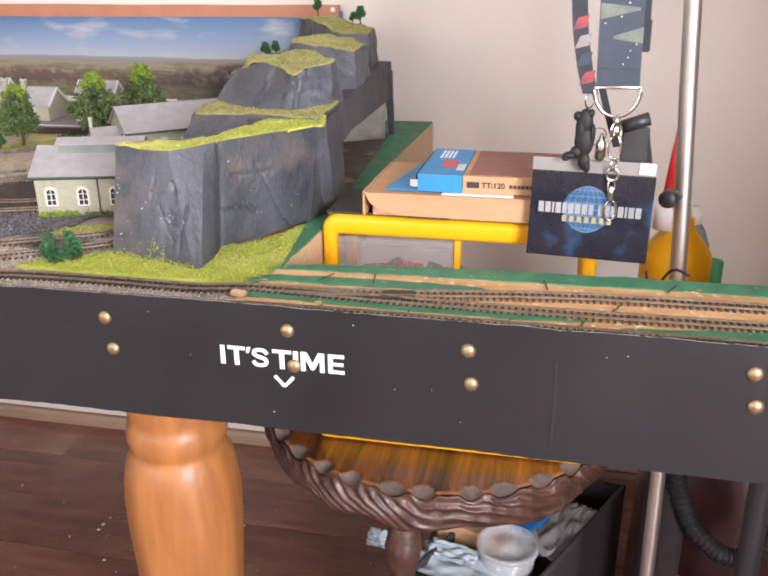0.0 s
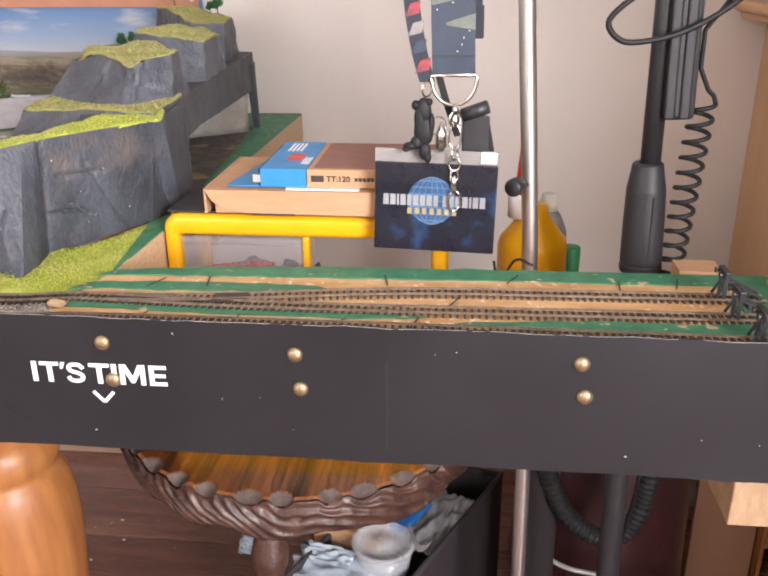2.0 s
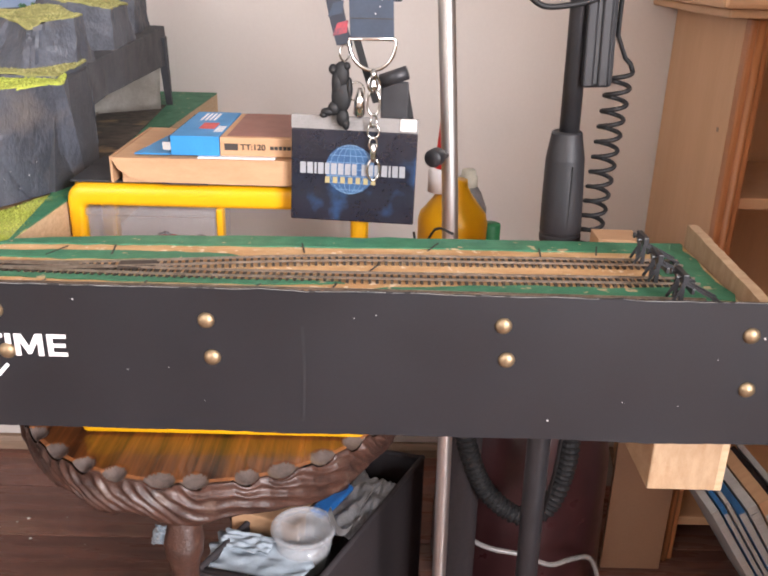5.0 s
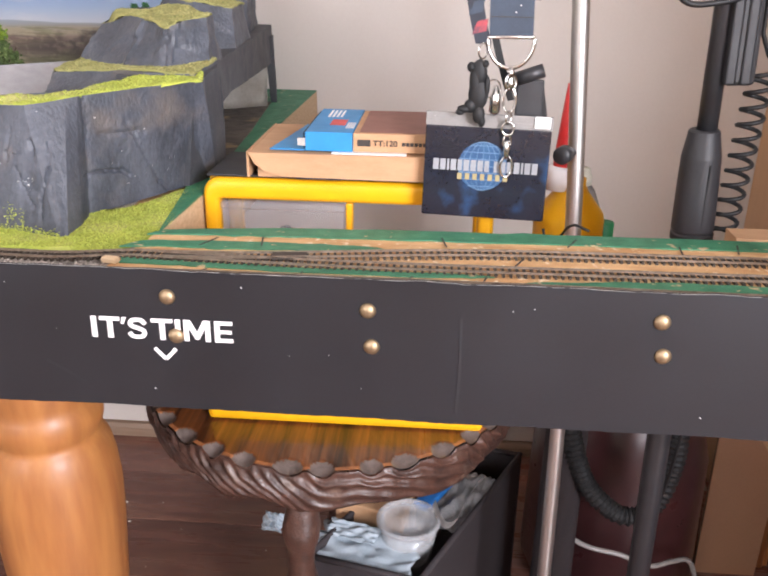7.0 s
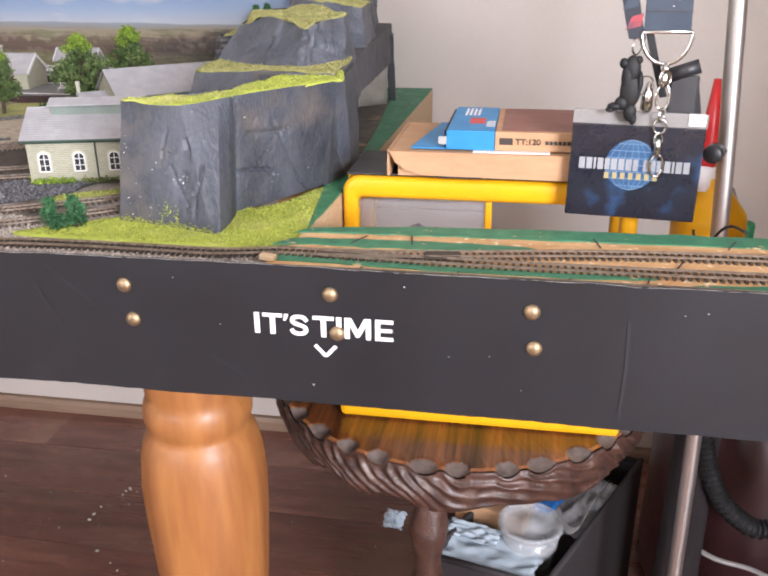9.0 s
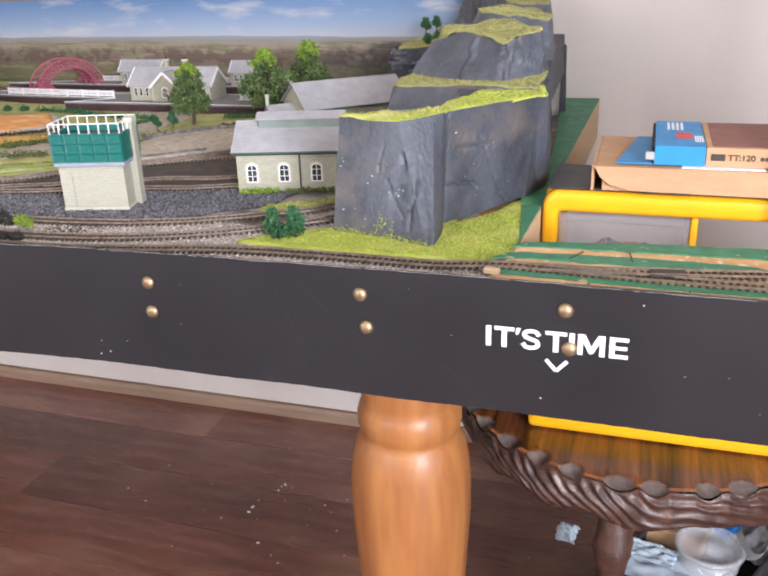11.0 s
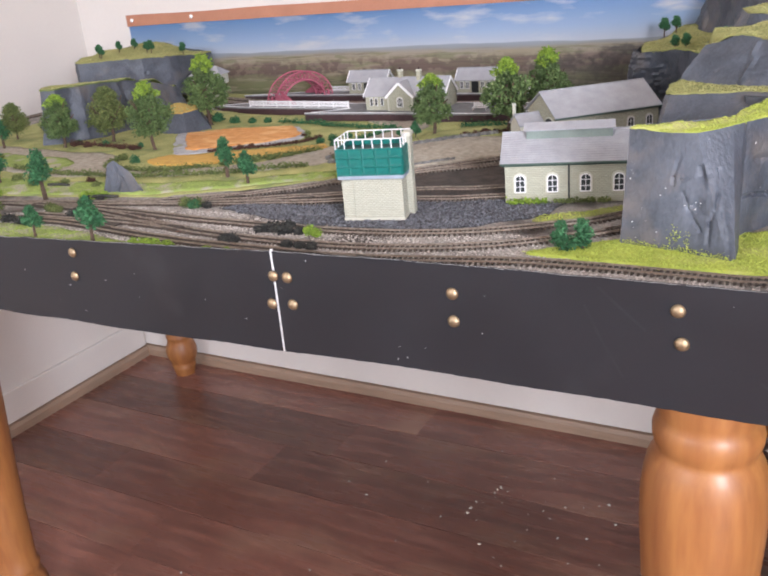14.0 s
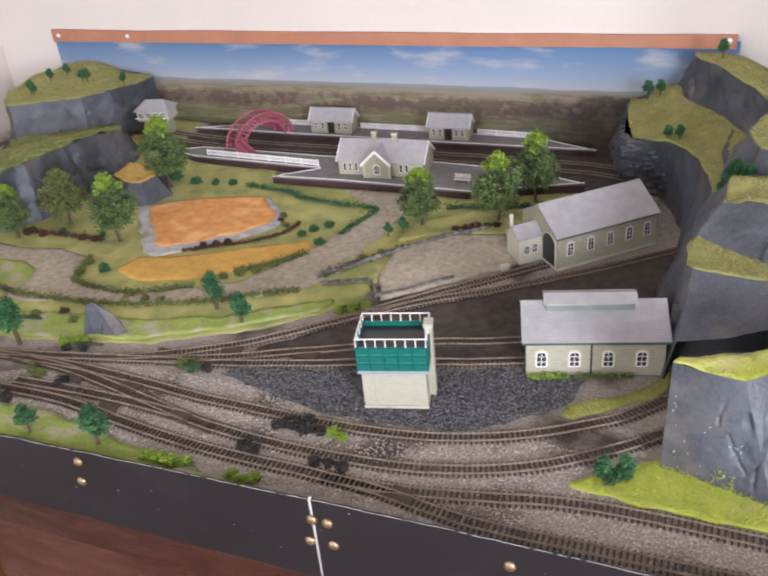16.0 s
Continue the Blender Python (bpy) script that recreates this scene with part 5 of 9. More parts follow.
# second step over the tunnel mouth
b = [(-0.252, 0.302, 0.776), (-0.24, 0.292, 0.838), (-0.19, 0.297, 0.846), (-0.15, 0.298, 0.864), (-0.11, 0.31, 0.875), (-0.068, 0.33, 0.8), (-0.07, 0.45, 0.8), (-0.2, 0.5, 0.78), (-0.28, 0.52, 0.778), (-0.272, 0.40, 0.776)]
t = [(-0.241, 0.378, 0.885), (-0.234, 0.371, 0.886), (-0.19, 0.357, 0.888), (-0.155, 0.35, 0.891), (-0.118, 0.332, 0.893), (-0.064, 0.325, 0.892), (-0.066, 0.42, 0.897), (-0.17, 0.47, 0.895), (-0.232, 0.45, 0.892), (-0.245, 0.425, 0.888)]
part("rock_face", rock_mesh(b, t, 26, 0.005, 0.0045, 2, cap=False), M_rock, hill, smooth=True)
turf(hill, t, M_olive, tufts2, 42, -0.0005)
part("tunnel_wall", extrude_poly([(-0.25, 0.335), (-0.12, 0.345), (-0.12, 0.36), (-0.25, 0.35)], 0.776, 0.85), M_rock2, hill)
# third step
b = [(-0.24, 0.438, 0.886), (-0.196, 0.407, 0.887), (-0.158, 0.387, 0.889), (-0.112, 0.366, 0.885), (-0.088, 0.376, 0.888), (-0.066, 0.395, 0.89), (-0.07, 0.47, 0.89), (-0.15, 0.56, 0.88), (-0.238, 0.53, 0.885)]
t = [(-0.212, 0.456, 0.929), (-0.172, 0.442, 0.941), (-0.138, 0.412, 0.938), (-0.111, 0.388, 0.932), (-0.095, 0.402, 0.94), (-0.076, 0.425, 0.9425), (-0.079, 0.462, 0.943), (-0.13, 0.51, 0.949), (-0.205, 0.505, 0.943)]
part("rock_face", rock_mesh(b, t, 22, 0.0045, 0.0045, 3, cap=False, creases=[((-0.111, 0.385, 0.93), (-0.112, 0.368, 0.89), 0.007, 0.005), ((-0.15, 0.42, 0.935), (-0.16, 0.395, 0.895), 0.006, -0.004), ((-0.09, 0.39, 0.935), (-0.1, 0.375, 0.9), 0.005, 0.004)]), M_rock, hill, smooth=True)
turf(hill, t, M_olive, tufts2, 43, -0.0005)
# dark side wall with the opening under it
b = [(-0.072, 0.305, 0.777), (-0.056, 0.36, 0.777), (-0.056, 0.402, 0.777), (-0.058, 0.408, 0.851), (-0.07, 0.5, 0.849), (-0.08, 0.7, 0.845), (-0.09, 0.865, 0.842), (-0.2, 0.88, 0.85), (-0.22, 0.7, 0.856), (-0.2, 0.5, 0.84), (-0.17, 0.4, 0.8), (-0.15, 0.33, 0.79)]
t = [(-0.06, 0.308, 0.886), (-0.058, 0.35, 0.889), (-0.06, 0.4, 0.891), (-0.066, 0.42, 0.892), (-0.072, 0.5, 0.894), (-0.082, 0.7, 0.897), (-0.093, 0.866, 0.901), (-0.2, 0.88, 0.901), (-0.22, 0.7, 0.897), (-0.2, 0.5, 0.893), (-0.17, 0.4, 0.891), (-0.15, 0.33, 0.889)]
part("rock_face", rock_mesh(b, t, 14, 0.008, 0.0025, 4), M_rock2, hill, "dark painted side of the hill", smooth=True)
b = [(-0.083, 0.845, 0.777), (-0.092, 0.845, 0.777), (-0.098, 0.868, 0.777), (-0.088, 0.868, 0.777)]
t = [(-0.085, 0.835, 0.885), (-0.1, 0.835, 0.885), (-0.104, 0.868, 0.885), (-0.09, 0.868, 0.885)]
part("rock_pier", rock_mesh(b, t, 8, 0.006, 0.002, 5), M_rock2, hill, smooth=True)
bm = bmesh.new()
rows = []
for i in range(15):
    s = i / 14
    x, y = -0.25 + 0.16 * s, 0.69 + 0.11 * s
    rows.append([bm.verts.new((x, y + 0.012 * k / 6 + 0.004 * noise.noise((s * 9, k * 0.7, 1)), 0.7785 + 0.08 * k / 6 + (0.0015 * noise.noise((s * 20, k, 4)) if k else 0))) for k in range(7)])
for a, c in zip(rows, rows[1:]):
    for k in range(6):
        bm.faces.new((a[k], c[k], c[k + 1], a[k + 1]))
bmesh.ops.solidify(bm, geom=bm.faces, thickness=0.003)
part("plaster_wall", bm, M_plaster, hill, "bare plaster cloth inside the hill", smooth=True)
# back steps
b = [(-0.2, 0.54, 0.89), (-0.13, 0.525, 0.89), (-0.076, 0.555, 0.89), (-0.086, 0.69, 0.89), (-0.13, 0.74, 0.89), (-0.21, 0.72, 0.89), (-0.22, 0.62, 0.89)]
t = [(-0.175, 0.575, 0.954), (-0.13, 0.56, 0.9505), (-0.085, 0.583, 0.9425), (-0.092, 0.68, 0.943), (-0.13, 0.72, 0.95), (-0.17, 0.7, 0.955), (-0.19, 0.63, 0.955)]
part("rock_face", rock_mesh(b, t, 14, 0.006, 0.004, 6, cap=False), M_rock, hill, smooth=True)
turf(hill, t, M_olive, tufts2, 44, -0.0005)
b = [(-0.29, 0.93, 0.9), (-0.25, 0.88, 0.9), (-0.205, 0.8, 0.9), (-0.16, 0.71, 0.89), (-0.102, 0.74, 0.89), (-0.11, 0.86, 0.89), (-0.15, 0.93, 0.89), (-0.2, 0.985, 0.89), (-0.31, 0.985, 0.9)]
t = [(-0.277, 0.94, 0.966), (-0.245, 0.895, 0.968), (-0.2, 0.81, 0.964), (-0.155, 0.748, 0.955), (-0.108, 0.765, 0.954), (-0.115, 0.84, 0.956), (-0.15, 0.88, 0.96), (-0.22, 0.95, 0.968), (-0.28, 0.97, 0.966)]
part("rock_face", rock_mesh(b, t, 18, 0.006, 0.0055, 7, cap=False), M_rock, hill, smooth=True)
turf(hill, t, M_olive, tufts2, 45, -0.0005)
# long grassy flank towards the station with its cliff
b = [(-0.278, 0.5, 0.776), (-0.264, 0.6, 0.776), (-0.264, 0.68, 0.778), (-0.3, 0.775, 0.78), (-0.358, 0.835, 0.78), (-0.4, 0.925, 0.782), (-0.418, 0.988, 0.782), (-0.3, 0.99, 0.782), (-0.21, 0.9, 0.8), (-0.22, 0.7, 0.8), (-0.2, 0.55, 0.8)]
t = [(-0.222, 0.5, 0.889), (-0.226, 0.59, 0.892), (-0.25, 0.685, 0.893), (-0.285, 0.735, 0.893), (-0.352, 0.775, 0.886), (-0.372, 0.87, 0.884), (-0.383, 0.982, 0.878), (-0.3, 0.982, 0.907), (-0.16, 0.88, 0.908), (-0.15, 0.7, 0.906), (-0.16, 0.56, 0.9)]
part("rock_face", rock_mesh(b, t, 26, 0.006, 0.006, 8, cap=False, dents=[(-0.372, 0.815, 0.835, 0.05, -0.028)]), M_rock, hill, smooth=True)
turf(hill, t, M_olive, tufts2, 46, -0.0005)
solid("track_bed", extrude_poly([(-0.2, 0.3), (-0.08, 0.36), (-0.066, 0.4), (-0.064, 0.45), (-0.072, 0.6), (-0.092, 0.84), (-0.2, 0.84), (-0.25, 0.6), (-0.24, 0.4)], 0.775, 0.7798), M_hollow, "dark earth floor inside the hollow hill", "ground")
ob = new("turf_fibres", tufts.mesh("turf_fibres", M_blade))
ob.parent = hill
tagged(ob, kind="stuff")
ob = new("dry_turf_fibres", tufts2.mesh("dry_turf_fibres", M_blade2))
ob.parent = hill
tagged(ob, kind="stuff")

left = thing("rocky_hill", "blue-grey painted hill with mossy ledges in the room corner", "hill")
tufts = Soup()
M_moss = material("moss_flock", (0.13, 0.17, 0.04), (0.07, 0.1, 0.025), 0.95, scale=60, fine=900, bump=0.8)
b = [(-1.4, 0.445, 0.788), (-1.35, 0.398, 0.788), (-1.325, 0.42, 0.786), (-1.29, 0.5, 0.786), (-1.285, 0.6, 0.786), (-1.29, 0.69, 0.786), (-1.31, 0.77, 0.786), (-1.36, 0.83, 0.786), (-1.48, 0.8, 0.786), (-1.54, 0.65, 0.786)]
t = [(-1.4, 0.46, 0.888), (-1.348, 0.418, 0.893), (-1.335, 0.44, 0.892), (-1.325, 0.52, 0.89), (-1.322, 0.6, 0.886), (-1.335, 0.68, 0.872), (-1.352, 0.775, 0.846), (-1.385, 0.815, 0.842), (-1.47, 0.755, 0.846), (-1.525, 0.65, 0.86)]
part("rock_face", rock_mesh(b, t, 24, 0.006, 0.006, 11, cap=False, creases=[((-1.33, 0.6, 0.88), (-1.3, 0.6, 0.8), 0.02, 0.012), ((-1.33, 0.49, 0.885), (-1.31, 0.47, 0.8), 0.018, -0.008)]), M_rock, left, smooth=True)
turf(left, t, M_moss, tufts, 51)
b = [(-1.6, 0.73, 0.786), (-1.555, 0.69, 0.82), (-1.49, 0.725, 0.83), (-1.425, 0.765, 0.83), (-1.4, 0.84, 0.82), (-1.392, 0.93, 0.79), (-1.392, 0.988, 0.786), (-1.62, 0.988, 0.786), (-1.69, 0.9, 0.786), (-1.68, 0.78, 0.786)]
t = [(-1.62, 0.75, 0.905), (-1.578, 0.718, 0.907), (-1.51, 0.755, 0.907), (-1.45, 0.79, 0.906), (-1.425, 0.86, 0.902), (-1.41, 0.93, 0.896), (-1.41, 0.984, 0.896), (-1.6, 0.984, 0.924), (-1.66, 0.9, 0.917), (-1.65, 0.8, 0.91)]
part("rock_face", rock_mesh(b, t, 20, 0.007, 0.007, 12, cap=False), M_rock, left, smooth=True)
turf(left, t, M_olive, tufts, 52)
# low knoll beside the pond
b = [(-1.21, 0.56, 0.784), (-1.16, 0.575, 0.784), (-1.14, 0.63, 0.784), (-1.19, 0.69, 0.784), (-1.27, 0.68, 0.784), (-1.28, 0.6, 0.784)]
t = [(-1.205, 0.595, 0.82), (-1.18, 0.6, 0.82), (-1.17, 0.63, 0.822), (-1.2, 0.665, 0.826), (-1.25, 0.66, 0.828), (-1.25, 0.61, 0.824)]
part("rock_face", rock_mesh(b, t, 8, 0.007, 0.005, 13), M_rock, left, smooth=True)
turf(left, t, M_sand2, tufts, 53)
ob = new("turf_fibres", tufts.mesh("turf_fibres", M_blade2))
ob.parent = left
tagged(ob, kind="stuff")
b = [(-0.996, 0.202, 0.776), (-0.945, 0.21, 0.776), (-0.932, 0.222, 0.778), (-0.955, 0.24, 0.778), (-0.992, 0.232, 0.778)]
t = [(-0.99, 0.216, 0.818), (-0.979, 0.218, 0.823), (-0.955, 0.224, 0.805), (-0.964, 0.229, 0.806), (-0.985, 0.226, 0.818)]
solid("boulder", rock_mesh(b, t, 8, 0.005, 0.003, 14), M_rock, "grey painted boulder beside the branch line", "rock", smooth=False)

# ---- model buildings ----
def brick_pattern(name, c1, c2, mortar, bw=0.0048, bh=0.0021):
    m = material(name, c1, c2, 0.8, scale=50, fine=500, bump=0)
    nt = m.node_tree
    n = nt.nodes
    tc = n.new("ShaderNodeTexCoord")
    sep = n.new("ShaderNodeSeparateXYZ")
    link(nt, tc.outputs["Object"], sep.inputs[0])
    add = n.new("ShaderNodeMath")
    link(nt, sep.outputs[0], add.inputs[0])
    link(nt, sep.outputs[1], add.inputs[1])
    com = n.new("ShaderNodeCombineXYZ")
    link(nt, add.outputs[0], com.inputs[0])
    link(nt, sep.outputs[2], com.inputs[1])
    br = n.new("ShaderNodeTexBrick")
    br.inputs["Scale"].default_value = 1.0
    br.inputs["Brick Width"].default_value, br.inputs["Row Height"].default_value, br.inputs["Mortar Size"].default_value = bw, bh, bh * 0.14
    br.inputs["Color1"].default_value, br.inputs["Color2"].default_value, br.inputs["Mortar"].default_value = (*c1, 1), (*c2, 1), (*mortar, 1)
    link(nt, com.outputs[0], br.inputs["Vector"])
    link(nt, br.outputs[0], n["Principled BSDF"].inputs["Base Color"])
    b = n.new("ShaderNodeBump")
    b.inputs["Strength"].default_value, b.inputs["Distance"].default_value, b.invert = 0.4, 0.0004, True
    link(nt, br.outputs[1], b.inputs["Height"])
    link(nt, b.outputs[0], n["Principled BSDF"].inputs["Normal"])
    return m


M_brick = brick_pattern("buff_model_brick", (0.44, 0.425, 0.32), (0.37, 0.36, 0.265), (0.25, 0.245, 0.19))
M_stonew = brick_pattern("pale_model_stone", (0.47, 0.455, 0.36), (0.41, 0.4, 0.315), (0.3, 0.295, 0.235))


def arch_outline(w, h, arched=True, seg=8):
    if not arched:
        return [(-w / 2, 0), (w / 2, 0), (w / 2, h), (-w / 2, h)]
    r = w / 2
    return [(-r, 0), (r, 0)] + [(r * math.cos(a), h - r * 0.75 + r * 0.75 * math.sin(a)) for a in (math.pi * i / seg for i in range(seg + 1))]


def model_window(parent, m, w, h, arched=True, bars=(1, 2)):
    """Dark glazing behind a white frame with bars, on a wall that faces -y in the pose m."""
    bm = wall_panel(arch_outline(w, h, arched), -0.0005, 0.0008)
    win = part("window", wall_panel(arch_outline(w * 1.25, h * 1.1, arched), -0.0003, 0.0008), M_cream, parent)
    win.matrix_basis = m
    part("pane", bm, M_glassdark, win)
    fr = bmesh.new()
    out = arch_outline(w, h, arched)
    t = w * 0.09
    cz = h / 2
    inn = [(x * (1 - 2 * t / w), cz + (z - cz) * (1 - 2 * t / h)) for x, z in out]
    for i in range(len(out)):
        j = (i + 1) % len(out)
        vs = [fr.verts.new((p[0], y, p[1])) for y in (-0.0011, -0.0005) for p in (out[i], out[j], inn[j], inn[i])]
        fr.faces.new(vs[:4])
        for a, b in ((0, 1), (1, 2), (2, 3), (3, 0)):
            fr.faces.new((vs[a], vs[b], vs[b + 4], vs[a + 4]))
    for i in range(bars[0]):
        x = -w / 2 + w * (i + 1) / (bars[0] + 1)
        box(x - t * 0.35, x + t * 0.35, -0.0009, -0.0005, t, h - t, bm=fr)
    for i in range(bars[1]):
        z = h * (i + 1) / (bars[1] + 1)
        box(-w / 2 + t, w / 2 - t, -0.0009, -0.0005, z - t * 0.3, z + t * 0.3, bm=fr)
    part("frame", fr, M_print, win)
    return win


def gabled(parent, L, D, eaves, ridge, wall_mat, over=0.003, roof_mat=None, ribs=0, name="wall"):
    """Four walls with gables at both ends of x, and two thick roof slopes."""
    bm = bmesh.new()
    pr = [(0, 0), (D, 0), (D, eaves), (D / 2, ridge), (0, eaves)]
    a = [bm.verts.new((0, y, z)) for y, z in pr]
    b = [bm.verts.new((L, y, z)) for y, z in pr]
    bm.faces.new(a)
    bm.faces.new(b[::-1])
    for i in range(5):
        bm.faces.new((a[i], a[(i + 1) % 5], b[(i + 1) % 5], b[i]))
    part(name, bm, wall_mat, parent)
    slope = math.atan2(ridge - eaves, D / 2)
    th = 0.0016
    for s in (0, 1):
        bm = bmesh.new()
        y0, z0 = -over, eaves - over * math.tan(slope)
        rows = 1 if not ribs else ribs
        prof = []
        for i in range(rows):
            u0, u1 = i / rows, (i + 1) / rows
            lift = 0.00035 if ribs else 0
            prof += [(y0 + (D / 2 - y0) * u0, z0 + (ridge - z0) * u0 + lift), (y0 + (D / 2 - y0) * u1, z0 + (ridge - z0) * u1)]
        prof = [(y, z + 0.0003) for y, z in prof]
        upper = [(y, z + th) for y, z in prof]
        lower = [(D / 2, ridge + 0.0003), (y0, z0 + 0.0003)]
        loop = upper + lower
        if s:
            loop = [(D - y, z) for y, z in loop]
        e0 = [bm.verts.new((-over, y, z)) for y, z in loop]
        e1 = [bm.verts.new((L + over, y, z)) for y, z in loop]
        bm.faces.new(e0)
        bm.faces.new(e1[::-1])
        for i in range(len(loop)):
            j = (i + 1) % len(loop)
            bm.faces.new((e0[i], e0[j], e1[j], e1[i]))
        part("roof_slope", bm, roof_mat or M_slate, parent)
    part("ridge_cap", box(-over, L + over, D / 2 - 0.0012, D / 2 + 0.0012, ridge + 0.0008, ridge + 0.0026, 0.0004), roof_mat or M_slate, parent)
    return slope


def bargeboards(parent, x, D, eaves, ridge, mat, over=0.003, face=1):
    slope = math.atan2(ridge - eaves, D / 2)
    for s in (1, -1):
        ln = math.hypot(D / 2 + over, (D / 2 + over) * math.tan(slope))
        bm = box(0, ln, 0, 0.0012, -0.0022, 0.0022)
        m = pose(x, D / 2, ridge + 0.0006, 0, 0, 90 if s > 0 else -90) @ pose(0, 0, 0, 0, math.degrees(slope), 0)
        bmesh.ops.transform(bm, verts=bm.verts, matrix=m)
        part("bargeboard", bm, mat, parent)


# engine shed nearest the front
shed = thing("engine_shed", "buff brick model engine shed with grey roof and arched windows", "model building", "model railway buildings", (-0.4, 0.272, 0.7755), 15.4)
gabled(shed, 0.155, 0.084, 0.05, 0.0745, M_brick, 0.005, ribs=14)
for x in (0.0175, 0.0548, 0.0925, 0.1295):
    model_window(shed, pose(x, 0, 0.0125), 0.0125, 0.0215)
part("gutter", tube([(-0.005, -0.0055, 0.0475), (0.16, -0.0055, 0.0475)], 0.0013, 8), M_trimgreen, shed)
part("fascia_board", box(-0.003, 0.158, -0.0012, -0.0002, 0.044, 0.0485), M_trimgreen, shed)
part("downpipe", tube([(0.0735, -0.0015, 0.0), (0.0735, -0.0015, 0.047)], 0.0009, 8), M_blackpl, shed)
vent = part("roof_vent", box(0.024, 0.123, 0.03, 0.054, 0.067, 0.0805), M_louvre, shed, "long louvred roof vent")
bm = wall_panel([(0.026, 0.0795), (0.042, 0.0855), (0.058, 0.0795), (0.058, 0.0808), (0.042, 0.0869), (0.026, 0.0808)], 0, 0.105)
bmesh.ops.transform(bm, verts=bm.verts, matrix=pose(0.021, 0, 0, 0, 0, 0) @ Matrix(((0, 1, 0, 0), (1, 0, 0, 0), (0, 0, 1, 0), (0, 0, 0, 1))))
part("vent_roof", bm, M_slate, vent)
# near-black panels on the solid wall stand for the shaded inside
for y in (0.022, 0.062):
    part("doorway", wall_panel(arch_outline(0.028, 0.044), 0, 0.0006), M_darkinside, shed).matrix_basis = pose(-0.0006, y, 0.0, 0, 0, -90)

# second shed by the branch line, with its lean-to
shed2 = thing("engine_shed", "buff brick model loco shed with arched door and small office", "model building", "model railway buildings", (-0.415, 0.523, 0.7755), 42.5)
gabled(shed2, 0.162, 0.1, 0.054, 0.083, M_brick, 0.004)
for x in (0.02, 0.053, 0.085, 0.117, 0.147):
    model_window(shed2, pose(x, 0, 0.02), 0.0105, 0.021)
part("plinth", box(-0.001, 0.163, -0.001, 0.101, 0, 0.004), M_cream, shed2)
part("gutter", tube([(-0.004, -0.0045, 0.0515), (0.166, -0.0045, 0.0515)], 0.0012, 8), M_trimgreen, shed2)
# dark panel in place of the shade behind the arch
part("doorway", wall_panel(arch_outline(0.034, 0.05), 0, 0.0008), M_darkinside, shed2).matrix_basis = pose(-0.0008, 0.022, 0.0, 0, 0, -90)
rim = bmesh.new()
tube([(-0.001, 0.022 - x * 1.03, z) for x, z in arch_outline(0.034, 0.0505, True, 12)[1:]], 0.0012, 6, rim)
part("door_arch", rim, M_cream, shed2)
office = part("office", bmesh.new(), M_brick, shed2, "small lean-to office")
office.matrix_basis = pose(-0.038, 0.042, 0)
gabled(office, 0.038, 0.036, 0.04, 0.053, M_cream, 0.002)
model_window(shed2, pose(-0.026, 0.0415, 0.015), 0.009, 0.014, False, (1, 1))
model_window(shed2, pose(-0.013, 0.0415, 0.015), 0.009, 0.014, False, (1, 1))
part("chimney", lathe([(0.0028, 0.04), (0.0026, 0.064), (0.0032, 0.066), (0.003, 0.07)], 10, center=(-0.036, 0.068)), M_cream, shed2)
solid("coal_bunker", box(-0.006, 0.006, -0.004, 0.004, 0, 0.009, 0.001), M_cream, "small cream bunker beside the office", "bunker", at=(-0.487, 0.508, 0.7765), turn=42)

# water tower
tower = thing("water_tower", "cream stone water tower with teal panelled tank and white railing", "model building", "model railway buildings", (-0.5585, 0.1655, 0.7765), 14.5)
TW, TD, TH = 0.0705, 0.0455, 0.0495
bm = bmesh.new()
pr = [(0, 0), (TW, 0), (TW + 0.0008, TD), (-0.0008, TD)]
part("wall", extrude_poly(pr, 0, TH), M_stonew, tower)
for x in (0.0, TW - 0.012):
    part("pilaster", box(x - 0.0006, x + 0.0126, -0.0012, 0.004, 0, TH - 0.002), M_stonew, tower)
part("recess_frame", box(0.012, TW - 0.012, -0.0008, 0.002, TH - 0.011, TH - 0.0005), M_stonew, tower)
part("plinth", box(-0.0014, TW + 0.0014, -0.0018, TD + 0.001, 0, 0.0035), M_cream, tower)
part("ledge", box(-0.004, TW + 0.004, -0.0048, TD + 0.004, TH, TH + 0.0045, 0.0008), M_ledge, tower, "blue-grey ledge under the tank")
z0, z1 = TH + 0.0045, TH + 0.0355
tank = part("tank", bmesh.new(), M_teal, tower, "teal cast-iron tank")
bm = bmesh.new()
for x0, x1, y0, y1 in ((-0.004, TW + 0.004, -0.0048, -0.0028), (-0.004, TW + 0.004, TD + 0.002, TD + 0.004), (-0.004, -0.002, -0.0028, TD + 0.002), (TW + 0.002, TW + 0.004, -0.0028, TD + 0.002)):
    box(x0, x1, y0, y1, z0, z1, bm=bm)
part("tank_side", bm, M_teal, tank)
part("tank_water", box(-0.002, TW + 0.002, -0.0028, TD + 0.002, z0, z1 - 0.006), M_darkinside, tank)
pm = {}
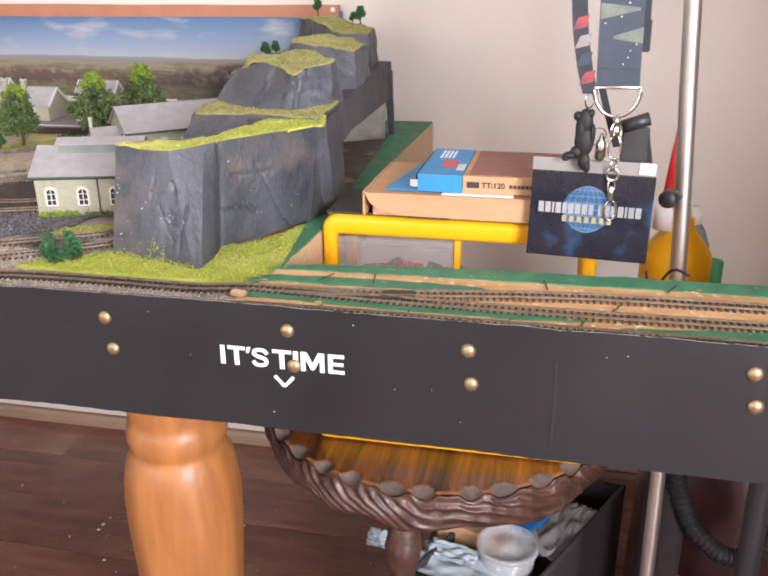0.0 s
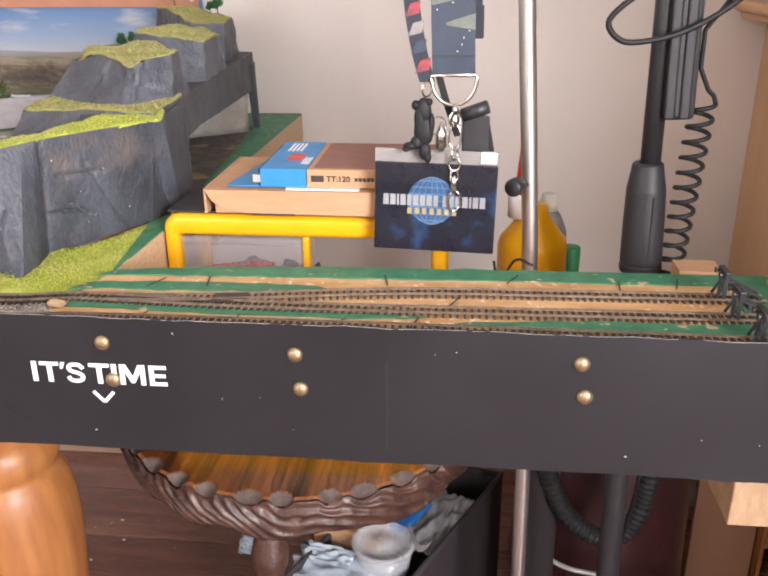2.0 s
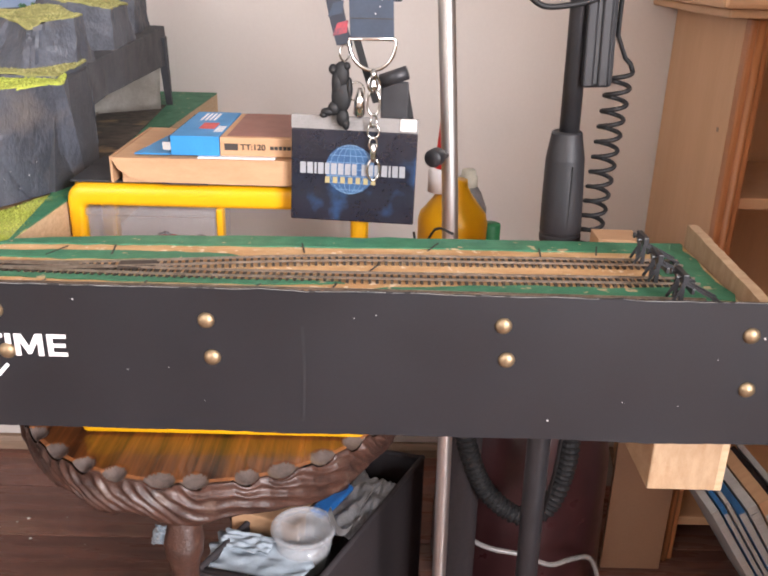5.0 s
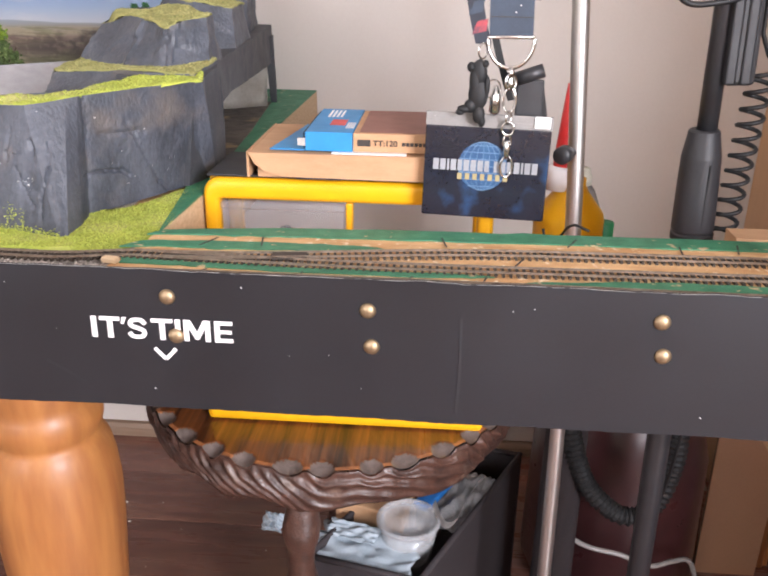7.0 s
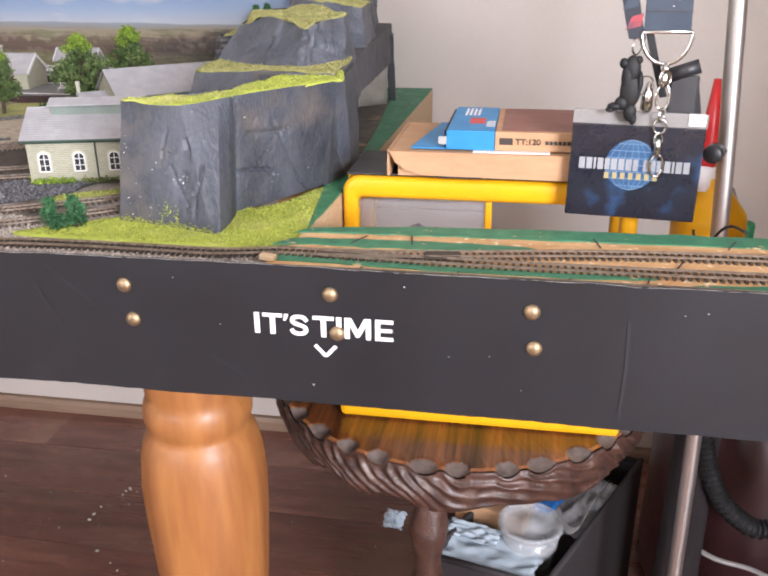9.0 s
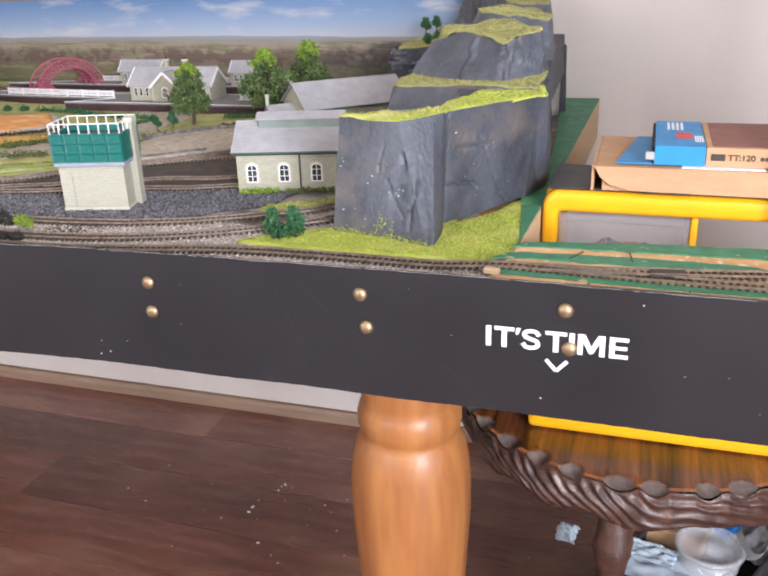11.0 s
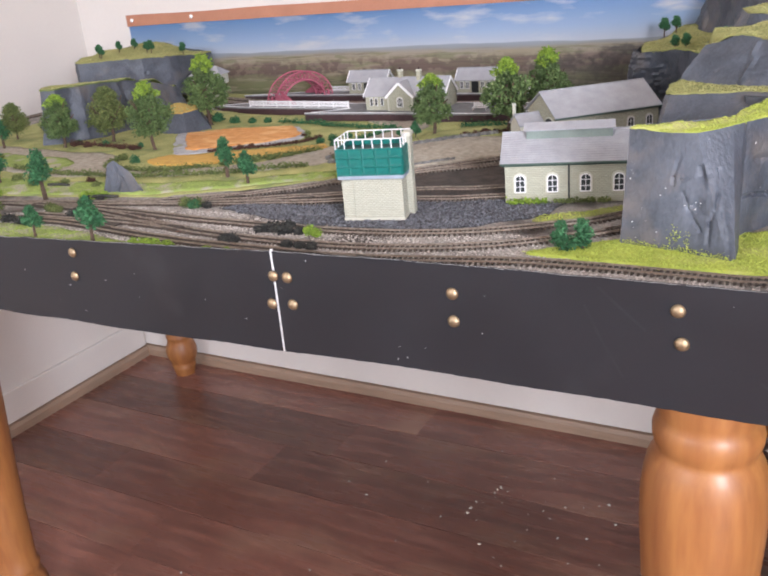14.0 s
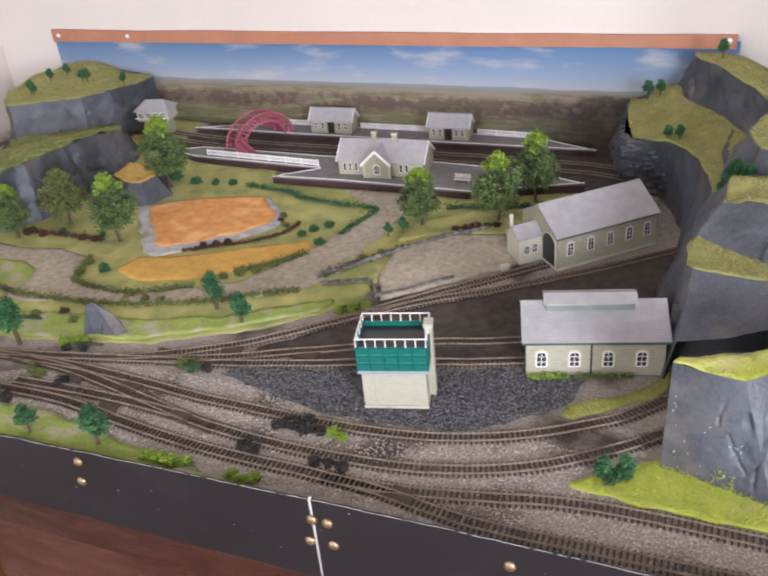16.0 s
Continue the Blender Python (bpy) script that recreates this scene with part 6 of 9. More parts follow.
for i in range(5):
    for j in range(3):
        w, h = (TW + 0.008) / 5, (z1 - z0) / 3
        bm = box(-w / 2 + 0.0007, w / 2 - 0.0007, -0.0009, 0, -h / 2 + 0.0007, h / 2 - 0.0007)
        if "f" not in pm:
            r = bmesh.ops.inset_region(bm, faces=[f for f in bm.faces if f.normal.y < -0.9], thickness=0.0016, depth=-0.0006)
            pm["f"] = to_mesh("tank_panel", bm, M_teal)
        ob = new("tank_panel", pm["f"])
        ob.parent = tank
        ob.location = (-0.004 + w * (i + 0.5), -0.0049, z0 + h * (j + 0.5))
for i in range(3):
    for j in range(3):
        w, h = (TD + 0.0088) / 3, (z1 - z0) / 3
        if "s" not in pm:
            pm["s"] = to_mesh("tank_panel", box(0, 0.0008, -w / 2 + 0.0007, w / 2 - 0.0007, -h / 2 + 0.0007, h / 2 - 0.0007), M_teal)
        ob = new("tank_panel", pm["s"])
        ob.parent = tank
        ob.location = (TW + 0.004, -0.0048 + w * (i + 0.5), z0 + h * (j + 0.5))
rail = part("railing", bmesh.new(), M_print, tower, "white railing round the tank")
corners = [(-0.003, -0.0038), (TW + 0.003, -0.0038), (TW + 0.003, TD + 0.003), (-0.003, TD + 0.003)]
rh = z1 + 0.0105
for i in range(4):
    (ax, ay), (bx, by) = corners[i], corners[(i + 1) % 4]
    part("handrail", tube([(ax, ay, rh), (bx, by, rh)], 0.0007, 6), M_print, rail)
    k = 7 if i % 2 == 0 else 4
    for j in range(k):
        s = j / k
        x, y = ax + (bx - ax) * s, ay + (by - ay) * s
        part("rail_post", tube([(x, y, z1 - 0.001), (x, y, rh)], 0.0007, 6), M_print, rail)
pier = part("chimney", box(TW - 0.001, TW + 0.0075, TD - 0.022, TD - 0.008, 0, z1 + 0.009, 0.0006), M_stonew, tower, "tall cream chimney pier")
part("chimney_cap", box(TW - 0.002, TW + 0.0085, TD - 0.023, TD - 0.007, z1 + 0.0065, z1 + 0.0115, 0.0008), M_cream, pier)

# station platforms
PZ = 0.7985


def platform(name, outline, label):
    t = thing(name, label, "platform", "station platforms")
    part("surface", extrude_poly(outline, PZ - 0.003, PZ), M_platform, t)
    cx, cy = sum(p[0] for p in outline) / len(outline), sum(p[1] for p in outline) / len(outline)
    part("side_wall", extrude_poly([(x, y + (0.0012 if y < cy else -0.0012)) for x, y in outline], 0.776, PZ - 0.003), M_maroon, t)
    for i, p in enumerate(outline):
        q = outline[(i + 1) % len(outline)]
        d = Vector((q[0] - p[0], q[1] - p[1]))
        if d.length < 0.03:
            continue
        bm = box(0, d.length, 0.0004, 0.0034, 0, 0.0006, m=pose(p[0], p[1], PZ, 0, 0, math.degrees(math.atan2(d.y, d.x))))
        part("edge_line", bm, M_print, t)
    return t


platform("station_platform", [(-1.27, 0.802), (-1.19, 0.782), (-0.905, 0.768), (-0.978, 0.716), (-0.84, 0.721), (-0.6, 0.715), (-0.424, 0.783), (-0.545, 0.823), (-0.69, 0.832), (-0.93, 0.826), (-1.2, 0.833)],
         "grey station platform with white edges and maroon walls")
platform("station_platform", [(-1.29, 0.935), (-1.0, 0.932), (-0.75, 0.93), (-0.43, 0.932), (-0.54, 0.978), (-0.7, 0.985), (-1.1, 0.987), (-1.2, 0.965)], "far grey station platform with white edges")


def picket(name, a, b, h=0.0125, z=PZ, n=0):
    t = thing(name, "white model picket fence along the platform", "fence", "white platform fences")
    d = Vector((b[0] - a[0], b[1] - a[1]))
    m = pose(a[0], a[1], z, 0, 0, math.degrees(math.atan2(d.y, d.x)))
    for zz in (0.0035, h - 0.0015):
        part("fence_rail", box(0, d.length, -0.0004, 0.0004, zz - 0.0009, zz + 0.0009, m=m), M_print, t)
    k = int(d.length / 0.033)
    for i in range(k + 1):
        x = d.length * i / k
        part("post", box(x - 0.0011, x + 0.0011, -0.0008, 0.0008, -0.0006, h + 0.0008, m=m), M_print, t)
    bm = bmesh.new()
    for i in range(int(d.length / 0.0032)):
        x = i * 0.0032
        box(x, x + 0.0015, -0.0003, 0.0005, 0.0014, h, bm=bm, m=m)
    part("picket_strip", bm, M_print, t, kind="stuff")
    return t


picket("picket_fence", (-1.165, 0.79), (-0.912, 0.775))
picket("picket_fence", (-0.915, 0.984), (-0.76, 0.984), 0.011)
picket("picket_fence", (-0.665, 0.982), (-0.555, 0.976), 0.011)
picket("picket_fence", (-1.08, 0.984), (-1.015, 0.985), 0.011)
bench = thing("platform_bench", "white slatted bench on the station platform", "bench", at=(-0.626, 0.752, PZ))
for i in range(3):
    part("slat", box(-0.014, 0.014, -0.003 + i * 0.0026, -0.001 + i * 0.0026, 0.004, 0.005), M_print, bench)
    part("slat", box(-0.014, 0.014, 0.005, 0.0056, 0.006 + i * 0.0026, 0.0078 + i * 0.0026), M_print, bench)
for x in (-0.013, 0.012):
    part("leg", box(x, x + 0.001, -0.003, 0.005, 0, 0.004), M_print, bench)
    part("arm", box(x, x + 0.001, 0.0045, 0.0056, 0.0, 0.0135), M_print, bench)

# station house
st = thing("station_house", "stone model station house with grey roofs and white bargeboards", "model building", "model railway buildings", (-0.856, 0.748, PZ), 4)
gabled(st, 0.158, 0.068, 0.027, 0.0535, M_brick, 0.003)
bargeboards(st, -0.0042, 0.068, 0.027, 0.0535, M_print)
bargeboards(st, 0.161, 0.068, 0.027, 0.0535, M_print)
wing = part("front_wing", bmesh.new(), M_brick, st, "gabled front wing")
wing.matrix_basis = pose(0.051, -0.012, 0) @ pose(0, 0, 0, 0, 0, 90) @ pose(0, -0.05, 0)
gabled(wing, 0.05, 0.05, 0.0265, 0.05, M_brick, 0.003)
bargeboards(wing, -0.0042, 0.05, 0.0265, 0.05, M_print)
part("quoin", box(0.0505, 0.0535, -0.0128, -0.0116, 0, 0.026), M_cream, st)
part("quoin", box(0.0985, 0.1015, -0.0128, -0.0116, 0, 0.026), M_cream, st)
model_window(st, pose(0.076, -0.0122, 0.007), 0.012, 0.018, True, (2, 1))
for x in (0.012, 0.022, 0.034, 0.118, 0.128):
    model_window(st, pose(x, -0.0002, 0.008), 0.0058, 0.0145, False, (0, 1))
for x, y in ((0.06, 0.036), (0.1, 0.03)):
    ch = part("chimney", box(x - 0.0042, x + 0.0042, y - 0.0034, y + 0.0034, 0.04, 0.069, 0.0004), M_brick, st)
    part("chimney_cap", box(x - 0.005, x + 0.005, y - 0.0042, y + 0.0042, 0.066, 0.0692, 0.0005), M_cream, ch)
    part("chimney_pot", lathe([(0.0014, 0.069), (0.0012, 0.0735)], 8, center=(x, y)), M_maroon, ch)
for at, ln, turn in (((-1.01, 0.945, PZ), 0.09, 2), ((-0.752, 0.942, PZ), 0.079, 1)):
    w = thing("platform_shelter", "small stone platform building with grey roof", "model building", "model railway buildings", at, turn)
    gabled(w, ln, 0.036, 0.0265, 0.0455, M_brick, 0.003)
    bargeboards(w, -0.0042, 0.036, 0.0265, 0.0455, M_print)
    bargeboards(w, ln + 0.003, 0.036, 0.0265, 0.0455, M_print)
    for s in (-1, 1):
        for k in (0.3, 0.17):
            model_window(w, pose(ln / 2 + s * ln * k * 1.2, -0.0002, 0.008), 0.0075, 0.014, False, (1, 1))
    # dark panel drawn for the shaded entrance
    part("doorway", box(ln / 2 - 0.0075, ln / 2 + 0.0075, -0.0006, 0.001, 0, 0.0225), M_darkinside, w)

# crimson footbridge
fb = thing("footbridge", "crimson arched lattice model footbridge over the station tracks", "bridge", at=(-1.098, 0.885, PZ), turn=-22)


def arch_at(a, r):
    """A place on the bridge's arch by angle, r from its lower chord (0) to its upper one (1)."""
    return -(0.052 + 0.022 * r) * math.cos(a), 0.001 + (0.039 + 0.018 * r) * math.sin(a)


for x in (-0.016, 0.016):
    girder = part("girder", bmesh.new(), M_pink, fb)
    for r in (0.0, 1.0):
        part("chord", tube([(x, *arch_at(math.pi * i / 30, r)) for i in range(31)], 0.0016, 6), M_pink, girder)
    bm = bmesh.new()
    for i in range(20):
        a0, a1 = math.pi * i / 20, math.pi * (i + 1) / 20
        tube([(x, *arch_at(a0, 0)), (x, *arch_at(a1, 1))], 0.00075, 4, bm)
        tube([(x, *arch_at(a0, 1)), (x, *arch_at(a1, 0))], 0.00075, 4, bm)
    part("lattice", bm, M_pink, girder, kind="stuff")
for i in range(1, 18):
    y, z = arch_at(math.pi * i / 18, 0.12)
    part("step", box(-0.016, 0.016, y - 0.0032, y + 0.0032, z - 0.0005, z + 0.0005), M_pink, fb)
for s, y in ((1, -0.066), (-1, 0.066)):
    for k in (-0.008, 0.008):
        bm = wall_panel([(0, 0.004), (s * 0.05, 0), (s * 0.05, 0.004), (0, 0.026)], y + k - 0.0005, y + k + 0.0005)
        bmesh.ops.transform(bm, verts=bm.verts, matrix=pose(s * 0.016, 0, 0))
        part("stair_side", bm, M_pink, fb)
    for i in range(8):
        x = s * (0.019 + i * 0.006)
        part("step", box(x - 0.003, x + 0.003, y - 0.008, y + 0.008, 0.0185 - i * 0.0025, 0.0195 - i * 0.0025), M_pink, fb)
for x in (-0.016, 0.016):
    for y in (-0.063, 0.063):
        part("pillar", box(x - 0.002, x + 0.002, y - 0.002, y + 0.002, 0, 0.012), M_pink, fb)

# signal box
sb = thing("signal_box", "small white-windowed model signal box below the cliff", "model building", "model railway buildings", (-1.385, 0.862, 0.792), 12)
sb.scale = (1.35, 1.35, 1.35)
part("base_wall", box(0.012, 0.05, 0.004, 0.03, 0, 0.03), M_brick, sb)
part("cabin", box(0.004, 0.056, 0, 0.034, 0.03, 0.047), M_cream, sb)
for i in range(4):
    model_window(sb, pose(0.011 + i * 0.0126, -0.0002, 0.0335), 0.0105, 0.0105, False, (2, 1))
part("balcony_rail", tube([(0.002, -0.004, 0.036), (0.058, -0.004, 0.036)], 0.0008, 6), M_print, sb)
bm = bmesh.new()
vs = [bm.verts.new(p) for p in ((0, -0.004, 0.0465), (0.06, -0.004, 0.0465), (0.06, 0.038, 0.0465), (0, 0.038, 0.0465), (0.015, 0.017, 0.06), (0.045, 0.017, 0.06))]
for f in ((0, 1, 5, 4), (1, 2, 5), (2, 3, 4, 5), (3, 0, 4), (3, 2, 1, 0)):
    bm.faces.new([vs[k] for k in f])
part("roof", bm, M_slate, sb)


# ---- model trees, bushes, hedges ----
def crown_mesh(name, mat, blobs, count, size, seed):
    """Many small flakes of foam clustered about branch ends."""
    rng = random.Random(seed)
    s = Soup()
    tot = sum(b[3] ** 2 for b in blobs)
    for x, y, z, r in blobs:
        for _ in range(int(count * r * r / tot)):
            d = Vector((rng.gauss(0, 1), rng.gauss(0, 1), rng.gauss(0, 1))).normalized() * r * rng.uniform(0.3, 1.22)
            s.flake((x + d.x, y + d.y, z + d.z * 0.85), rng, size)
    return s.mesh(name, mat)


def branchy(h, spread, seed, base=0.0035):
    """Trunk and limbs; also gives the ends of the limbs."""
    rng = random.Random(seed)
    bm = bmesh.new()
    tube(spline([(0, 0, -0.002), (0.002, 0.001, h * 0.2), (-0.001, 0.001, h * 0.42), (0.001, 0, h * 0.75)], 0.006), base * 0.8, 7, bm)
    for k in range(5):
        a = k * 1.257
        tube([(0, 0, 0.003), (base * 2.2 * math.cos(a), base * 2.2 * math.sin(a), -0.0015)], [base * 0.6, base * 0.2], 5, bm)
    ends = []
    for i in range(9):
        a = i * 2.4 + rng.uniform(-0.3, 0.3)
        z0 = h * rng.uniform(0.22, 0.5)
        r = spread * rng.uniform(0.6, 1.0)
        z1 = h * rng.uniform(0.48, 0.86)
        p = [(0, 0, z0), (r * 0.45 * math.cos(a), r * 0.45 * math.sin(a), z0 + (z1 - z0) * 0.4), (r * math.cos(a), r * math.sin(a), z1)]
        tube(spline(p, 0.008), base * 0.3, 5, bm)
        ends.append(p[-1])
    return bm, ends


def big_tree(name, label, h, spread, seed, tip, body, at):
    t = thing(name, label, "model tree", "model trees", at)
    bm, ends = branchy(h, spread, seed)
    part("trunk", bm, M_bark, t, "twisted brown wire trunk")
    rng = random.Random(seed + 5)
    low, top = [], []
    for i in range(60):
        v = (i + 0.5) / 60
        wide = spread * (0.62 + 0.6 * math.sin(math.pi * min(1.0, v * 1.2))) * (1 - 0.5 * v ** 3)
        a, d = i * 2.4, wide * math.sqrt(rng.uniform(0.12, 1.0)) * 0.95
        low.append((d * math.cos(a), d * math.sin(a), h * (0.26 + 0.6 * v) + rng.uniform(-0.004, 0.004), spread * rng.uniform(0.2, 0.34)))
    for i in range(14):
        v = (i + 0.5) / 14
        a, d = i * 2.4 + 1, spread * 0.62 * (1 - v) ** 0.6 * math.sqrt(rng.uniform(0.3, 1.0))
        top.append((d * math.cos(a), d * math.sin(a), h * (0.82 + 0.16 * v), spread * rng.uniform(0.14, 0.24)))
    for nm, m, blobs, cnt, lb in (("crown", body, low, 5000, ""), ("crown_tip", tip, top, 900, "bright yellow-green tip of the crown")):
        ob = new(nm, crown_mesh(nm, m, blobs, cnt, 0.0021, seed))
        ob.parent = t
        tagged(ob, lb)
    return t


TIPPED = "model tree with green foliage and bright yellow-green top"
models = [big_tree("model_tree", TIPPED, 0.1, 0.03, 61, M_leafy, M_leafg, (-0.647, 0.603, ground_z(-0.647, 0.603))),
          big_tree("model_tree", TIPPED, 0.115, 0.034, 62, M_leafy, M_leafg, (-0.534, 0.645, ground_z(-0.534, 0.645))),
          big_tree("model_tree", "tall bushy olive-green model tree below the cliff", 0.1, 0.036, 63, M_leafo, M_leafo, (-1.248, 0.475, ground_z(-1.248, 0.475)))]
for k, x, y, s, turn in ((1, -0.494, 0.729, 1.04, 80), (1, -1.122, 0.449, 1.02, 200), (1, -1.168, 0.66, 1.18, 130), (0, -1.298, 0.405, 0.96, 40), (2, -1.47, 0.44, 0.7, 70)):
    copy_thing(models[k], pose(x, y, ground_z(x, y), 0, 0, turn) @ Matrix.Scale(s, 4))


def round_tree(h, r, seed, label, trunk=0.35, mat=None, lumps=7, size=0.0016):
    t = thing("model_tree", label, "model tree", "model trees")
    part("trunk", tube([(0, 0, -0.002), (0.0006, 0, h * trunk), (0, 0.0004, h * 0.8)], [0.0022 * h / 0.045, 0.0017 * h / 0.045, 0.0008], 6), M_bark, t)
    rng = random.Random(seed)
    blobs = []
    for i in range(lumps):
        f = i / max(1, lumps - 1)
        rad = r * (0.62 - (0.25 if h > 0.03 else 0.06) * f)
        a = i * 2.4
        blobs.append((r * 0.42 * (1 - f) * math.cos(a), r * 0.42 * (1 - f) * math.sin(a), h * (trunk + 0.1 + (0.88 - trunk - 0.1) * f), rad))
    ob = new("crown", crown_mesh("crown", mat or M_leafd, blobs, 1100, size, seed))
    ob.parent = t
    return t


dark = round_tree(0.052, 0.0135, 71, "small dark green foam tree on a brown stem")
lol = round_tree(0.036, 0.0115, 72, "small round green foam tree on a thin stem", 0.4, None, 5)
dark.matrix_basis = pose(-0.844, 0.304, ground_z(-0.844, 0.304)) @ Matrix.Scale(1.22, 4)
lol.matrix_basis = pose(-0.793, 0.285, ground_z(-0.793, 0.285)) @ Matrix.Scale(1.4, 4)
for k, x, y, s, turn in ((1, -0.825, 0.022, 1.15, 30), (1, -0.918, 0.016, 0.85, 100), (0, -1.034, 0.014, 1.4, 50), (0, -1.075, 0.165, 1.25, 210), (0, -1.085, 0.02, 1.5, 80), (1, -1.16, 0.03, 1.3, 130), (0, -1.22, 0.2, 1.1, 20),
                         (1, -0.668, 0.575, 0.62, 10), (1, -0.688, 0.562, 0.5, 44), (0, -1.42, 0.37, 0.95, 33), (0, -1.2, 0.055, 1.6, 33), (0, -1.28, 0.12, 1.7, 70)):
    copy_thing((dark, lol)[k], pose(x, y, ground_z(x, y), 0, 0, turn) @ Matrix.Scale(s, 4))
mini = round_tree(0.023, 0.0085, 73, "tiny dark green tree on the hilltop", 0.4, None, 4, 0.0013)
mini.matrix_basis = pose(-1.572, 0.784, 0.913) @ Matrix.Scale(1.15, 4)
for x, y, z, s in ((-1.562, 0.78, 0.912, 0.9), (-1.593, 0.867, 0.914, 0.95), (-1.579, 0.904, 0.915, 0.95), (-1.513, 0.89, 0.909, 1.0), (-1.522, 0.885, 0.909, 0.9), (-1.427, 0.904, 0.9, 1.0), (-0.236, 0.917, 0.974, 1.0), (-0.145, 0.862, 0.962, 1.05),
                   (-0.16, 0.87, 0.962, 0.7), (-0.349, 0.943, 0.895, 1.05), (-0.329, 0.943, 0.9, 0.95), (-0.298, 0.76, 0.889, 0.85), (-0.281, 0.757, 0.89, 0.9), (-0.2, 0.575, 0.902, 1.3), (-0.185, 0.56, 0.905, 1.2), (-0.21, 0.55, 0.896, 1.0)):
    copy_thing(mini, pose(x, y, z, 0, 0, x * 900) @ Matrix.Scale(s, 4))


def bush(name, label, r, seed, mat, flat=0.75):
    ob = new(name, crown_mesh(name, mat, [(0, 0, r * 0.45 * flat, r * 0.75), (r * 0.4, 0.1 * r, r * 0.3 * flat, r * 0.5), (-r * 0.35, r * 0.2, r * 0.35 * flat, r * 0.55)], 500, 0.0016, seed))
    return tagged(ob, label, "bush", "model bushes")


bushes = [bush("bush", "clump of deep green foam bush", 0.011, 81, M_leafd), bush("bush", "clump of bright lime foam bush", 0.011, 82, M_leafy), bush("bush", "clump of dark burnt scrub", 0.011, 83, M_leafk, 0.35),
          bush("bush", "clump of olive undergrowth", 0.011, 84, M_leafo)]
M_leafb = material("brown_foliage", (0.085, 0.036, 0.02), (0.05, 0.022, 0.014), 0.9, scale=60, island=0.4, bump=0)
bushes.append(bush("bush", "clump of reddish-brown heather", 0.011, 85, M_leafb, 0.5))
first = {0: (-1.081, 0.357), 1: (-0.74, 0.02), 2: (-0.608, 0.109), 3: (-0.817, 0.179), 4: (-0.561, 0.614)}
for k, (x, y) in first.items():
    bushes[k].location = (x, y, ground_z(x, y) + 0.002)
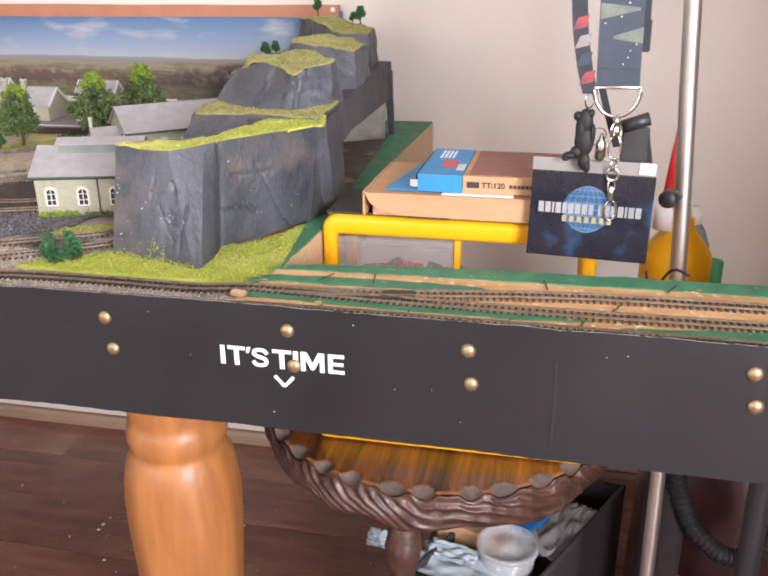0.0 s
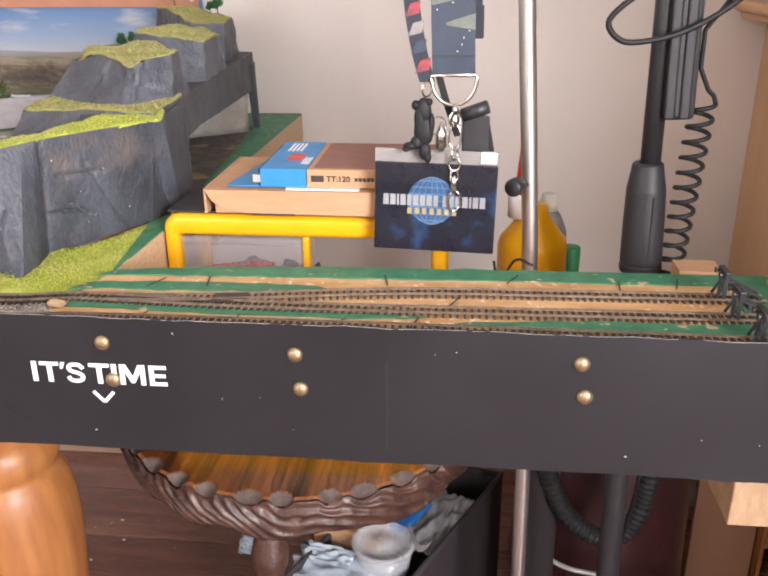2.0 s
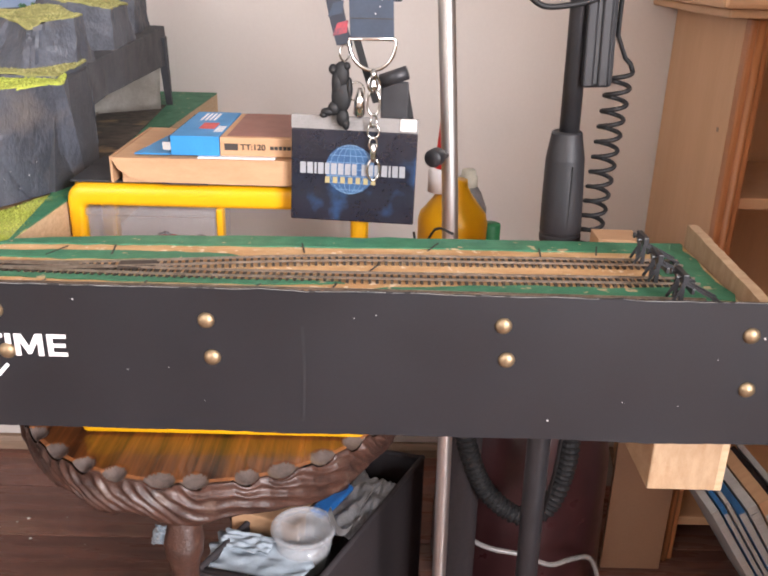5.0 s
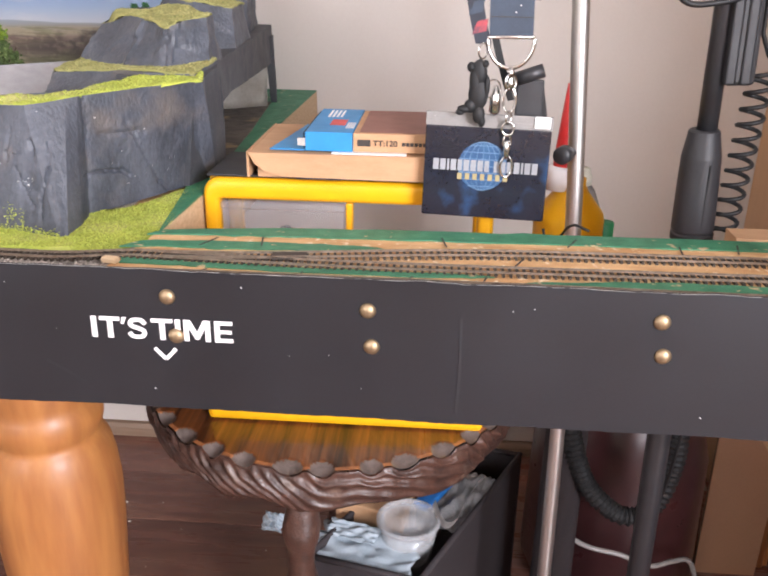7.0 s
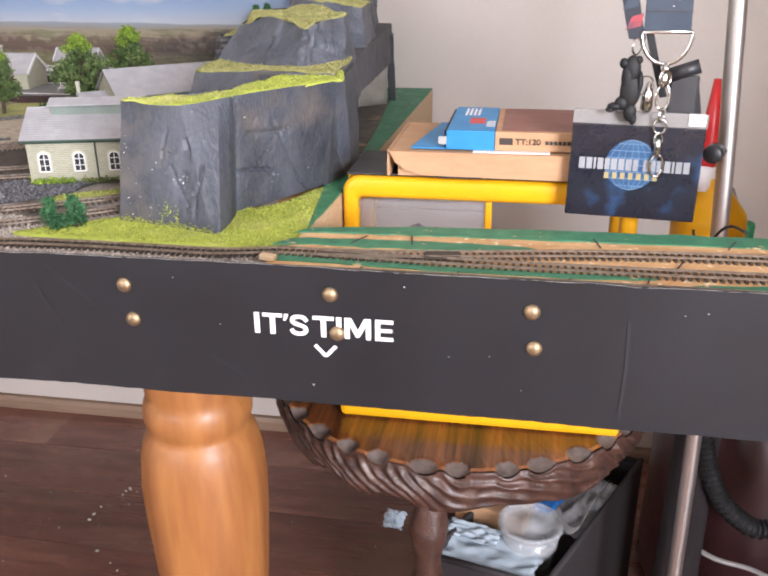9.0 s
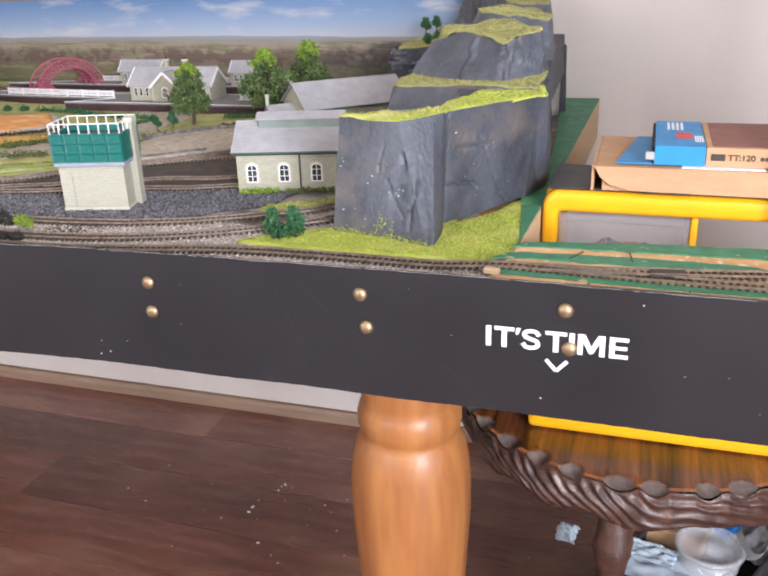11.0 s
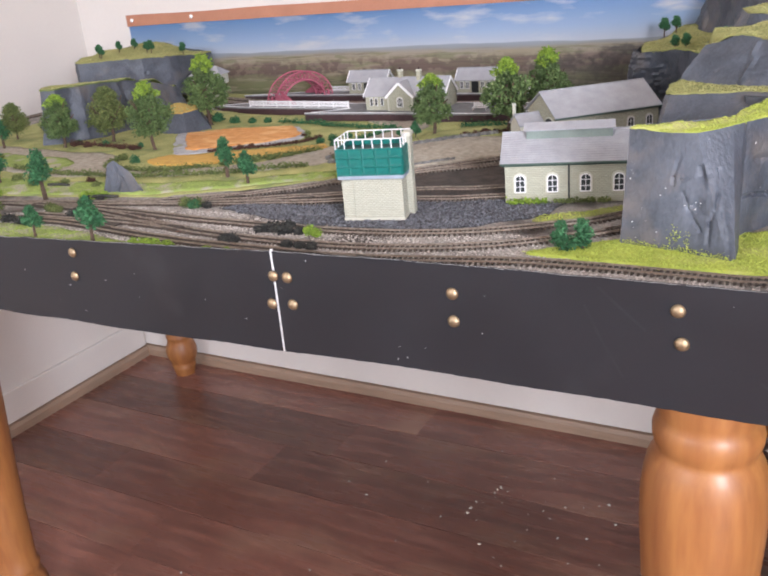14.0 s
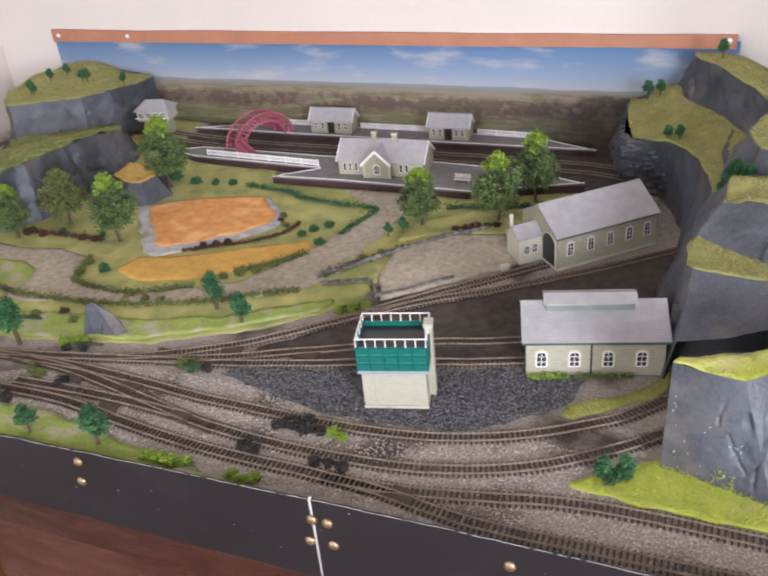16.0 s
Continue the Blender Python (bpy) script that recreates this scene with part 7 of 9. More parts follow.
spots = [(0, -0.814, 0.553, 1), (0, -0.795, 0.572, 1), (0, -0.784, 0.511, 1.1), (0, -0.826, 0.533, 0.9), (0, -1.165, 0.458, 0.8), (0, -1.236, 0.443, 0.9), (0, -1.29, 0.431, 0.9), (0, -1.161, 0.622, 1.2), (0, -1.089, 0.693, 1.0), (0, -1.055, 0.699, 1.0), (0, -1.13, 0.69, 1.3), (0, -1.18, 0.7, 1.6),
         (1, -0.756, 0.02, 1.1), (1, -0.725, 0.018, 1.3), (1, -0.71, 0.024, 1), (1, -0.651, 0.022, 0.9), (1, -0.637, 0.018, 0.8), (1, -0.625, 0.024, 0.9), (1, -0.575, 0.112, 1), (1, -0.563, 0.108, 0.8), (1, -1.01, 0.182, 1.1), (1, -0.995, 0.186, 1), (1, -0.98, 0.19, 0.9), (1, -0.675, 0.347, 1), (1, -0.66, 0.357, 1.1),
         (1, -0.645, 0.366, 0.9), (2, -0.644, 0.108, 0.9), (2, -0.625, 0.112, 1.1), (2, -0.59, 0.113, 0.9), (2, -0.647, 0.062, 0.8), (2, -0.575, 0.066, 1.0), (2, -0.56, 0.068, 0.8),
         (3, -0.8, 0.182, 1.1), (2, -0.783, 0.181, 0.9), (3, -1.009, 0.118, 1.1), (3, -0.99, 0.113, 1), (2, -0.95, 0.107, 1.2), (2, -1.03, 0.065, 1.2), (2, -1.0, 0.06, 1.2), (3, -1.06, 0.06, 1.4), (3, -1.1, 0.1, 1.3), (3, -1.148, 0.209, 1.2), (3, -1.096, 0.222, 1), (2, -1.0, 0.172, 0.8), (2, -0.975, 0.177, 0.8),
         (2, -0.653, 0.066, 1.2), (2, -0.612, 0.118, 1.5), (2, -0.63, 0.115, 1.3), (2, -0.545, 0.067, 1.0), (2, -0.665, 0.068, 0.9), (0, -0.8, 0.176, 1.0), (4, -0.575, 0.607, 1), (4, -0.59, 0.6, 1), (4, -0.56, 0.612, 1.2), (4, -0.53, 0.625, 1), (4, -0.545, 0.62, 1), (4, -1.165, 0.44, 1), (4, -1.19, 0.436, 1), (4, -1.261, 0.425, 1), (4, -1.29, 0.42, 1), (4, -1.2, 0.69, 1.5), (4, -0.952, 0.474, 0.8), (4, -0.935, 0.484, 0.8), (4, -0.97, 0.465, 0.8), (4, -0.888, 0.575, 0.7),
         (3, -0.86, 0.395, 1.0), (3, -0.84, 0.41, 0.9), (3, -0.88, 0.38, 0.9), (3, -0.9, 0.365, 0.8), (3, -0.82, 0.43, 0.8), (3, -0.695, 0.48, 0.9), (3, -0.71, 0.45, 0.9), (3, -0.675, 0.5, 0.9), (3, -0.73, 0.42, 0.8), (2, -0.7, 0.465, 0.8), (3, -0.89, 0.59, 0.8), (3, -0.87, 0.56, 0.7), (3, -1.12, 0.37, 0.9), (3, -1.115, 0.34, 0.9),
         (3, -1.2, 0.22, 1.1), (3, -1.3, 0.22, 1.4), (2, -1.25, 0.16, 1.3), (3, -1.35, 0.3, 1.4), (0, -1.33, 0.28, 1.4), (3, -1.45, 0.33, 1.6), (0, -1.3, 0.13, 1.3), (0, -1.2, 0.07, 1.4), (1, -1.18, 0.16, 1.2), (3, -1.03, 0.225, 0.9), (4, -1.06, 0.24, 0.9), (3, -0.935, 0.3, 0.8), (3, -0.96, 0.297, 0.8), (3, -0.99, 0.3, 0.9)]
ball = round_tree(0.031, 0.0135, 74, "rounded deep green foam bush on a short stem", 0.12, None, 5)
ball.matrix_basis = pose(-0.288, 0.123, ground_z(-0.288, 0.123) + 0.002)
copy_thing(ball, pose(-0.268, 0.131, ground_z(-0.268, 0.131) + 0.002, 0, 0, 120) @ Matrix.Scale(1.02, 4))
rng = random.Random(91)
for k, x, y, s in spots:
    copy_thing(bushes[k], pose(x, y, ground_z(x, y) + 0.002, 0, 0, rng.uniform(0, 360)) @ Matrix.Scale(s * 0.85, 4))


def hedge(pts, mat, r, label, seed):
    s = Soup()
    rng = random.Random(seed)
    for p in spline([(x, y, 0) for x, y in pts], 0.004):
        for _ in range(26):
            x, y = p.x + rng.gauss(0, r * 0.5), p.y + rng.gauss(0, r * 0.5)
            s.flake((x, y, ground_z(x, y) + 0.003 + abs(rng.gauss(0, r * 0.6))), rng, 0.0016)
    return tagged(new("hedge", s.mesh("hedge", mat)), label, "hedge", "model hedges")


hedge([(-1.021, 0.694), (-0.916, 0.678), (-0.896, 0.662), (-0.81, 0.65), (-0.744, 0.643), (-0.75, 0.6), (-0.763, 0.545)], M_leafd, 0.006, "low green hedge round the lane-side garden", 92)
hedge([(-0.626, 0.67), (-0.59, 0.682), (-0.54, 0.685), (-0.5, 0.705)], M_leafd, 0.006, "low green hedge below the platform", 93)
hedge([(-1.13, 0.385), (-1.112, 0.33), (-1.09, 0.31), (-1.0, 0.305), (-0.91, 0.345)], M_leafo, 0.0055, "ragged olive hedge along the lane", 94)
hedge([(-0.735, 0.42), (-0.71, 0.45), (-0.68, 0.485), (-0.64, 0.53)], M_leafb, 0.005, "ragged brown scrub along the stone wall", 98)
hedge([(-1.3, 0.425), (-1.25, 0.43), (-1.2, 0.437), (-1.15, 0.44)], M_leafb, 0.005, "low reddish-brown heather along the meadow edge", 99)
hedge([(-0.99, 0.44), (-0.95, 0.462), (-0.9, 0.49), (-0.86, 0.53), (-0.85, 0.57)], M_leafb, 0.0035, "low brown heather round the pond rim", 100)
hedge([(-0.87, 0.4), (-0.84, 0.42), (-0.81, 0.45), (-0.79, 0.475)], M_leafo, 0.006, "olive undergrowth between crop field and lane", 101)
hedge([(-1.27, 0.272), (-1.18, 0.262), (-1.1, 0.262), (-1.0, 0.272), (-0.9, 0.297), (-0.82, 0.335), (-0.75, 0.37)], M_leafo, 0.0058, "ragged hedge between the lane and the line", 95)

hedge([(-0.392, 0.266), (-0.375, 0.271), (-0.352, 0.277)], M_leafy, 0.0045, "ragged yellow-green weeds along the shed wall", 96)
hedge([(-0.34, 0.281), (-0.3, 0.292), (-0.285, 0.295)], M_leafo, 0.004, "ragged olive weeds along the shed wall", 97)


def stone_wall(pts, label, h=0.006, seed=0):
    """Low dry-stone wall of separate stones."""
    rng = random.Random(seed)
    t = thing("stone_wall", label, "wall", "low stone walls")
    bm = bmesh.new()
    line = spline([(x, y, 0) for x, y in pts], 0.0042)
    for i, p in enumerate(line[:-1]):
        d = line[i + 1] - p
        for k in range(2):
            s = rng.uniform(0.8, 1.2)
            box(-0.0022 * s, 0.0022 * s, -0.0018, 0.0018, 0, h / 2 * s, 0.0, bm, pose(p.x, p.y, ground_z(p.x, p.y) + 0.003 + k * h / 2, rng.uniform(-8, 8), rng.uniform(-8, 8), math.degrees(math.atan2(d.y, d.x)) + rng.uniform(-12, 12)))
    part("stonework", bm, M_stonewall, t, kind="stuff")
    return t


M_stonewall = material("grey_field_stone", (0.2, 0.19, 0.175), (0.1, 0.095, 0.09), 0.9, scale=150, island=0.4, bump=0.3)
stone_wall([(-0.738, 0.412), (-0.711, 0.441), (-0.658, 0.504), (-0.601, 0.565), (-0.538, 0.615)], "low grey stone wall beside the loading yard", seed=1)
stone_wall([(-0.721, 0.394), (-0.69, 0.408), (-0.665, 0.42), (-0.65, 0.41), (-0.64, 0.392)], "short grey stone wall at the lane's end", seed=2)
stone_wall([(-0.64, 0.392), (-0.6, 0.425), (-0.55, 0.47)], "rough stone edging of the loading yard", 0.004, seed=3)
for x, y, turn, ln in ((-0.66, 0.349, 32, 0.036), (-0.975, 0.178, 12, 0.05), (-1.1, 0.21, 8, 0.04)):
    bm = tube([(0, 0, 0), (ln * 0.5, 0.001, 0.0006), (ln, 0, 0)], [0.0022, 0.0026, 0.0018], 8)
    solid("log", bm, M_leafk, "dark fallen log on the lineside grass", "log", "fallen logs", at=(x - ln / 2, y, ground_z(x, y) + 0.005), turn=turn, smooth=True)

# ---- buffer stops on the storage tracks ----
buf = thing("buffer_stop", "black plastic model buffer stop at the track's end", "buffer stop", "buffer stops", (0.478, 0.1195, 0.785))
for s in (-1, 1):
    part("upright", box(-0.0016, 0.0016, s * 0.0062 - 0.0009, s * 0.0062 + 0.0009, 0, 0.018), M_blackpl, buf)
    bm = box(0, 0.034, -0.0009, 0.0009, -0.001, 0.001, m=pose(0, s * 0.0062, 0.0165, 0, 27, 0))
    part("brace", bm, M_blackpl, buf)
    bm = box(0, 0.017, -0.0008, 0.0008, -0.001, 0.001, m=pose(-0.0062, s * 0.0062, 0.0005, 0, -62, 0))
    part("strut", bm, M_blackpl, buf)
    part("buffer_head", lathe([(0.0012, 0), (0.0012, 0.003), (0.0024, 0.0032), (0.0024, 0.0044)], 12, m=pose(-0.0016, s * 0.0058, 0.0205, 0, -90, 0)), M_blackpl, buf)
part("cross_bar", box(-0.0022, 0.0022, -0.0105, 0.0105, 0.0165, 0.0235, 0.0006), M_blackpl, buf)
part("lower_bar", box(0.006, 0.0085, -0.0085, 0.0085, 0.008, 0.0125, 0.0004), M_blackpl, buf)
part("tail_bar", box(0.026, 0.029, -0.0085, 0.0085, 0.0, 0.0024), M_blackpl, buf)
copy_thing(buf, pose(0.477, 0.0785, 0.785))
copy_thing(buf, pose(0.482, 0.0367, 0.785))

# ---- carved round table ----
CX, CY, CR, CZ = 0.071, 0.39, 0.232, 0.527
ct = thing("carved_table", "dark carved hardwood side table with scalloped fluted rim", "table", at=(CX, CY, 0))
LOBES = 33


def dish_depth(r, a):
    """How deep the carved dishes round the edge cut at a radius and angle; 1 in the middle."""
    step = 2 * math.pi / LOBES
    a -= 0.042
    k = round(a / step)
    wob = 0.1 * math.sin(k * 2.7)
    da = (a - (k + wob) * step) * CR
    return max(0.0, 1 - (da / (0.0145 + 0.002 * math.sin(k * 1.9))) ** 2 - ((r - CR + 0.006) / 0.0135) ** 2)


def vein(a, v):
    """The carved veins of four broad leaves round the apron: steep on one half of a leaf, sweeping level on the other."""
    w = (a + math.pi / 2 - 0.02) % (math.pi / 2)
    if w > math.pi / 4:
        w -= math.pi / 2
    arc = w * CR + 0.004 * noise.noise((math.cos(a) * 6, math.sin(a) * 6, v * 2))
    turn = ramp01((arc + 0.03) / 0.09)
    return (1 - turn) * (arc / 0.0165 - 1.7 * v - 0.9 * v * v) + turn * (arc / 0.055 - 3.1 * v ** 0.9)


bm = bmesh.new()
N = 768
rads = [0.0001, 0.06, 0.13, CR - 0.032] + [CR - 0.026 + 0.0024 * i for i in range(10)]
rowsg = []
for r in rads:
    ring = []
    for i in range(N):
        a = 2 * math.pi * i / N
        d = dish_depth(r, a)
        grain = 0.0005 * noise.noise((r * math.cos(a) * 220 + r * math.sin(a) * 90, r * math.sin(a) * 16, 0))
        ring.append(bm.verts.new((r * math.cos(a), r * math.sin(a), CZ + grain * (r > 0.01) - 0.0078 * d ** 0.8 - 0.0025 * max(0, (r - CR + 0.016) / 0.02) ** 2)))
    rowsg.append(ring)
for ra, a, b in zip(rads, rowsg, rowsg[1:]):
    for i in range(N):
        f = bm.faces.new((a[i], a[(i + 1) % N], b[(i + 1) % N], b[i]))
        d = dish_depth(ra + 0.0012, 2 * math.pi * (i + 0.5) / N)
        f.material_index = 1 if d > 0.02 else (2 if ra > CR - 0.011 else 0)
        f.smooth = True
part("tabletop", bm, (M_tabletop, M_dish, M_worn), ct, "glossy orange-brown top with dark streaks and carved dishes")
bm = bmesh.new()
ROWS = 26
grid = []
for r in range(ROWS + 1):
    v = r / ROWS
    ring = []
    for i in range(N):
        a = 2 * math.pi * i / N
        lean = math.pi * vein(a, v)
        flute = (0.6 - abs(math.sin(lean)) ** 1.4) * 0.0052 * min(1, v * 5) * (1 if v < 0.85 else (1 - v) / 0.15 * 0.6 + 0.4)
        d = dish_depth(CR - 0.0028, a)
        hang = 0.5 + 0.5 * math.sin(a * 12 + 1.6 * math.sin(a * 3))
        rad = CR - 0.0028 + 0.003 * math.sin(math.pi * 0.5 * min(1, v * 1.9)) - 0.013 * v ** 2.2 + flute + 0.0016 * noise.noise((math.cos(a) * 14, math.sin(a) * 14, v * 4))
        zed = CZ - 0.0022 - 0.0078 * d ** 0.8 * (1 - v) ** 3 - 0.046 * v - 0.009 * v * v * hang - 0.0035 * v * v * abs(math.sin(lean))
        ring.append(bm.verts.new((rad * math.cos(a), rad * math.sin(a), zed)))
    grid.append(ring)
grid.append([bm.verts.new((q.co.x * 0.86, q.co.y * 0.86, q.co.z + 0.004)) for q in grid[-1]])
for a, b in zip(grid, grid[1:]):
    for i in range(N):
        bm.faces.new((a[i], a[(i + 1) % N], b[(i + 1) % N], b[i]))
part("carved_rim", bm, M_carved, ct, "fluted apron of carved leaves", smooth=True)
for a in (-97, 30, 95):
    c, s = math.cos(radians(a)), math.sin(radians(a))
    pts = [(0.12 * c, 0.12 * s, 0.5), (0.145 * c, 0.145 * s, 0.44), (0.16 * c, 0.16 * s, 0.36), (0.15 * c, 0.15 * s, 0.26), (0.14 * c, 0.14 * s, 0.14), (0.15 * c, 0.15 * s, 0.04), (0.165 * c, 0.165 * s, 0.0)]
    line = spline(pts, 0.006)
    bm = tube(line, [0.0185 + 0.003 * math.sin(i * 0.45) + 0.004 * noise.noise((i * 0.2, a, 0)) for i in range(len(line))], 18, bm=None)
    for v in bm.verts:
        v.co += Vector((noise.noise(v.co * 90), noise.noise(v.co * 90 + Vector((7, 0, 0))), 0)) * 0.0022
    part("leg", bm, M_carved, ct, "carved leg", smooth=True)
part("undershelf", lathe([(0.14, 0.47), (0.165, 0.482), (0.165, 0.505)], 40), M_carved, ct)

# ---- storage bin with oddments under the table ----
bin_ = thing("storage_bin", "open black fabric storage bin under the carved table", "bin")
CORN = [Vector((0.194, 0.279)), Vector((0.341, 0.573)), Vector((0.191, 0.61)), Vector((0.044, 0.314))]
RIM = 0.29
for i in range(4):
    p, q = CORN[i], CORN[(i + 1) % 4]
    d = (q - p).normalized()
    n = Vector((-d.y, d.x)) * 0.006
    sag = RIM - (0.004 if i == 3 else 0.0)
    part("side_panel", extrude_poly([tuple(p), tuple(q - d * 0.0062), tuple(q - d * 0.0062 + n), tuple(p + n)], 0.0, sag), M_dark, bin_)
    part("rim_binding", tube([(p.x + n.x / 2, p.y + n.y / 2, sag), (q.x + n.x / 2, q.y + n.y / 2, sag)], 0.0042, 8), M_dark, bin_, smooth=True)
cen = sum(CORN, Vector((0, 0))) / 4
part("bottom_panel", extrude_poly([tuple(c.lerp(cen, 0.08)) for c in CORN], 0.004, 0.225), M_dark, bin_)


def crumpled(w, d, seed, amp=0.008):
    bm = bmesh.new()
    bmesh.ops.create_grid(bm, x_segments=22, y_segments=22, size=0.5)
    for v in bm.verts:
        x, y = v.co.x, v.co.y
        v.co.z = amp * (noise.noise((x * 5, y * 5, seed)) + 1.2 * abs(noise.noise((x * 4, y * 4, seed + 4))) + 0.6 * abs(noise.noise((x * 11, y * 11, seed + 9))))
        v.co.x = x * w * (1 + 0.12 * noise.noise((y * 6, seed, 0)))
        v.co.y = y * d * (1 + 0.12 * noise.noise((x * 6, seed, 3)))
    bmesh.ops.solidify(bm, geom=bm.faces, thickness=0.0012)
    return bm


for bmw, m, mt, nm, lb, cat in ((crumpled(0.135, 0.075, 1, 0.006), pose(0.118, 0.338, 0.284, 6, 0, -12), M_paper, "plastic_bag", "crumpled pale blue plastic bag in the bin", "bag"),
                                (crumpled(0.07, 0.028, 4, 0.004), pose(0.098, 0.362, 0.293, 14, 0, -16), M_paper, "paper_bag", "crumpled pale paper bag in the bin", "bag"),
                                (crumpled(0.06, 0.13, 2, 0.01), pose(0.243, 0.45, 0.287, 4, 5, -25), M_foil, "foil_wrapper", "crumpled grey foil wrapper in the bin", "wrapper"),
                                (crumpled(0.028, 0.024, 3, 0.008), pose(-0.008, 0.352, 0.31, 70, 20, 20), M_paper, "paper_scrap", "folded white paper scrap beside the table leg", "paper")):
    tagged(new(nm, to_mesh(nm, bmw, mt, True)), lb, cat).matrix_basis = m
solid("cardboard_piece", box(-0.05, 0.05, -0.03, 0.03, 0, 0.055, 0.002), M_card, "small brown cardboard box in the bin", "box", at=(0.125, 0.425, 0.25), turn=-18)
solid("blue_packet", box(-0.013, 0.013, -0.04, 0.04, 0, 0.01, 0.004), M_bluepl, "shiny blue packet lying in the bin", "packet", at=(0.205, 0.44, 0.3), turn=-28)
bm = bmesh.new()
path = spline([(0.205, 0.385, 0.33), (0.212, 0.372, 0.318), (0.222, 0.36, 0.313), (0.234, 0.364, 0.317), (0.246, 0.385, 0.33), (0.262, 0.42, 0.336), (0.275, 0.45, 0.33)], 0.005)
rw = [[bm.verts.new((p.x + e * 0.002, p.y - e * 0.001, p.z + e * 0.006)) for e in (-1, 1)] for p in path]
for a, b in zip(rw, rw[1:]):
    bm.faces.new((a[0], a[1], b[1], b[0]))
bmesh.ops.solidify(bm, geom=bm.faces, thickness=0.0009)
solid("white_strap", bm, M_foam, "curled white paper strap in the bin", "strap", smooth=True)
tub = thing("plastic_tub", "clear round plastic tub with a lid among the papers", "tub", at=(0.172, 0.37, 0.25))
part("tub_wall", lathe([(0.032, 0.0), (0.033, 0.002), (0.0395, 0.058), (0.0385, 0.058), (0.0315, 0.004)], 36), M_tub, tub, smooth=True)
part("tub_lid", lathe([(0.0395, 0.058), (0.043, 0.0585), (0.0435, 0.063), (0.0415, 0.065), (0.037, 0.0648), (0.0355, 0.0605), (0.014, 0.061), (0.012, 0.0635), (0.001, 0.0645)], 36), M_tub, tub, smooth=True)
part("tub_contents", lathe([(0.029, 0.003), (0.032, 0.022), (0.022, 0.03), (0.006, 0.026)], 20), M_foil, tub, "grey dregs at the bottom", smooth=True)
part("label_patch", box(-0.02, -0.006, -0.037, -0.034, 0.018, 0.034), M_foil, tub)

# ---- yellow drawer unit on the carved table ----
dz = CZ + 0.001
cart = thing("drawer_unit", "bright yellow framed plastic drawer unit with frosted drawers", "drawer unit")
TX0, TX1, TY0, TY1, TZ = -0.0485, 0.2505, 0.272, 0.385, 0.797


def arch_frame(name, y0, y1, post=0.0165, rail=0.0225):
    """An upside-down U of rounded square tube."""
    outer, inner = [(TX0, dz)], [(TX0 + post, dz)]
    for cx, sx in ((TX0, 1), (TX1, -1)):
        arc = [radians(180 - 90 * i / 8) for i in range(9)]
        a1 = [(cx + sx * (0.017 + 0.017 * math.cos(a)), TZ - 0.017 + 0.017 * math.sin(a)) for a in arc]
        a2 = [(cx + sx * (post + 0.004 + 0.004 * math.cos(a)), TZ - rail - 0.004 + 0.004 * math.sin(a)) for a in arc]
        outer += a1 if sx > 0 else a1[::-1]
        inner += a2 if sx > 0 else a2[::-1]
    outer.append((TX1, dz))
    inner.append((TX1 - post, dz))
    bm = bmesh.new()
    e = 0.0055
    rows = []
    for (ox, oz), (ix, iz) in zip(outer, inner):
        o, i2 = Vector((ox, oz)), Vector((ix, iz))
        u = (i2 - o).normalized()
        w = (i2 - o).length
        sec = []
        for s, yy in ((e, y0), (w - e, y0), (w - e * 0.3, y0 + e * 0.3), (w, y0 + e), (w, y1 - e), (w - e, y1), (e, y1), (0, y1 - e), (0, y0 + e), (e * 0.3, y0 + e * 0.3)):
            p = o + u * s
            sec.append(bm.verts.new((p.x, yy, p.y)))
        rows.append(sec)
    for a, b in zip(rows, rows[1:]):
        for k in range(10):
            bm.faces.new((a[k], a[(k + 1) % 10], b[(k + 1) % 10], b[k]))
    bm.faces.new(rows[0])
    bm.faces.new(rows[-1][::-1])
    return part(name, bm, M_yellow, cart, smooth=True)


arch_frame("front_frame", TY0, TY0 + 0.022)
arch_frame("back_frame", TY1 - 0.022, TY1)
part("base_tray", box(TX0 - 0.004, TX1 + 0.002, 0.246, TY1 + 0.004, dz, dz + 0.026, 0.006), M_yellow, cart)
for x0 in (TX0 + 0.001, TX1 - 0.0165):
    part("side_rail", box(x0, x0 + 0.0155, TY0 + 0.0225, TY1 - 0.0225, TZ - 0.02, TZ - 0.002, 0.004), M_yellow, cart)
part("divider", box(0.099, 0.106, TY0 + 0.003, TY0 + 0.018, dz + 0.0265, TZ - 0.0228, 0.002), M_yellow, cart)
part("top_panel", box(TX0 + 0.004, TX1 - 0.004, TY0 + 0.006, TY1 - 0.004, TZ + 0.0004, TZ + 0.003, 0.001), M_greypl, cart, "dark grey top panel")
x0, x1 = TX0 + 0.0175, 0.098
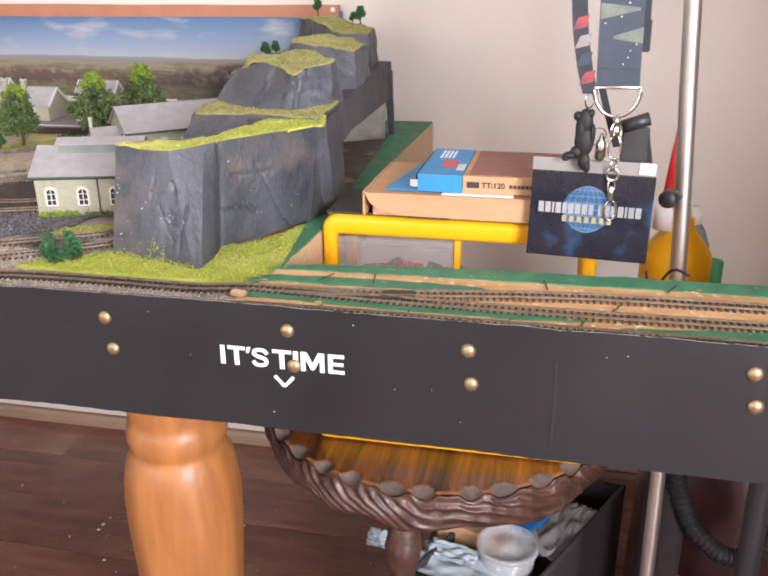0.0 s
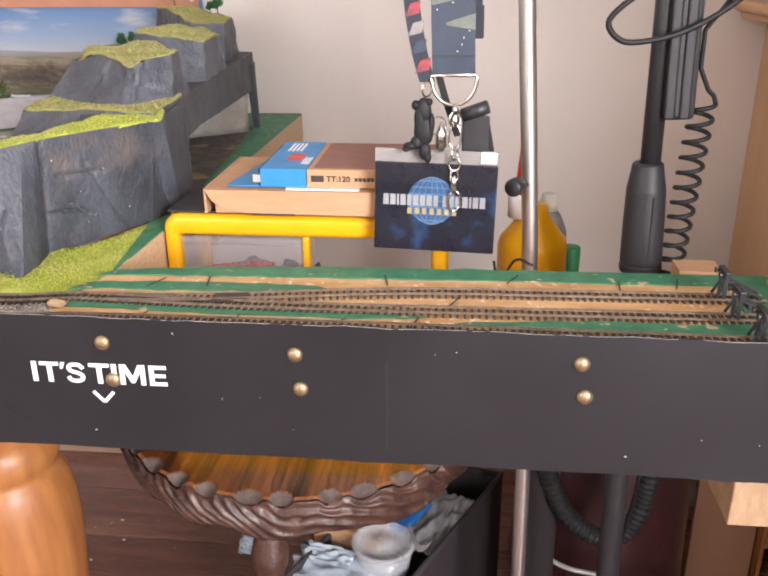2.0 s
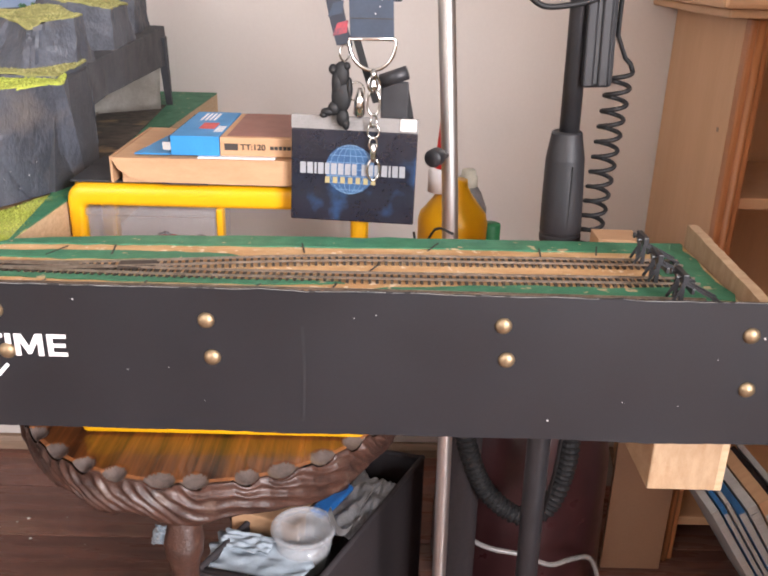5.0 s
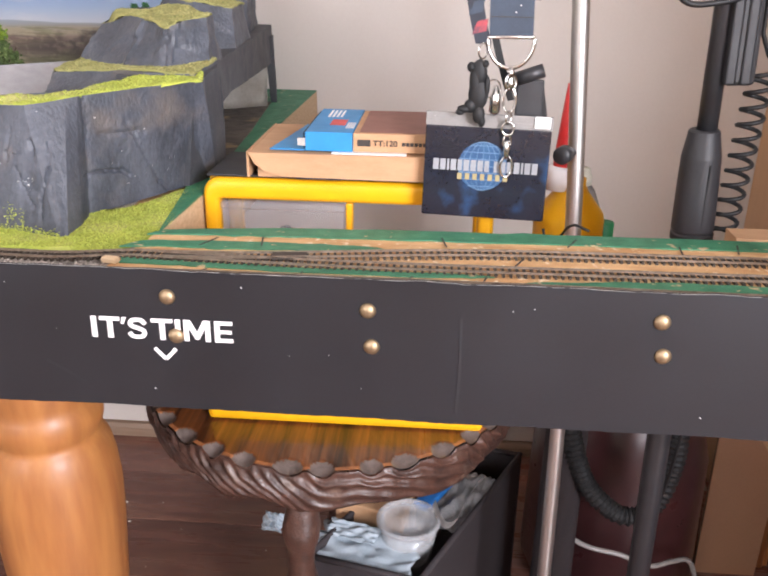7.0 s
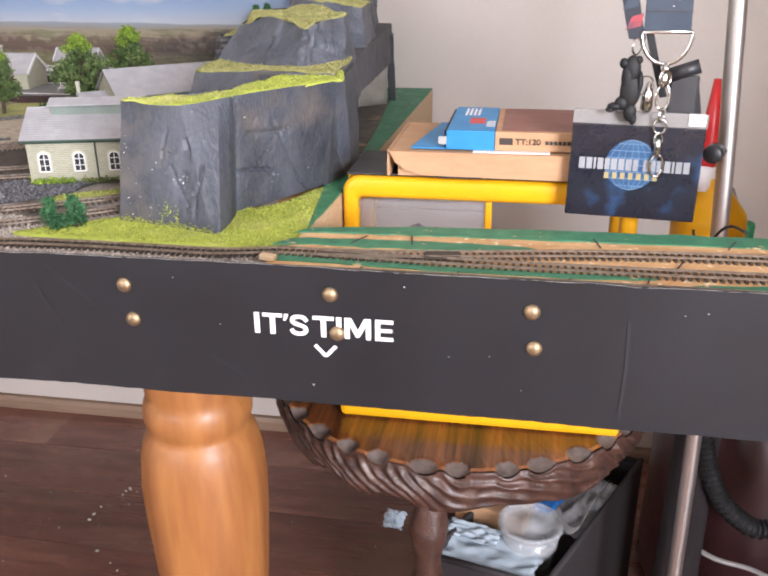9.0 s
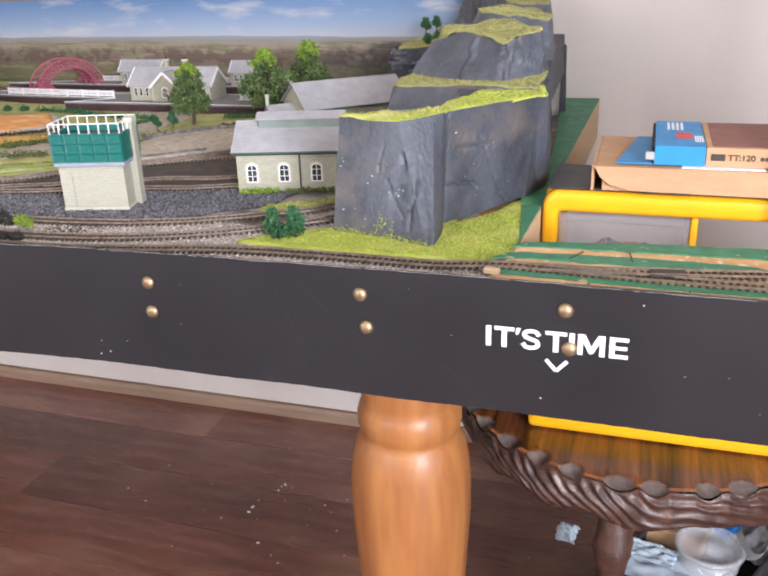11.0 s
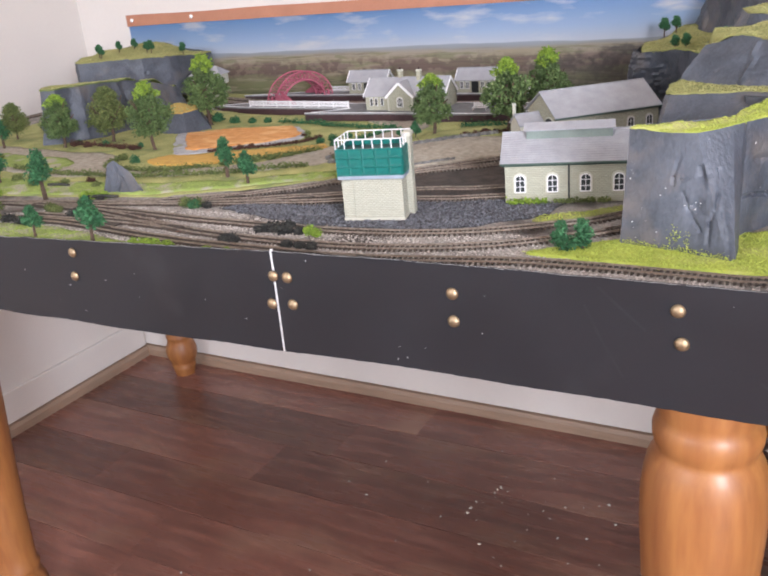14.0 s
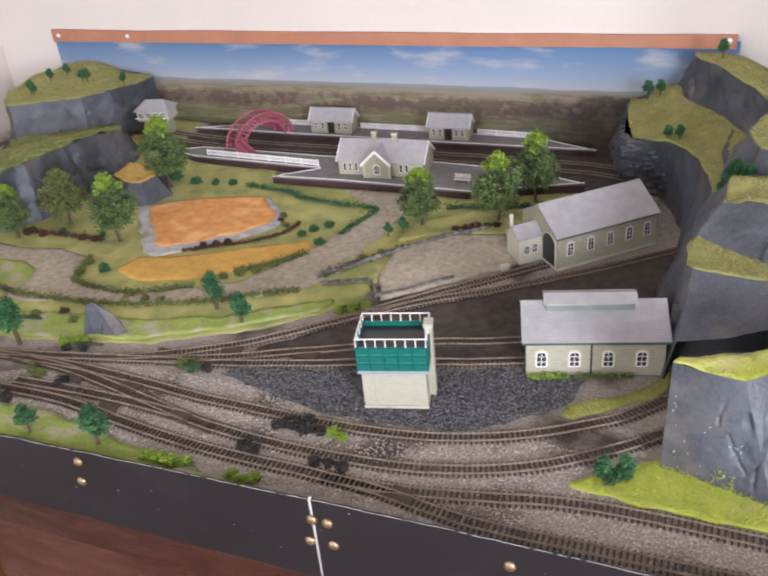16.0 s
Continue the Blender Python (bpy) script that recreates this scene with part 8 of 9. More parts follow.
for j in range(2):
    z1 = TZ - 0.0245 - j * 0.112
    dr = part("drawer", box(x0, x1, TY0 + 0.006, TY0 + 0.0082, z1 - 0.108, z1 - 0.0085, 0.0008), M_clear, cart, "frosted clear drawer front")
    part("drawer_rim", box(x0 - 0.0006, x1 + 0.0006, TY0 + 0.001, TY0 + 0.0125, z1 - 0.0085, z1 - 0.0005, 0.002), M_clear, dr)
    part("drawer_side", box(x0, x0 + 0.002, TY0 + 0.0085, TY1 - 0.03, z1 - 0.106, z1 - 0.01), M_clear, dr)
    part("drawer_side", box(x1 - 0.002, x1, TY0 + 0.0085, TY1 - 0.03, z1 - 0.106, z1 - 0.01), M_clear, dr)
    part("drawer_base", box(x0, x1, TY0 + 0.0085, TY1 - 0.03, z1 - 0.1085, z1 - 0.1065), M_clear, dr)
solid("red_packet", crumpled(0.07, 0.05, 7, 0.014), M_red, "crumpled red packet inside the frosted drawer", "packet", at=(0.025, 0.305, 0.705)).rotation_euler = (radians(55), 0, radians(8))
solid("grey_packet", crumpled(0.1, 0.07, 9, 0.02), M_foil, "crumpled grey packet inside the frosted drawer", "packet", at=(0.045, 0.37, 0.675)).rotation_euler = (radians(40), 0, 0)

# ---- boxes on the drawer unit ----
bz = TZ + 0.0031
cb = thing("cardboard_box", "flat brown cardboard postal box with a rounded flap", "box")
part("body", box(0.01, 0.235, 0.272, 0.418, bz, bz + 0.0225, 0.0008), M_card, cb)
part("lid", box(0.002, 0.236, 0.268, 0.42, bz + 0.0227, bz + 0.0255, 0.0008), M_card, cb)
part("side_wall", box(-0.0006, 0.0018, 0.27, 0.418, bz, bz + 0.026), M_card, cb)
part("front_flap", wall_panel([(0.002, bz + 0.026), (0.236, bz + 0.0262), (0.236, bz + 0.0012), (0.07, bz + 0.002), (0.036, bz + 0.0028), (0.018, bz + 0.0075), (0.008, bz + 0.015)], 0.2655, 0.2678), M_card, cb, "front flap with a rounded corner")
part("slot", box(0.05, 0.095, 0.2652, 0.2662, bz + 0.0006, bz + 0.0022), M_dark, cb)
b2z = bz + 0.0256
solid("paper_sheet", box(0.085, 0.16, 0.272, 0.36, b2z, b2z + 0.0012), M_print, "white paper slip under the track box", "paper")
b2z += 0.0014
tb = thing("track_box", "blue and brown printed track box on the cardboard box", "box")
bm = box(0.106, 0.238, 0.279, 0.409, b2z, b2z + 0.0185, 0.0006)
part("carton", bm, M_card, tb, "brown end of the carton")
part("top_print", box(0.112, 0.2375, 0.285, 0.408, b2z + 0.0186, b2z + 0.0189), M_brownprint, tb, "maroon-brown printed panel")
part("blue_sleeve", box(0.058, 0.1055, 0.2775, 0.4105, b2z, b2z + 0.0192, 0.0006), M_blue, tb, "bright blue printed sleeve")
part("blue_flap", extrude_poly([(0.022, 0.278), (0.057, 0.2775), (0.057, 0.4105), (0.04, 0.4105)], b2z, b2z + 0.0012), M_blue, tb)
# solid dark panel stands for the shade inside the open sleeve
part("open_end", box(0.0555, 0.0578, 0.282, 0.405, b2z + 0.002, b2z + 0.0175), M_dark, tb)
part("end_flap", extrude_poly([(0.05, 0.2785), (0.058, 0.2775), (0.058, 0.279), (0.051, 0.281)], b2z + 0.005, b2z + 0.0125), M_bookw, tb, "white inside of the torn end flap")
part("badge_print", box(0.078, 0.094, 0.315, 0.345, b2z + 0.0193, b2z + 0.0196), M_redprint, tb)
for i in range(4):
    part("print_bar", box(0.07 + 0.0045 * i, 0.0725 + 0.0045 * i, 0.36, 0.4, b2z + 0.0193, b2z + 0.0195), M_print, tb)
    part("print_bar", box(0.096 + 0.0022 * i, 0.0975 + 0.0022 * i, 0.3, 0.33, b2z + 0.0193, b2z + 0.0195), M_print, tb)
part("maker_mark", box(0.1105, 0.1235, 0.2782, 0.2788, b2z + 0.006, b2z + 0.0125), M_inkprint, tb)
words("TT:120", 0.0058, 0.0003, M_inkprint, tb, (0.126, 0.2788, b2z + 0.0064), bold=0.02, width=0.0245)
for i in range(6):
    part("print_bar", box(0.155 + 0.0042 * i, 0.1583 + 0.0042 * i, 0.2784, 0.2788, b2z + 0.007, b2z + 0.0105), M_inkprint, tb)

# ---- chrome stand with things hung on it ----
stand = thing("chrome_stand", "slim brushed steel upright stand with a black clamp knob", "stand")
pole = [(0.352, 0.323, 0.0), (0.347, 0.322, 0.466), (0.3395, 0.321, 0.728), (0.3205, 0.32, 1.013), (0.303, 0.319, 1.3)]
part("pole", tube(spline(pole, 0.03), 0.0086, 20), M_chrome, stand, smooth=True)
part("foot", lathe([(0.12, 0.0), (0.12, 0.006), (0.02, 0.014), (0.012, 0.03)], 32, center=(0.352, 0.323)), M_chrome, stand, smooth=True)
part("top_arm", tube([(0.303, 0.319, 1.295), (0.2, 0.25, 1.3)], 0.005, 10), M_chrome, stand, smooth=True)
knob = part("clamp_knob", lathe([(0.004, -0.012), (0.005, -0.002), (0.0085, 0.0), (0.0092, 0.003), (0.0092, 0.015), (0.008, 0.017)], 20, m=pose(0.3215, 0.3085, 0.826, 90, 0, -25)), M_blackpl, stand, "black clamp knob", smooth=True)
part("clamp_stem", tube([(0.3215, 0.306, 0.826), (0.334, 0.321, 0.826)], 0.0045, 10), M_blackpl, stand)

lan = thing("wide_lanyard", "wide navy lanyard with pale searchlight pattern and metal clip", "lanyard")


def strap(pts, w, t, side):
    """A flat band along points, w wide along the way 'side'."""
    bm = bmesh.new()
    rows = []
    s = Vector(side)
    n = s.cross(Vector((0, 0, 1))).normalized()
    for p in pts:
        p = Vector(p)
        rows.append([bm.verts.new(p + s * a * w / 2 + n * b * t / 2) for a, b in ((-1, -1), (1, -1), (1, 1), (-1, 1))])
    for a, b in zip(rows, rows[1:]):
        for k in range(4):
            bm.faces.new((a[k], a[(k + 1) % 4], b[(k + 1) % 4], b[k]))
    bm.faces.new(rows[0])
    bm.faces.new(rows[-1][::-1])
    return bm


LY = 0.25
part("band", strap(spline([(0.25, LY, 1.3), (0.2495, LY, 1.15), (0.2508, LY, 1.02), (0.2525, LY, 0.96), (0.2532, LY + 0.001, 0.944)], 0.01), 0.0395, 0.0016, (1, 0, 0)), M_lanyard, lan)
part("back_band", strap(spline([(0.252, LY + 0.012, 1.3), (0.2575, LY + 0.012, 1.1), (0.262, LY + 0.012, 0.975)], 0.01), 0.0335, 0.0014, (1, 0, 0)), M_strapd, lan)
part("back_label", strap([(0.273, LY + 0.011, 1.004), (0.2735, LY + 0.011, 0.976)], 0.012, 0.0014, (1, 0, 0)), M_strapd, lan)
for i, z in enumerate((1.262, 1.23, 1.2, 1.168, 1.137, 1.105, 1.074, 1.043, 1.0125, 0.99)):
    w = 0.026 if i % 2 else 0.034
    bm = wall_panel([(-0.0005, -0.008), (w, 0.0), (w, 0.0025), (-0.0005, 0.0065)], -0.0003, 0.0003)
    part("light_beam", bm, M_lanband, lan, "pale searchlight beam").matrix_basis = pose(0.2325 + (0.0 if i % 2 == 0 else 0.0385), LY - 0.0011, z, 0, 0, 0) @ (Matrix.Identity(4) if i % 2 == 0 else pose(0, 0, 0, 0, 180, 0))
part("stitching", box(0.2335, 0.2725, LY - 0.0014, LY - 0.0008, 0.9605, 0.9613), M_inkprint, lan)
rng = random.Random(5)
for i in range(26):
    part("star_print", lathe([(0.0006, 0), (0.0006, 0.0003)], 6, m=pose(rng.uniform(0.236, 0.268), LY - 0.001, 0.965 + i * 0.006, 90)), M_print, lan)
ring = [(0.2535 + 0.021 * math.cos(a), LY + 0.001, 0.9405 + 0.0245 * math.sin(a)) for a in (math.pi + math.pi * i / 20 for i in range(21))]
part("d_ring", tube([(0.2325, LY + 0.001, 0.9435)] + ring + [(0.2745, LY + 0.001, 0.9435)], 0.0018, 10, closed=True), M_silver, lan, "steel D-ring", smooth=True)


def torus_at(c, r1, r2, turn, sx=1.0, sz=1.0):
    pts = [(r1 * sx * math.cos(a), 0, r1 * sz * math.sin(a)) for a in (2 * math.pi * i / 18 for i in range(18))]
    bm = tube(pts, r2, 8, closed=True)
    bmesh.ops.transform(bm, verts=bm.verts, matrix=pose(*c, *turn))
    return bm


clip = part("swivel_clip", lathe([(0.0022, 0.896), (0.003, 0.899), (0.0045, 0.901), (0.0035, 0.905), (0.0022, 0.909), (0.0035, 0.911), (0.002, 0.917)], 12, center=(0.2553, LY - 0.002)), M_silver, lan, "steel swivel clip", smooth=True)
part("clip_hook", torus_at((0.2555, LY - 0.002, 0.887), 0.0058, 0.0012, (0, 0, 0), 1, 2.0), M_silver, clip, smooth=True)
part("clip_gate", torus_at((0.2555, LY - 0.003, 0.904), 0.0065, 0.0012, (0, 0, 35), 1, 1.1), M_silver, clip, smooth=True)
for z, tn, sx, sz in ((0.871, 60, 1, 1.1), (0.861, 0, 1, 1.2), (0.849, 20, 0.7, 1.2)):
    part("chain_link", torus_at((0.2558, LY - 0.003, z), 0.0055, 0.0011, (0, 0, tn), sx, sz), M_silver, clip, smooth=True)
part("hook_body", lathe([(0.0018, 0.832), (0.0028, 0.836), (0.0036, 0.842), (0.0026, 0.847), (0.002, 0.85)], 12, center=(0.256, LY - 0.004)), M_silver, clip, smooth=True)
part("hook_loop", torus_at((0.2565, LY - 0.004, 0.825), 0.0058, 0.0012, (0, 0, 10), 1, 1.75), M_silver, clip, smooth=True)

red = thing("patterned_lanyard", "narrow red and dark patterned lanyard seen edge-on", "lanyard")
line = spline([(0.2, LY + 0.004, 1.3), (0.208, LY + 0.004, 1.1), (0.2135, LY + 0.003, 1.01), (0.221, LY + 0.002, 0.965), (0.2285, LY + 0.002, 0.937)], 0.006)
part("band", strap(line, 0.0145, 0.0014, (1, 0, 0)), M_strapd, red)
for i, z in enumerate([0.952 + 0.0165 * k for k in range(15)]):
    x = float(np.interp(z, [0.937, 0.965, 1.01, 1.1, 1.3], [0.2285, 0.221, 0.2135, 0.208, 0.2]))
    bm = wall_panel([(-0.006, -0.008), (0.0062, -0.003), (0.0062, 0.008), (-0.003, 0.004)], -0.0004, 0.0004)
    part("band_print", bm, (M_stripe, M_lanyard, M_zip, M_stripe, M_strapd)[i % 5], red).matrix_basis = pose(x, LY + 0.0008 + 0.0016 * (z > 1), z, 0, 8, 0)
part("split_ring", torus_at((0.2285, LY, 0.931), 0.0065, 0.0009, (0, 0, 50), 1, 1.1), M_silver, red, smooth=True)
fig = bmesh.new()
for x, z, rx, rz in ((0.226, 0.912, 0.0075, 0.013), (0.2262, 0.893, 0.0095, 0.016), (0.2225, 0.905, 0.0055, 0.015), (0.2275, 0.874, 0.006, 0.009), (0.214, 0.879, 0.007, 0.004), (0.2305, 0.868, 0.0035, 0.006), (0.2195, 0.882, 0.006, 0.007), (0.2335, 0.9, 0.003, 0.011), (0.2185, 0.917, 0.004, 0.005), (0.231, 0.92, 0.0035, 0.004), (0.21, 0.876, 0.004, 0.003)):
    r = bmesh.ops.create_uvsphere(fig, u_segments=14, v_segments=10, radius=1)
    bmesh.ops.transform(fig, verts=r["verts"], matrix=pose(x, LY - 0.006, z) @ Matrix.Diagonal((rx * 1.0, 0.005, rz * 0.95, 1)))
solid("keyring_figure", fig, M_rubber, "black rubber figure keyring hanging from the lanyard", "keyring", smooth=True)
buckle = thing("strap_buckle", "black webbing strap with a plastic buckle behind the clip", "buckle")
part("webbing", strap(spline([(0.237, LY + 0.006, 0.95), (0.246, LY + 0.008, 0.92), (0.258, LY + 0.012, 0.885)], 0.006), 0.0065, 0.0014, (1, 0, 0.2)), M_rubber, buckle)
part("barrel", tube([(0.262, LY + 0.012, 0.905), (0.286, LY + 0.008, 0.914)], 0.0065, 12), M_blackpl, buckle, smooth=True)
part("plate", box(0.262, 0.288, LY + 0.01, LY + 0.014, 0.865, 0.905, 0.002), M_blackpl, buckle)
part("tail", strap([(0.283, LY + 0.014, 0.9), (0.293, LY + 0.016, 0.85)], 0.009, 0.0015, (1, 0, 0.2)), M_rubber, buckle)
part("small_ring", torus_at((0.2395, LY - 0.001, 0.897), 0.0085, 0.0007, (0, 0, 30)), M_silver, buckle, smooth=True)
part("tassel", lathe([(0.002, 0.872), (0.0055, 0.876), (0.005, 0.89), (0.002, 0.9)], 10, center=(0.2425, LY + 0.001)), M_silver, buckle, smooth=True)

M_lbar = material("silver_print", (0.34, 0.35, 0.37), rough=0.3, bump=0)
pm_ = pose(0.2375, 0.2525, 0.8195, -3, 1.0, -3)
pouch = thing("ticket_pouch", "black vinyl zip pouch printed with a blue globe", "pouch")
pouch.matrix_basis = pm_
part("body", box(-0.0595, 0.0595, -0.0028, 0.0028, -0.047, 0.041, 0.0016), M_pouch, pouch)
part("zip_strip", box(-0.0598, 0.0598, -0.002, 0.002, 0.0405, 0.0535, 0.0008), M_zip, pouch, "clear ribbed zip strip")
for i in range(3):
    part("zip_rib", box(-0.0598, 0.0598, -0.0028, -0.0018, 0.0425 + i * 0.003, 0.0435 + i * 0.003), M_zip, pouch)
part("zip_slider", box(0.0425, 0.0578, -0.0042, 0.0036, 0.0425, 0.0535, 0.001), M_print, pouch, "white zip slider")
part("globe_print", lathe([(0.0235, 0), (0.0235, 0.0003)], 48, m=pose(-0.003, -0.0032, 0.004, 90)), M_globe, pouch, "blue globe print")
M_gridline = material("pale_blue_line", (0.18, 0.3, 0.45), rough=0.3, bump=0)
for k in range(-3, 4):
    h = 0.0235 * k / 3.6
    w = math.sqrt(max(0.0235 ** 2 - h * h, 1e-8))
    part("grid_line", box(-0.003 - w, -0.003 + w, -0.0037, -0.0034, 0.004 + h - 0.00028, 0.004 + h + 0.00028), M_gridline, pouch)
    e = [(-0.003 + h * math.cos(a), -0.0036, 0.004 + 0.0235 * math.sin(a)) for a in (-1.57 + 3.14 * i / 14 for i in range(15))]
    part("grid_line", tube(e, 0.00026, 4), M_gridline, pouch)
x = -0.0505
for i, w in enumerate((5, 5, 2, 5, 4, 5, 5, 5, 4, 0, 5, 4, 5, 5, 2, 5, 5)):
    if w:
        part("letter_bar", box(x, x + w * 0.00108, -0.0042, -0.0038, -0.0012, 0.0095), M_lbar, pouch)
    x += (w or 2) * 0.00108 + 0.0013
for i in range(7):
    part("letter_bar", box(-0.0265 + i * 0.0073, -0.0265 + i * 0.0073 + 0.0042, -0.0042, -0.0038, -0.0095, -0.0035), M_goldprint, pouch)

# ---- bottles behind the stand ----
stool = thing("low_stool", "small dark stool hidden behind the storage shelf", "stool")
part("seat", box(0.3, 0.46, 0.36, 0.52, 0.56, 0.58, 0.004), M_dark, stool)
part("pedestal", lathe([(0.075, 0.0), (0.06, 0.02), (0.03, 0.06), (0.028, 0.5), (0.06, 0.559)], 28, center=(0.382, 0.45)), M_dark, stool, smooth=True)
yb = thing("yellow_bottle", "yellow plastic cleaner bottle with a white cap", "bottle", "bottles", (0.35, 0.425, 0.58))
part("bottle_body", lathe([(0.036, 0), (0.041, 0.004), (0.0415, 0.142), (0.0395, 0.151), (0.02, 0.176), (0.0165, 0.183), (0.0155, 0.192)], 36), M_yellow, yb, smooth=True)
part("cap", lathe([(0.0165, 0.178), (0.0165, 0.202), (0.013, 0.206)], 24, center=(-0.015, 0)), M_print, yb, "white screw cap", smooth=True)
part("label", lathe([(0.0418, 0.07), (0.0418, 0.115)], 36), M_print, yb, "white paper label with dark bars")
for i in range(3):
    part("label_bar", lathe([(0.0421, 0.08 + i * 0.012), (0.0421, 0.086 + i * 0.012)], 36), M_inkprint, yb)
sp = part("red_spout", lathe([(0.0125, 0.205), (0.0125, 0.21), (0.009, 0.25), (0.004, 0.3)], 18), M_red, yb, "red tapered spout", smooth=True)
sp.location = (-0.012, 0, 0)
gb = thing("clear_bottle", "small grey bottle with a pale cream cap", "bottle", "bottles", (0.373, 0.49, 0.57))
part("bottle_body", lathe([(0.02, 0), (0.025, 0.004), (0.025, 0.15), (0.017, 0.17), (0.011, 0.178)], 24), M_foil, gb, smooth=True)
part("cap", lathe([(0.0115, 0.176), (0.0115, 0.19), (0.0095, 0.192), (0.009, 0.197), (0.007, 0.199)], 20), M_cream, gb, smooth=True)
gr = thing("green_bottle", "dark green bottle beside the yellow ones", "bottle", "bottles", (0.403, 0.475, 0.58))
part("bottle_body", lathe([(0.011, 0), (0.0125, 0.003), (0.0125, 0.122), (0.0115, 0.124)], 24), M_greenlab, gr, smooth=True)
solid("cable_tie", tube(spline([(0.297, 0.245, 0.765), (0.302, 0.235, 0.745), (0.315, 0.2, 0.7825), (0.33, 0.185, 0.783)], 0.005), 0.0013, 6), M_rubber, "black cable tie on the shelf edge", "cable tie", smooth=True)

# ---- vacuum cleaner ----
vac = thing("vacuum_cleaner", "black upright vacuum cleaner with telescopic wand and ribbed hose", "vacuum cleaner")
part("lower_tube", tube([(0.45, 0.26, 0.05), (0.441, 0.245, 0.5), (0.4365, 0.24, 0.8)], 0.0125, 20), M_blackpl, vac, smooth=True)
sl = lathe([(0.0125, 0.7605), (0.0185, 0.761), (0.0198, 0.763), (0.0198, 0.7685), (0.0188, 0.7695), (0.0188, 0.7715), (0.0197, 0.7725), (0.019, 0.81), (0.018, 0.842), (0.0148, 0.861), (0.0142, 0.866), (0.0125, 0.8675)], 56, center=(0.436, 0.24))
bmesh.ops.rotate(sl, verts=sl.verts, cent=(0.436, 0.24, 0.815), matrix=Matrix.Rotation(radians(-2), 3, 'Y'))
part("grip_sleeve", sl, M_greypl, vac, "dark grey grip sleeve with a collar and grooves")
part("sleeve_groove", box(0.4385, 0.44, 0.2205, 0.2235, 0.777, 0.838, 0.0006), M_rubber, vac)
part("upper_tube", tube([(0.4362, 0.24, 0.86), (0.434, 0.24, 1.0), (0.43, 0.24, 1.25)], 0.0092, 20), M_blackpl, vac, smooth=True)
bm = box(-0.0135, 0.0135, -0.012, 0.012, 0.0, 0.108, 0.004)
part("handle_block", bm, M_greypl, vac, "dark handle block").matrix_basis = pose(0.4535, 0.238, 0.9085, 0, -2, 0)
for x in (-0.009, 0.004):
    part("block_rib", box(x - 0.0045, x + 0.0045, -0.0136, -0.0115, 0.001, 0.107, 0.0018), M_greypl, vac).matrix_basis = pose(0.4535, 0.238, 0.9085, 0, -2, 0)
part("block_neck", tube([(0.45, 0.238, 1.018), (0.446, 0.238, 1.2)], 0.008, 14), M_blackpl, vac, smooth=True)
pts = []
for i in range(12 * 16 + 1):
    a = 2 * math.pi * i / 16
    s = i / (12 * 16)
    pts.append((0.4655 + 0.011 * s + 0.0105 * math.cos(a), 0.24 + 0.0105 * math.sin(a), 0.752 + 0.17 * s))
pts += [(0.484, 0.238, 0.9285), (0.478, 0.237, 0.934), (0.469, 0.236, 0.953), (0.468, 0.234, 0.985), (0.486, 0.23, 1.012), (0.51, 0.228, 1.05)]
part("coiled_cord", tube(pts, 0.0021, 7), M_rubber, vac, "black coiled cord", smooth=True)
part("cord", tube(spline([(0.4655, 0.24, 0.752), (0.47, 0.245, 0.7), (0.47, 0.27, 0.5), (0.47, 0.32, 0.36)], 0.01), 0.0021, 7), M_rubber, vac, smooth=True)
loop = spline([(0.43, 0.215, 1.03), (0.4, 0.21, 1.012), (0.382, 0.21, 0.993), (0.395, 0.212, 0.9775), (0.42, 0.214, 0.978), (0.446, 0.216, 0.985), (0.475, 0.22, 1.0), (0.5, 0.222, 1.02), (0.54, 0.225, 1.06)], 0.004)
part("power_cable", tube(loop, 0.0026, 8), M_rubber, vac, "black power cable", smooth=True)
hose = spline([(0.375, 0.42, 0.46), (0.392, 0.42, 0.394), (0.415, 0.42, 0.342), (0.452, 0.42, 0.306), (0.48, 0.42, 0.3), (0.503, 0.42, 0.316), (0.518, 0.42, 0.362), (0.522, 0.42, 0.43), (0.5, 0.42, 0.52)], 0.0028)
part("hose", tube(hose, [0.0125 + (0.0016 if i % 3 == 0 else -0.0012) for i in range(len(hose))], 14), M_rubber, vac, "ribbed black hose", smooth=False)
part("casing", lathe([(0.13, 0.02), (0.145, 0.05), (0.14, 0.27), (0.11, 0.39), (0.06, 0.45)], 40, center=(0.51, 0.66)), M_maroonpl, vac, "dark maroon casing", smooth=True)
part("release_button", lathe([(0.014, 0), (0.015, 0.003), (0.011, 0.006)], 20, m=pose(0.47, 0.555, 0.398, 90)), M_silver, vac, smooth=True)
part("foot", box(0.38, 0.56, 0.2, 0.34, 0.0, 0.055, 0.015), M_blackpl, vac)
solid("white_cable", tube(spline([(0.37, 0.47, 0.3), (0.385, 0.45, 0.262), (0.404, 0.45, 0.236), (0.434, 0.45, 0.219), (0.479, 0.45, 0.209), (0.524, 0.45, 0.192), (0.56, 0.47, 0.186), (0.6, 0.5, 0.16), (0.64, 0.54, 0.05), (0.66, 0.56, 0.004)], 0.008), 0.0038, 10), M_zip,
      "white mains cable trailing beside the vacuum cleaner", "cable", smooth=True)

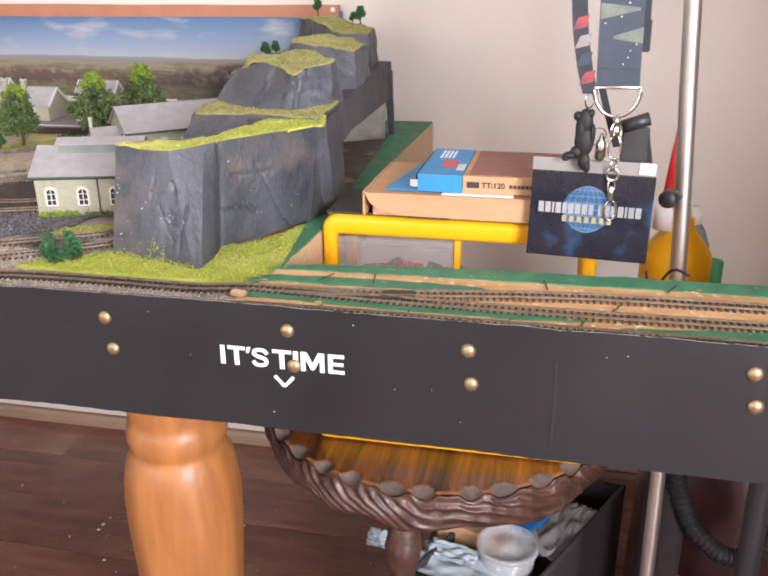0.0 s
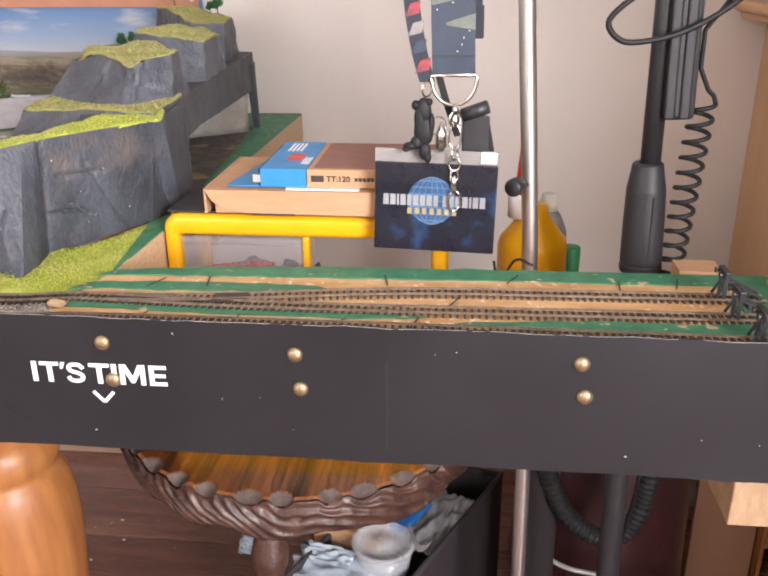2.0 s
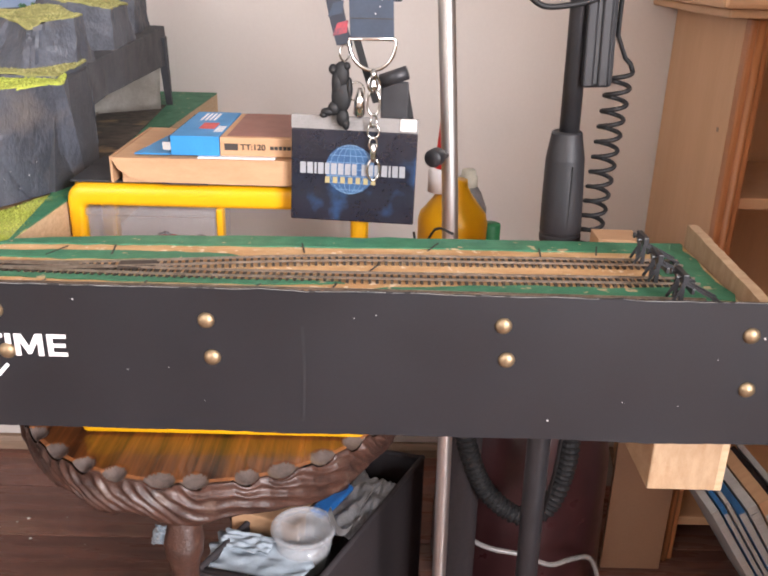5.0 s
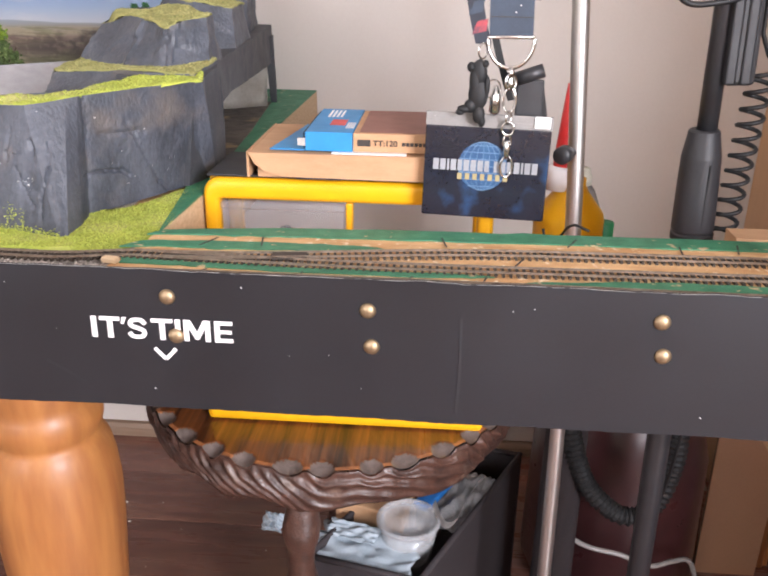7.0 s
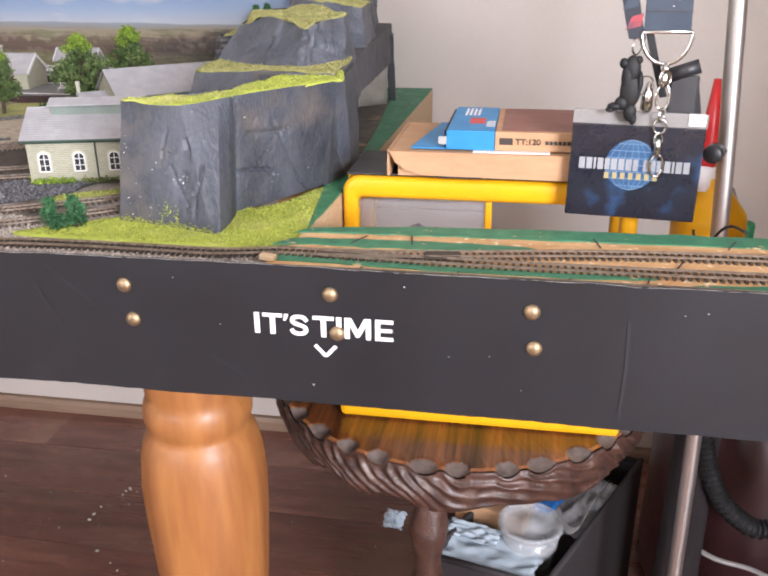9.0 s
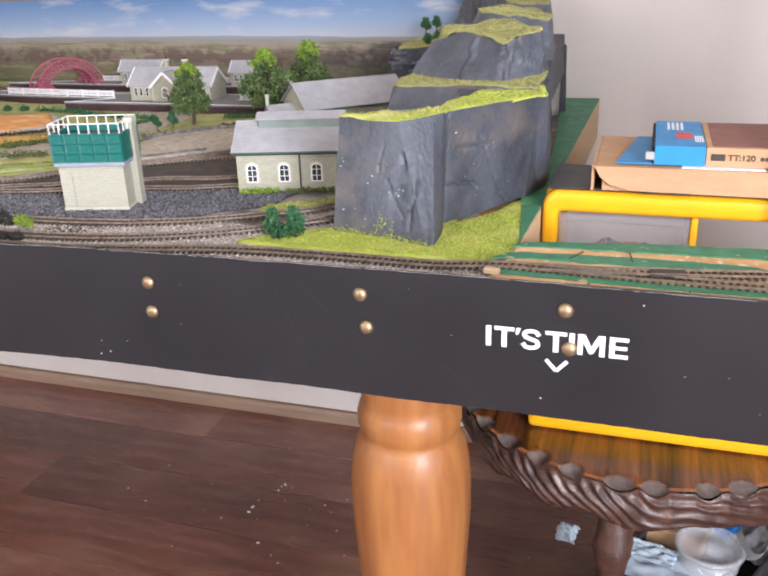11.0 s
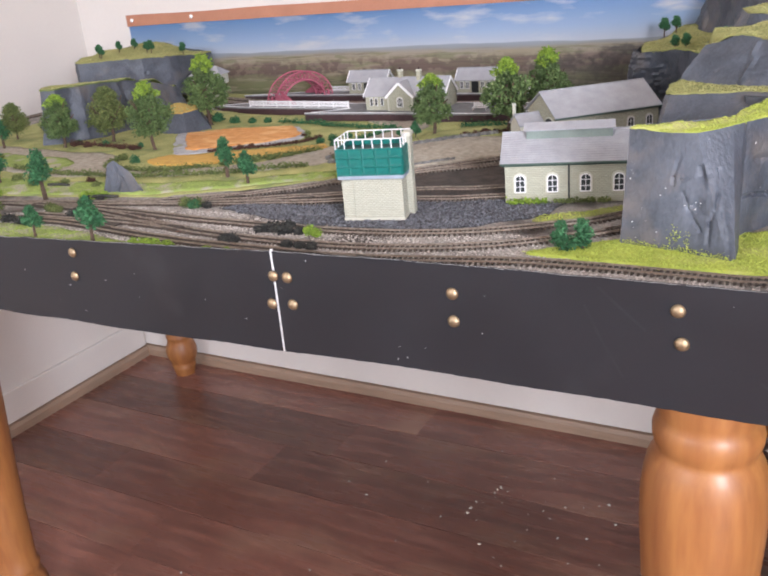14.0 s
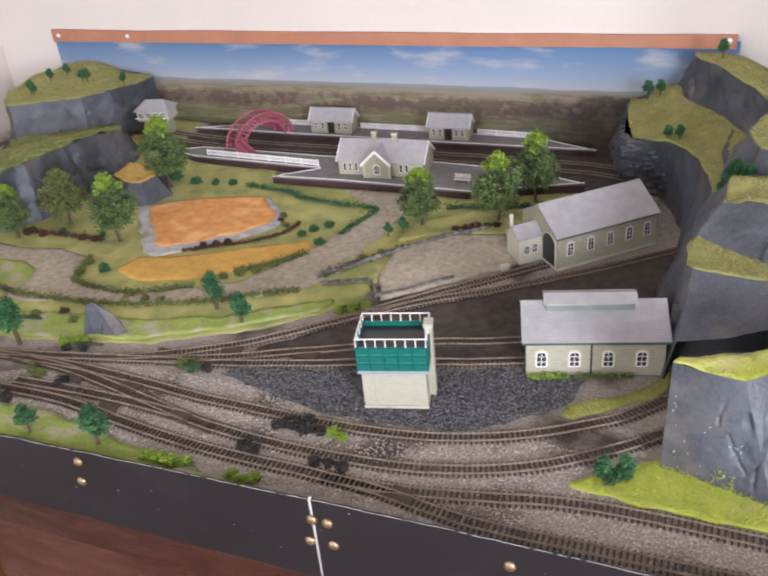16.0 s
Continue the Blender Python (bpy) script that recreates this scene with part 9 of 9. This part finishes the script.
# ---- pine cabinet ----
cab = thing("pine_cabinet", "varnished pine cabinet with a moulded overhanging top", "cabinet")
PX = 0.775
part("side_panel", box(PX, PX + 0.018, 0.705, 1.003, 0.0, 0.945), M_pine, cab)
part("front_post", box(PX - 0.001, PX + 0.03, 0.683, 0.704, 0.0, 0.945, 0.003), M_bead, cab, "rounded orange front corner post")
part("post_bead", tube([(PX + 0.014, 0.6815, 0.002), (PX + 0.014, 0.6815, 0.943)], 0.006, 12), M_bead, cab, smooth=True)
part("back_panel", box(PX + 0.018, 1.6, 0.99, 1.003, 0.0, 0.945), M_pine, cab)
part("side_panel", box(1.6, 1.618, 0.705, 1.003, 0.0, 0.945), M_pine, cab)
for z in (0.06, 0.66):
    part("shelf", box(PX + 0.019, 1.599, 0.72, 0.989, z, z + 0.018, 0.002), M_pine, cab)
part("top", box(PX - 0.045, 1.66, 0.655, 1.003, 0.946, 0.958, 0.003), M_pine, cab)
part("top_moulding", box(PX - 0.06, 1.675, 0.64, 1.003, 0.9585, 0.976, 0.006), M_pine, cab, "rounded edge moulding")
part("knot", lathe([(0.004, 0), (0.004, 0.0006)], 10, m=pose(PX - 0.0001, 0.74, 0.78, 0, -90, 0)), M_skirt, cab)
board = thing("brown_board", "plain brown hardboard sheet standing beside the cabinet", "board")
part("sheet", box(0.668, 0.773, 0.655, 0.664, 0.0, 0.6, 0.001), M_pineplain, board)
dev = thing("black_device", "low black electronic device on the cabinet top", "device", at=(0.86, 0.8, 0.976))
part("casing", box(-0.13, 0.2, -0.09, 0.11, 0.012, 0.055, 0.01), M_blackpl, dev)
for x in (-0.1, 0.16):
    part("rubber_foot", lathe([(0.014, 0), (0.015, 0.012)], 16, center=(x, -0.06)), M_rubber, dev)
rng = random.Random(12)
x = 0.0
for i, (mt, th) in enumerate(((M_bookw, 0.012), (M_bookb, 0.008), (M_bookw, 0.006), (M_bookb, 0.012), (M_bookw, 0.016), (M_card, 0.02), (M_bookk, 0.012), (M_bookw, 0.01))):
    bk = thing("magazine", "magazine leaning among others beside the cabinet", "magazine", "leaning magazines")
    bk.matrix_basis = pose(0.925 + x, 0.60, 0.0, 0, -33, 4)
    bm = box(0, th, -0.09, 0.09, 0.0, 0.3 + 0.012 * (i % 3), 0.001)
    part("cover", bm, mt, bk)
    part("page_block", box(0.001, th - 0.001, -0.0915, -0.0905, 0.004, 0.298), M_bookw, bk)
    x += th / math.cos(radians(33)) + 0.003
fr = thing("leaning_frame", "pale picture frame leaning on the wall beside the cabinet", "picture frame")
fr.matrix_basis = pose(0.735, 0.9, 0.0, -6, -16, 0)
for a, b, c, d in ((-0.09, 0.03, 0.0, 0.02), (-0.09, 0.03, 0.12, 0.14), (-0.09, -0.07, 0.02, 0.12), (0.01, 0.03, 0.02, 0.12)):
    part("frame_bar", box(a, b, 0, 0.012, c, d, 0.001), M_bookw, fr)
part("backing", box(-0.07, 0.01, 0.004, 0.008, 0.02, 0.12), M_dark, fr)
solid("wood_offcut", extrude_poly([(0.462, 0.19), (0.5, 0.187), (0.5, 0.22), (0.462, 0.22)], 0.7, 0.78), M_card, "brown timber offcut standing behind the shelf", "offcut")
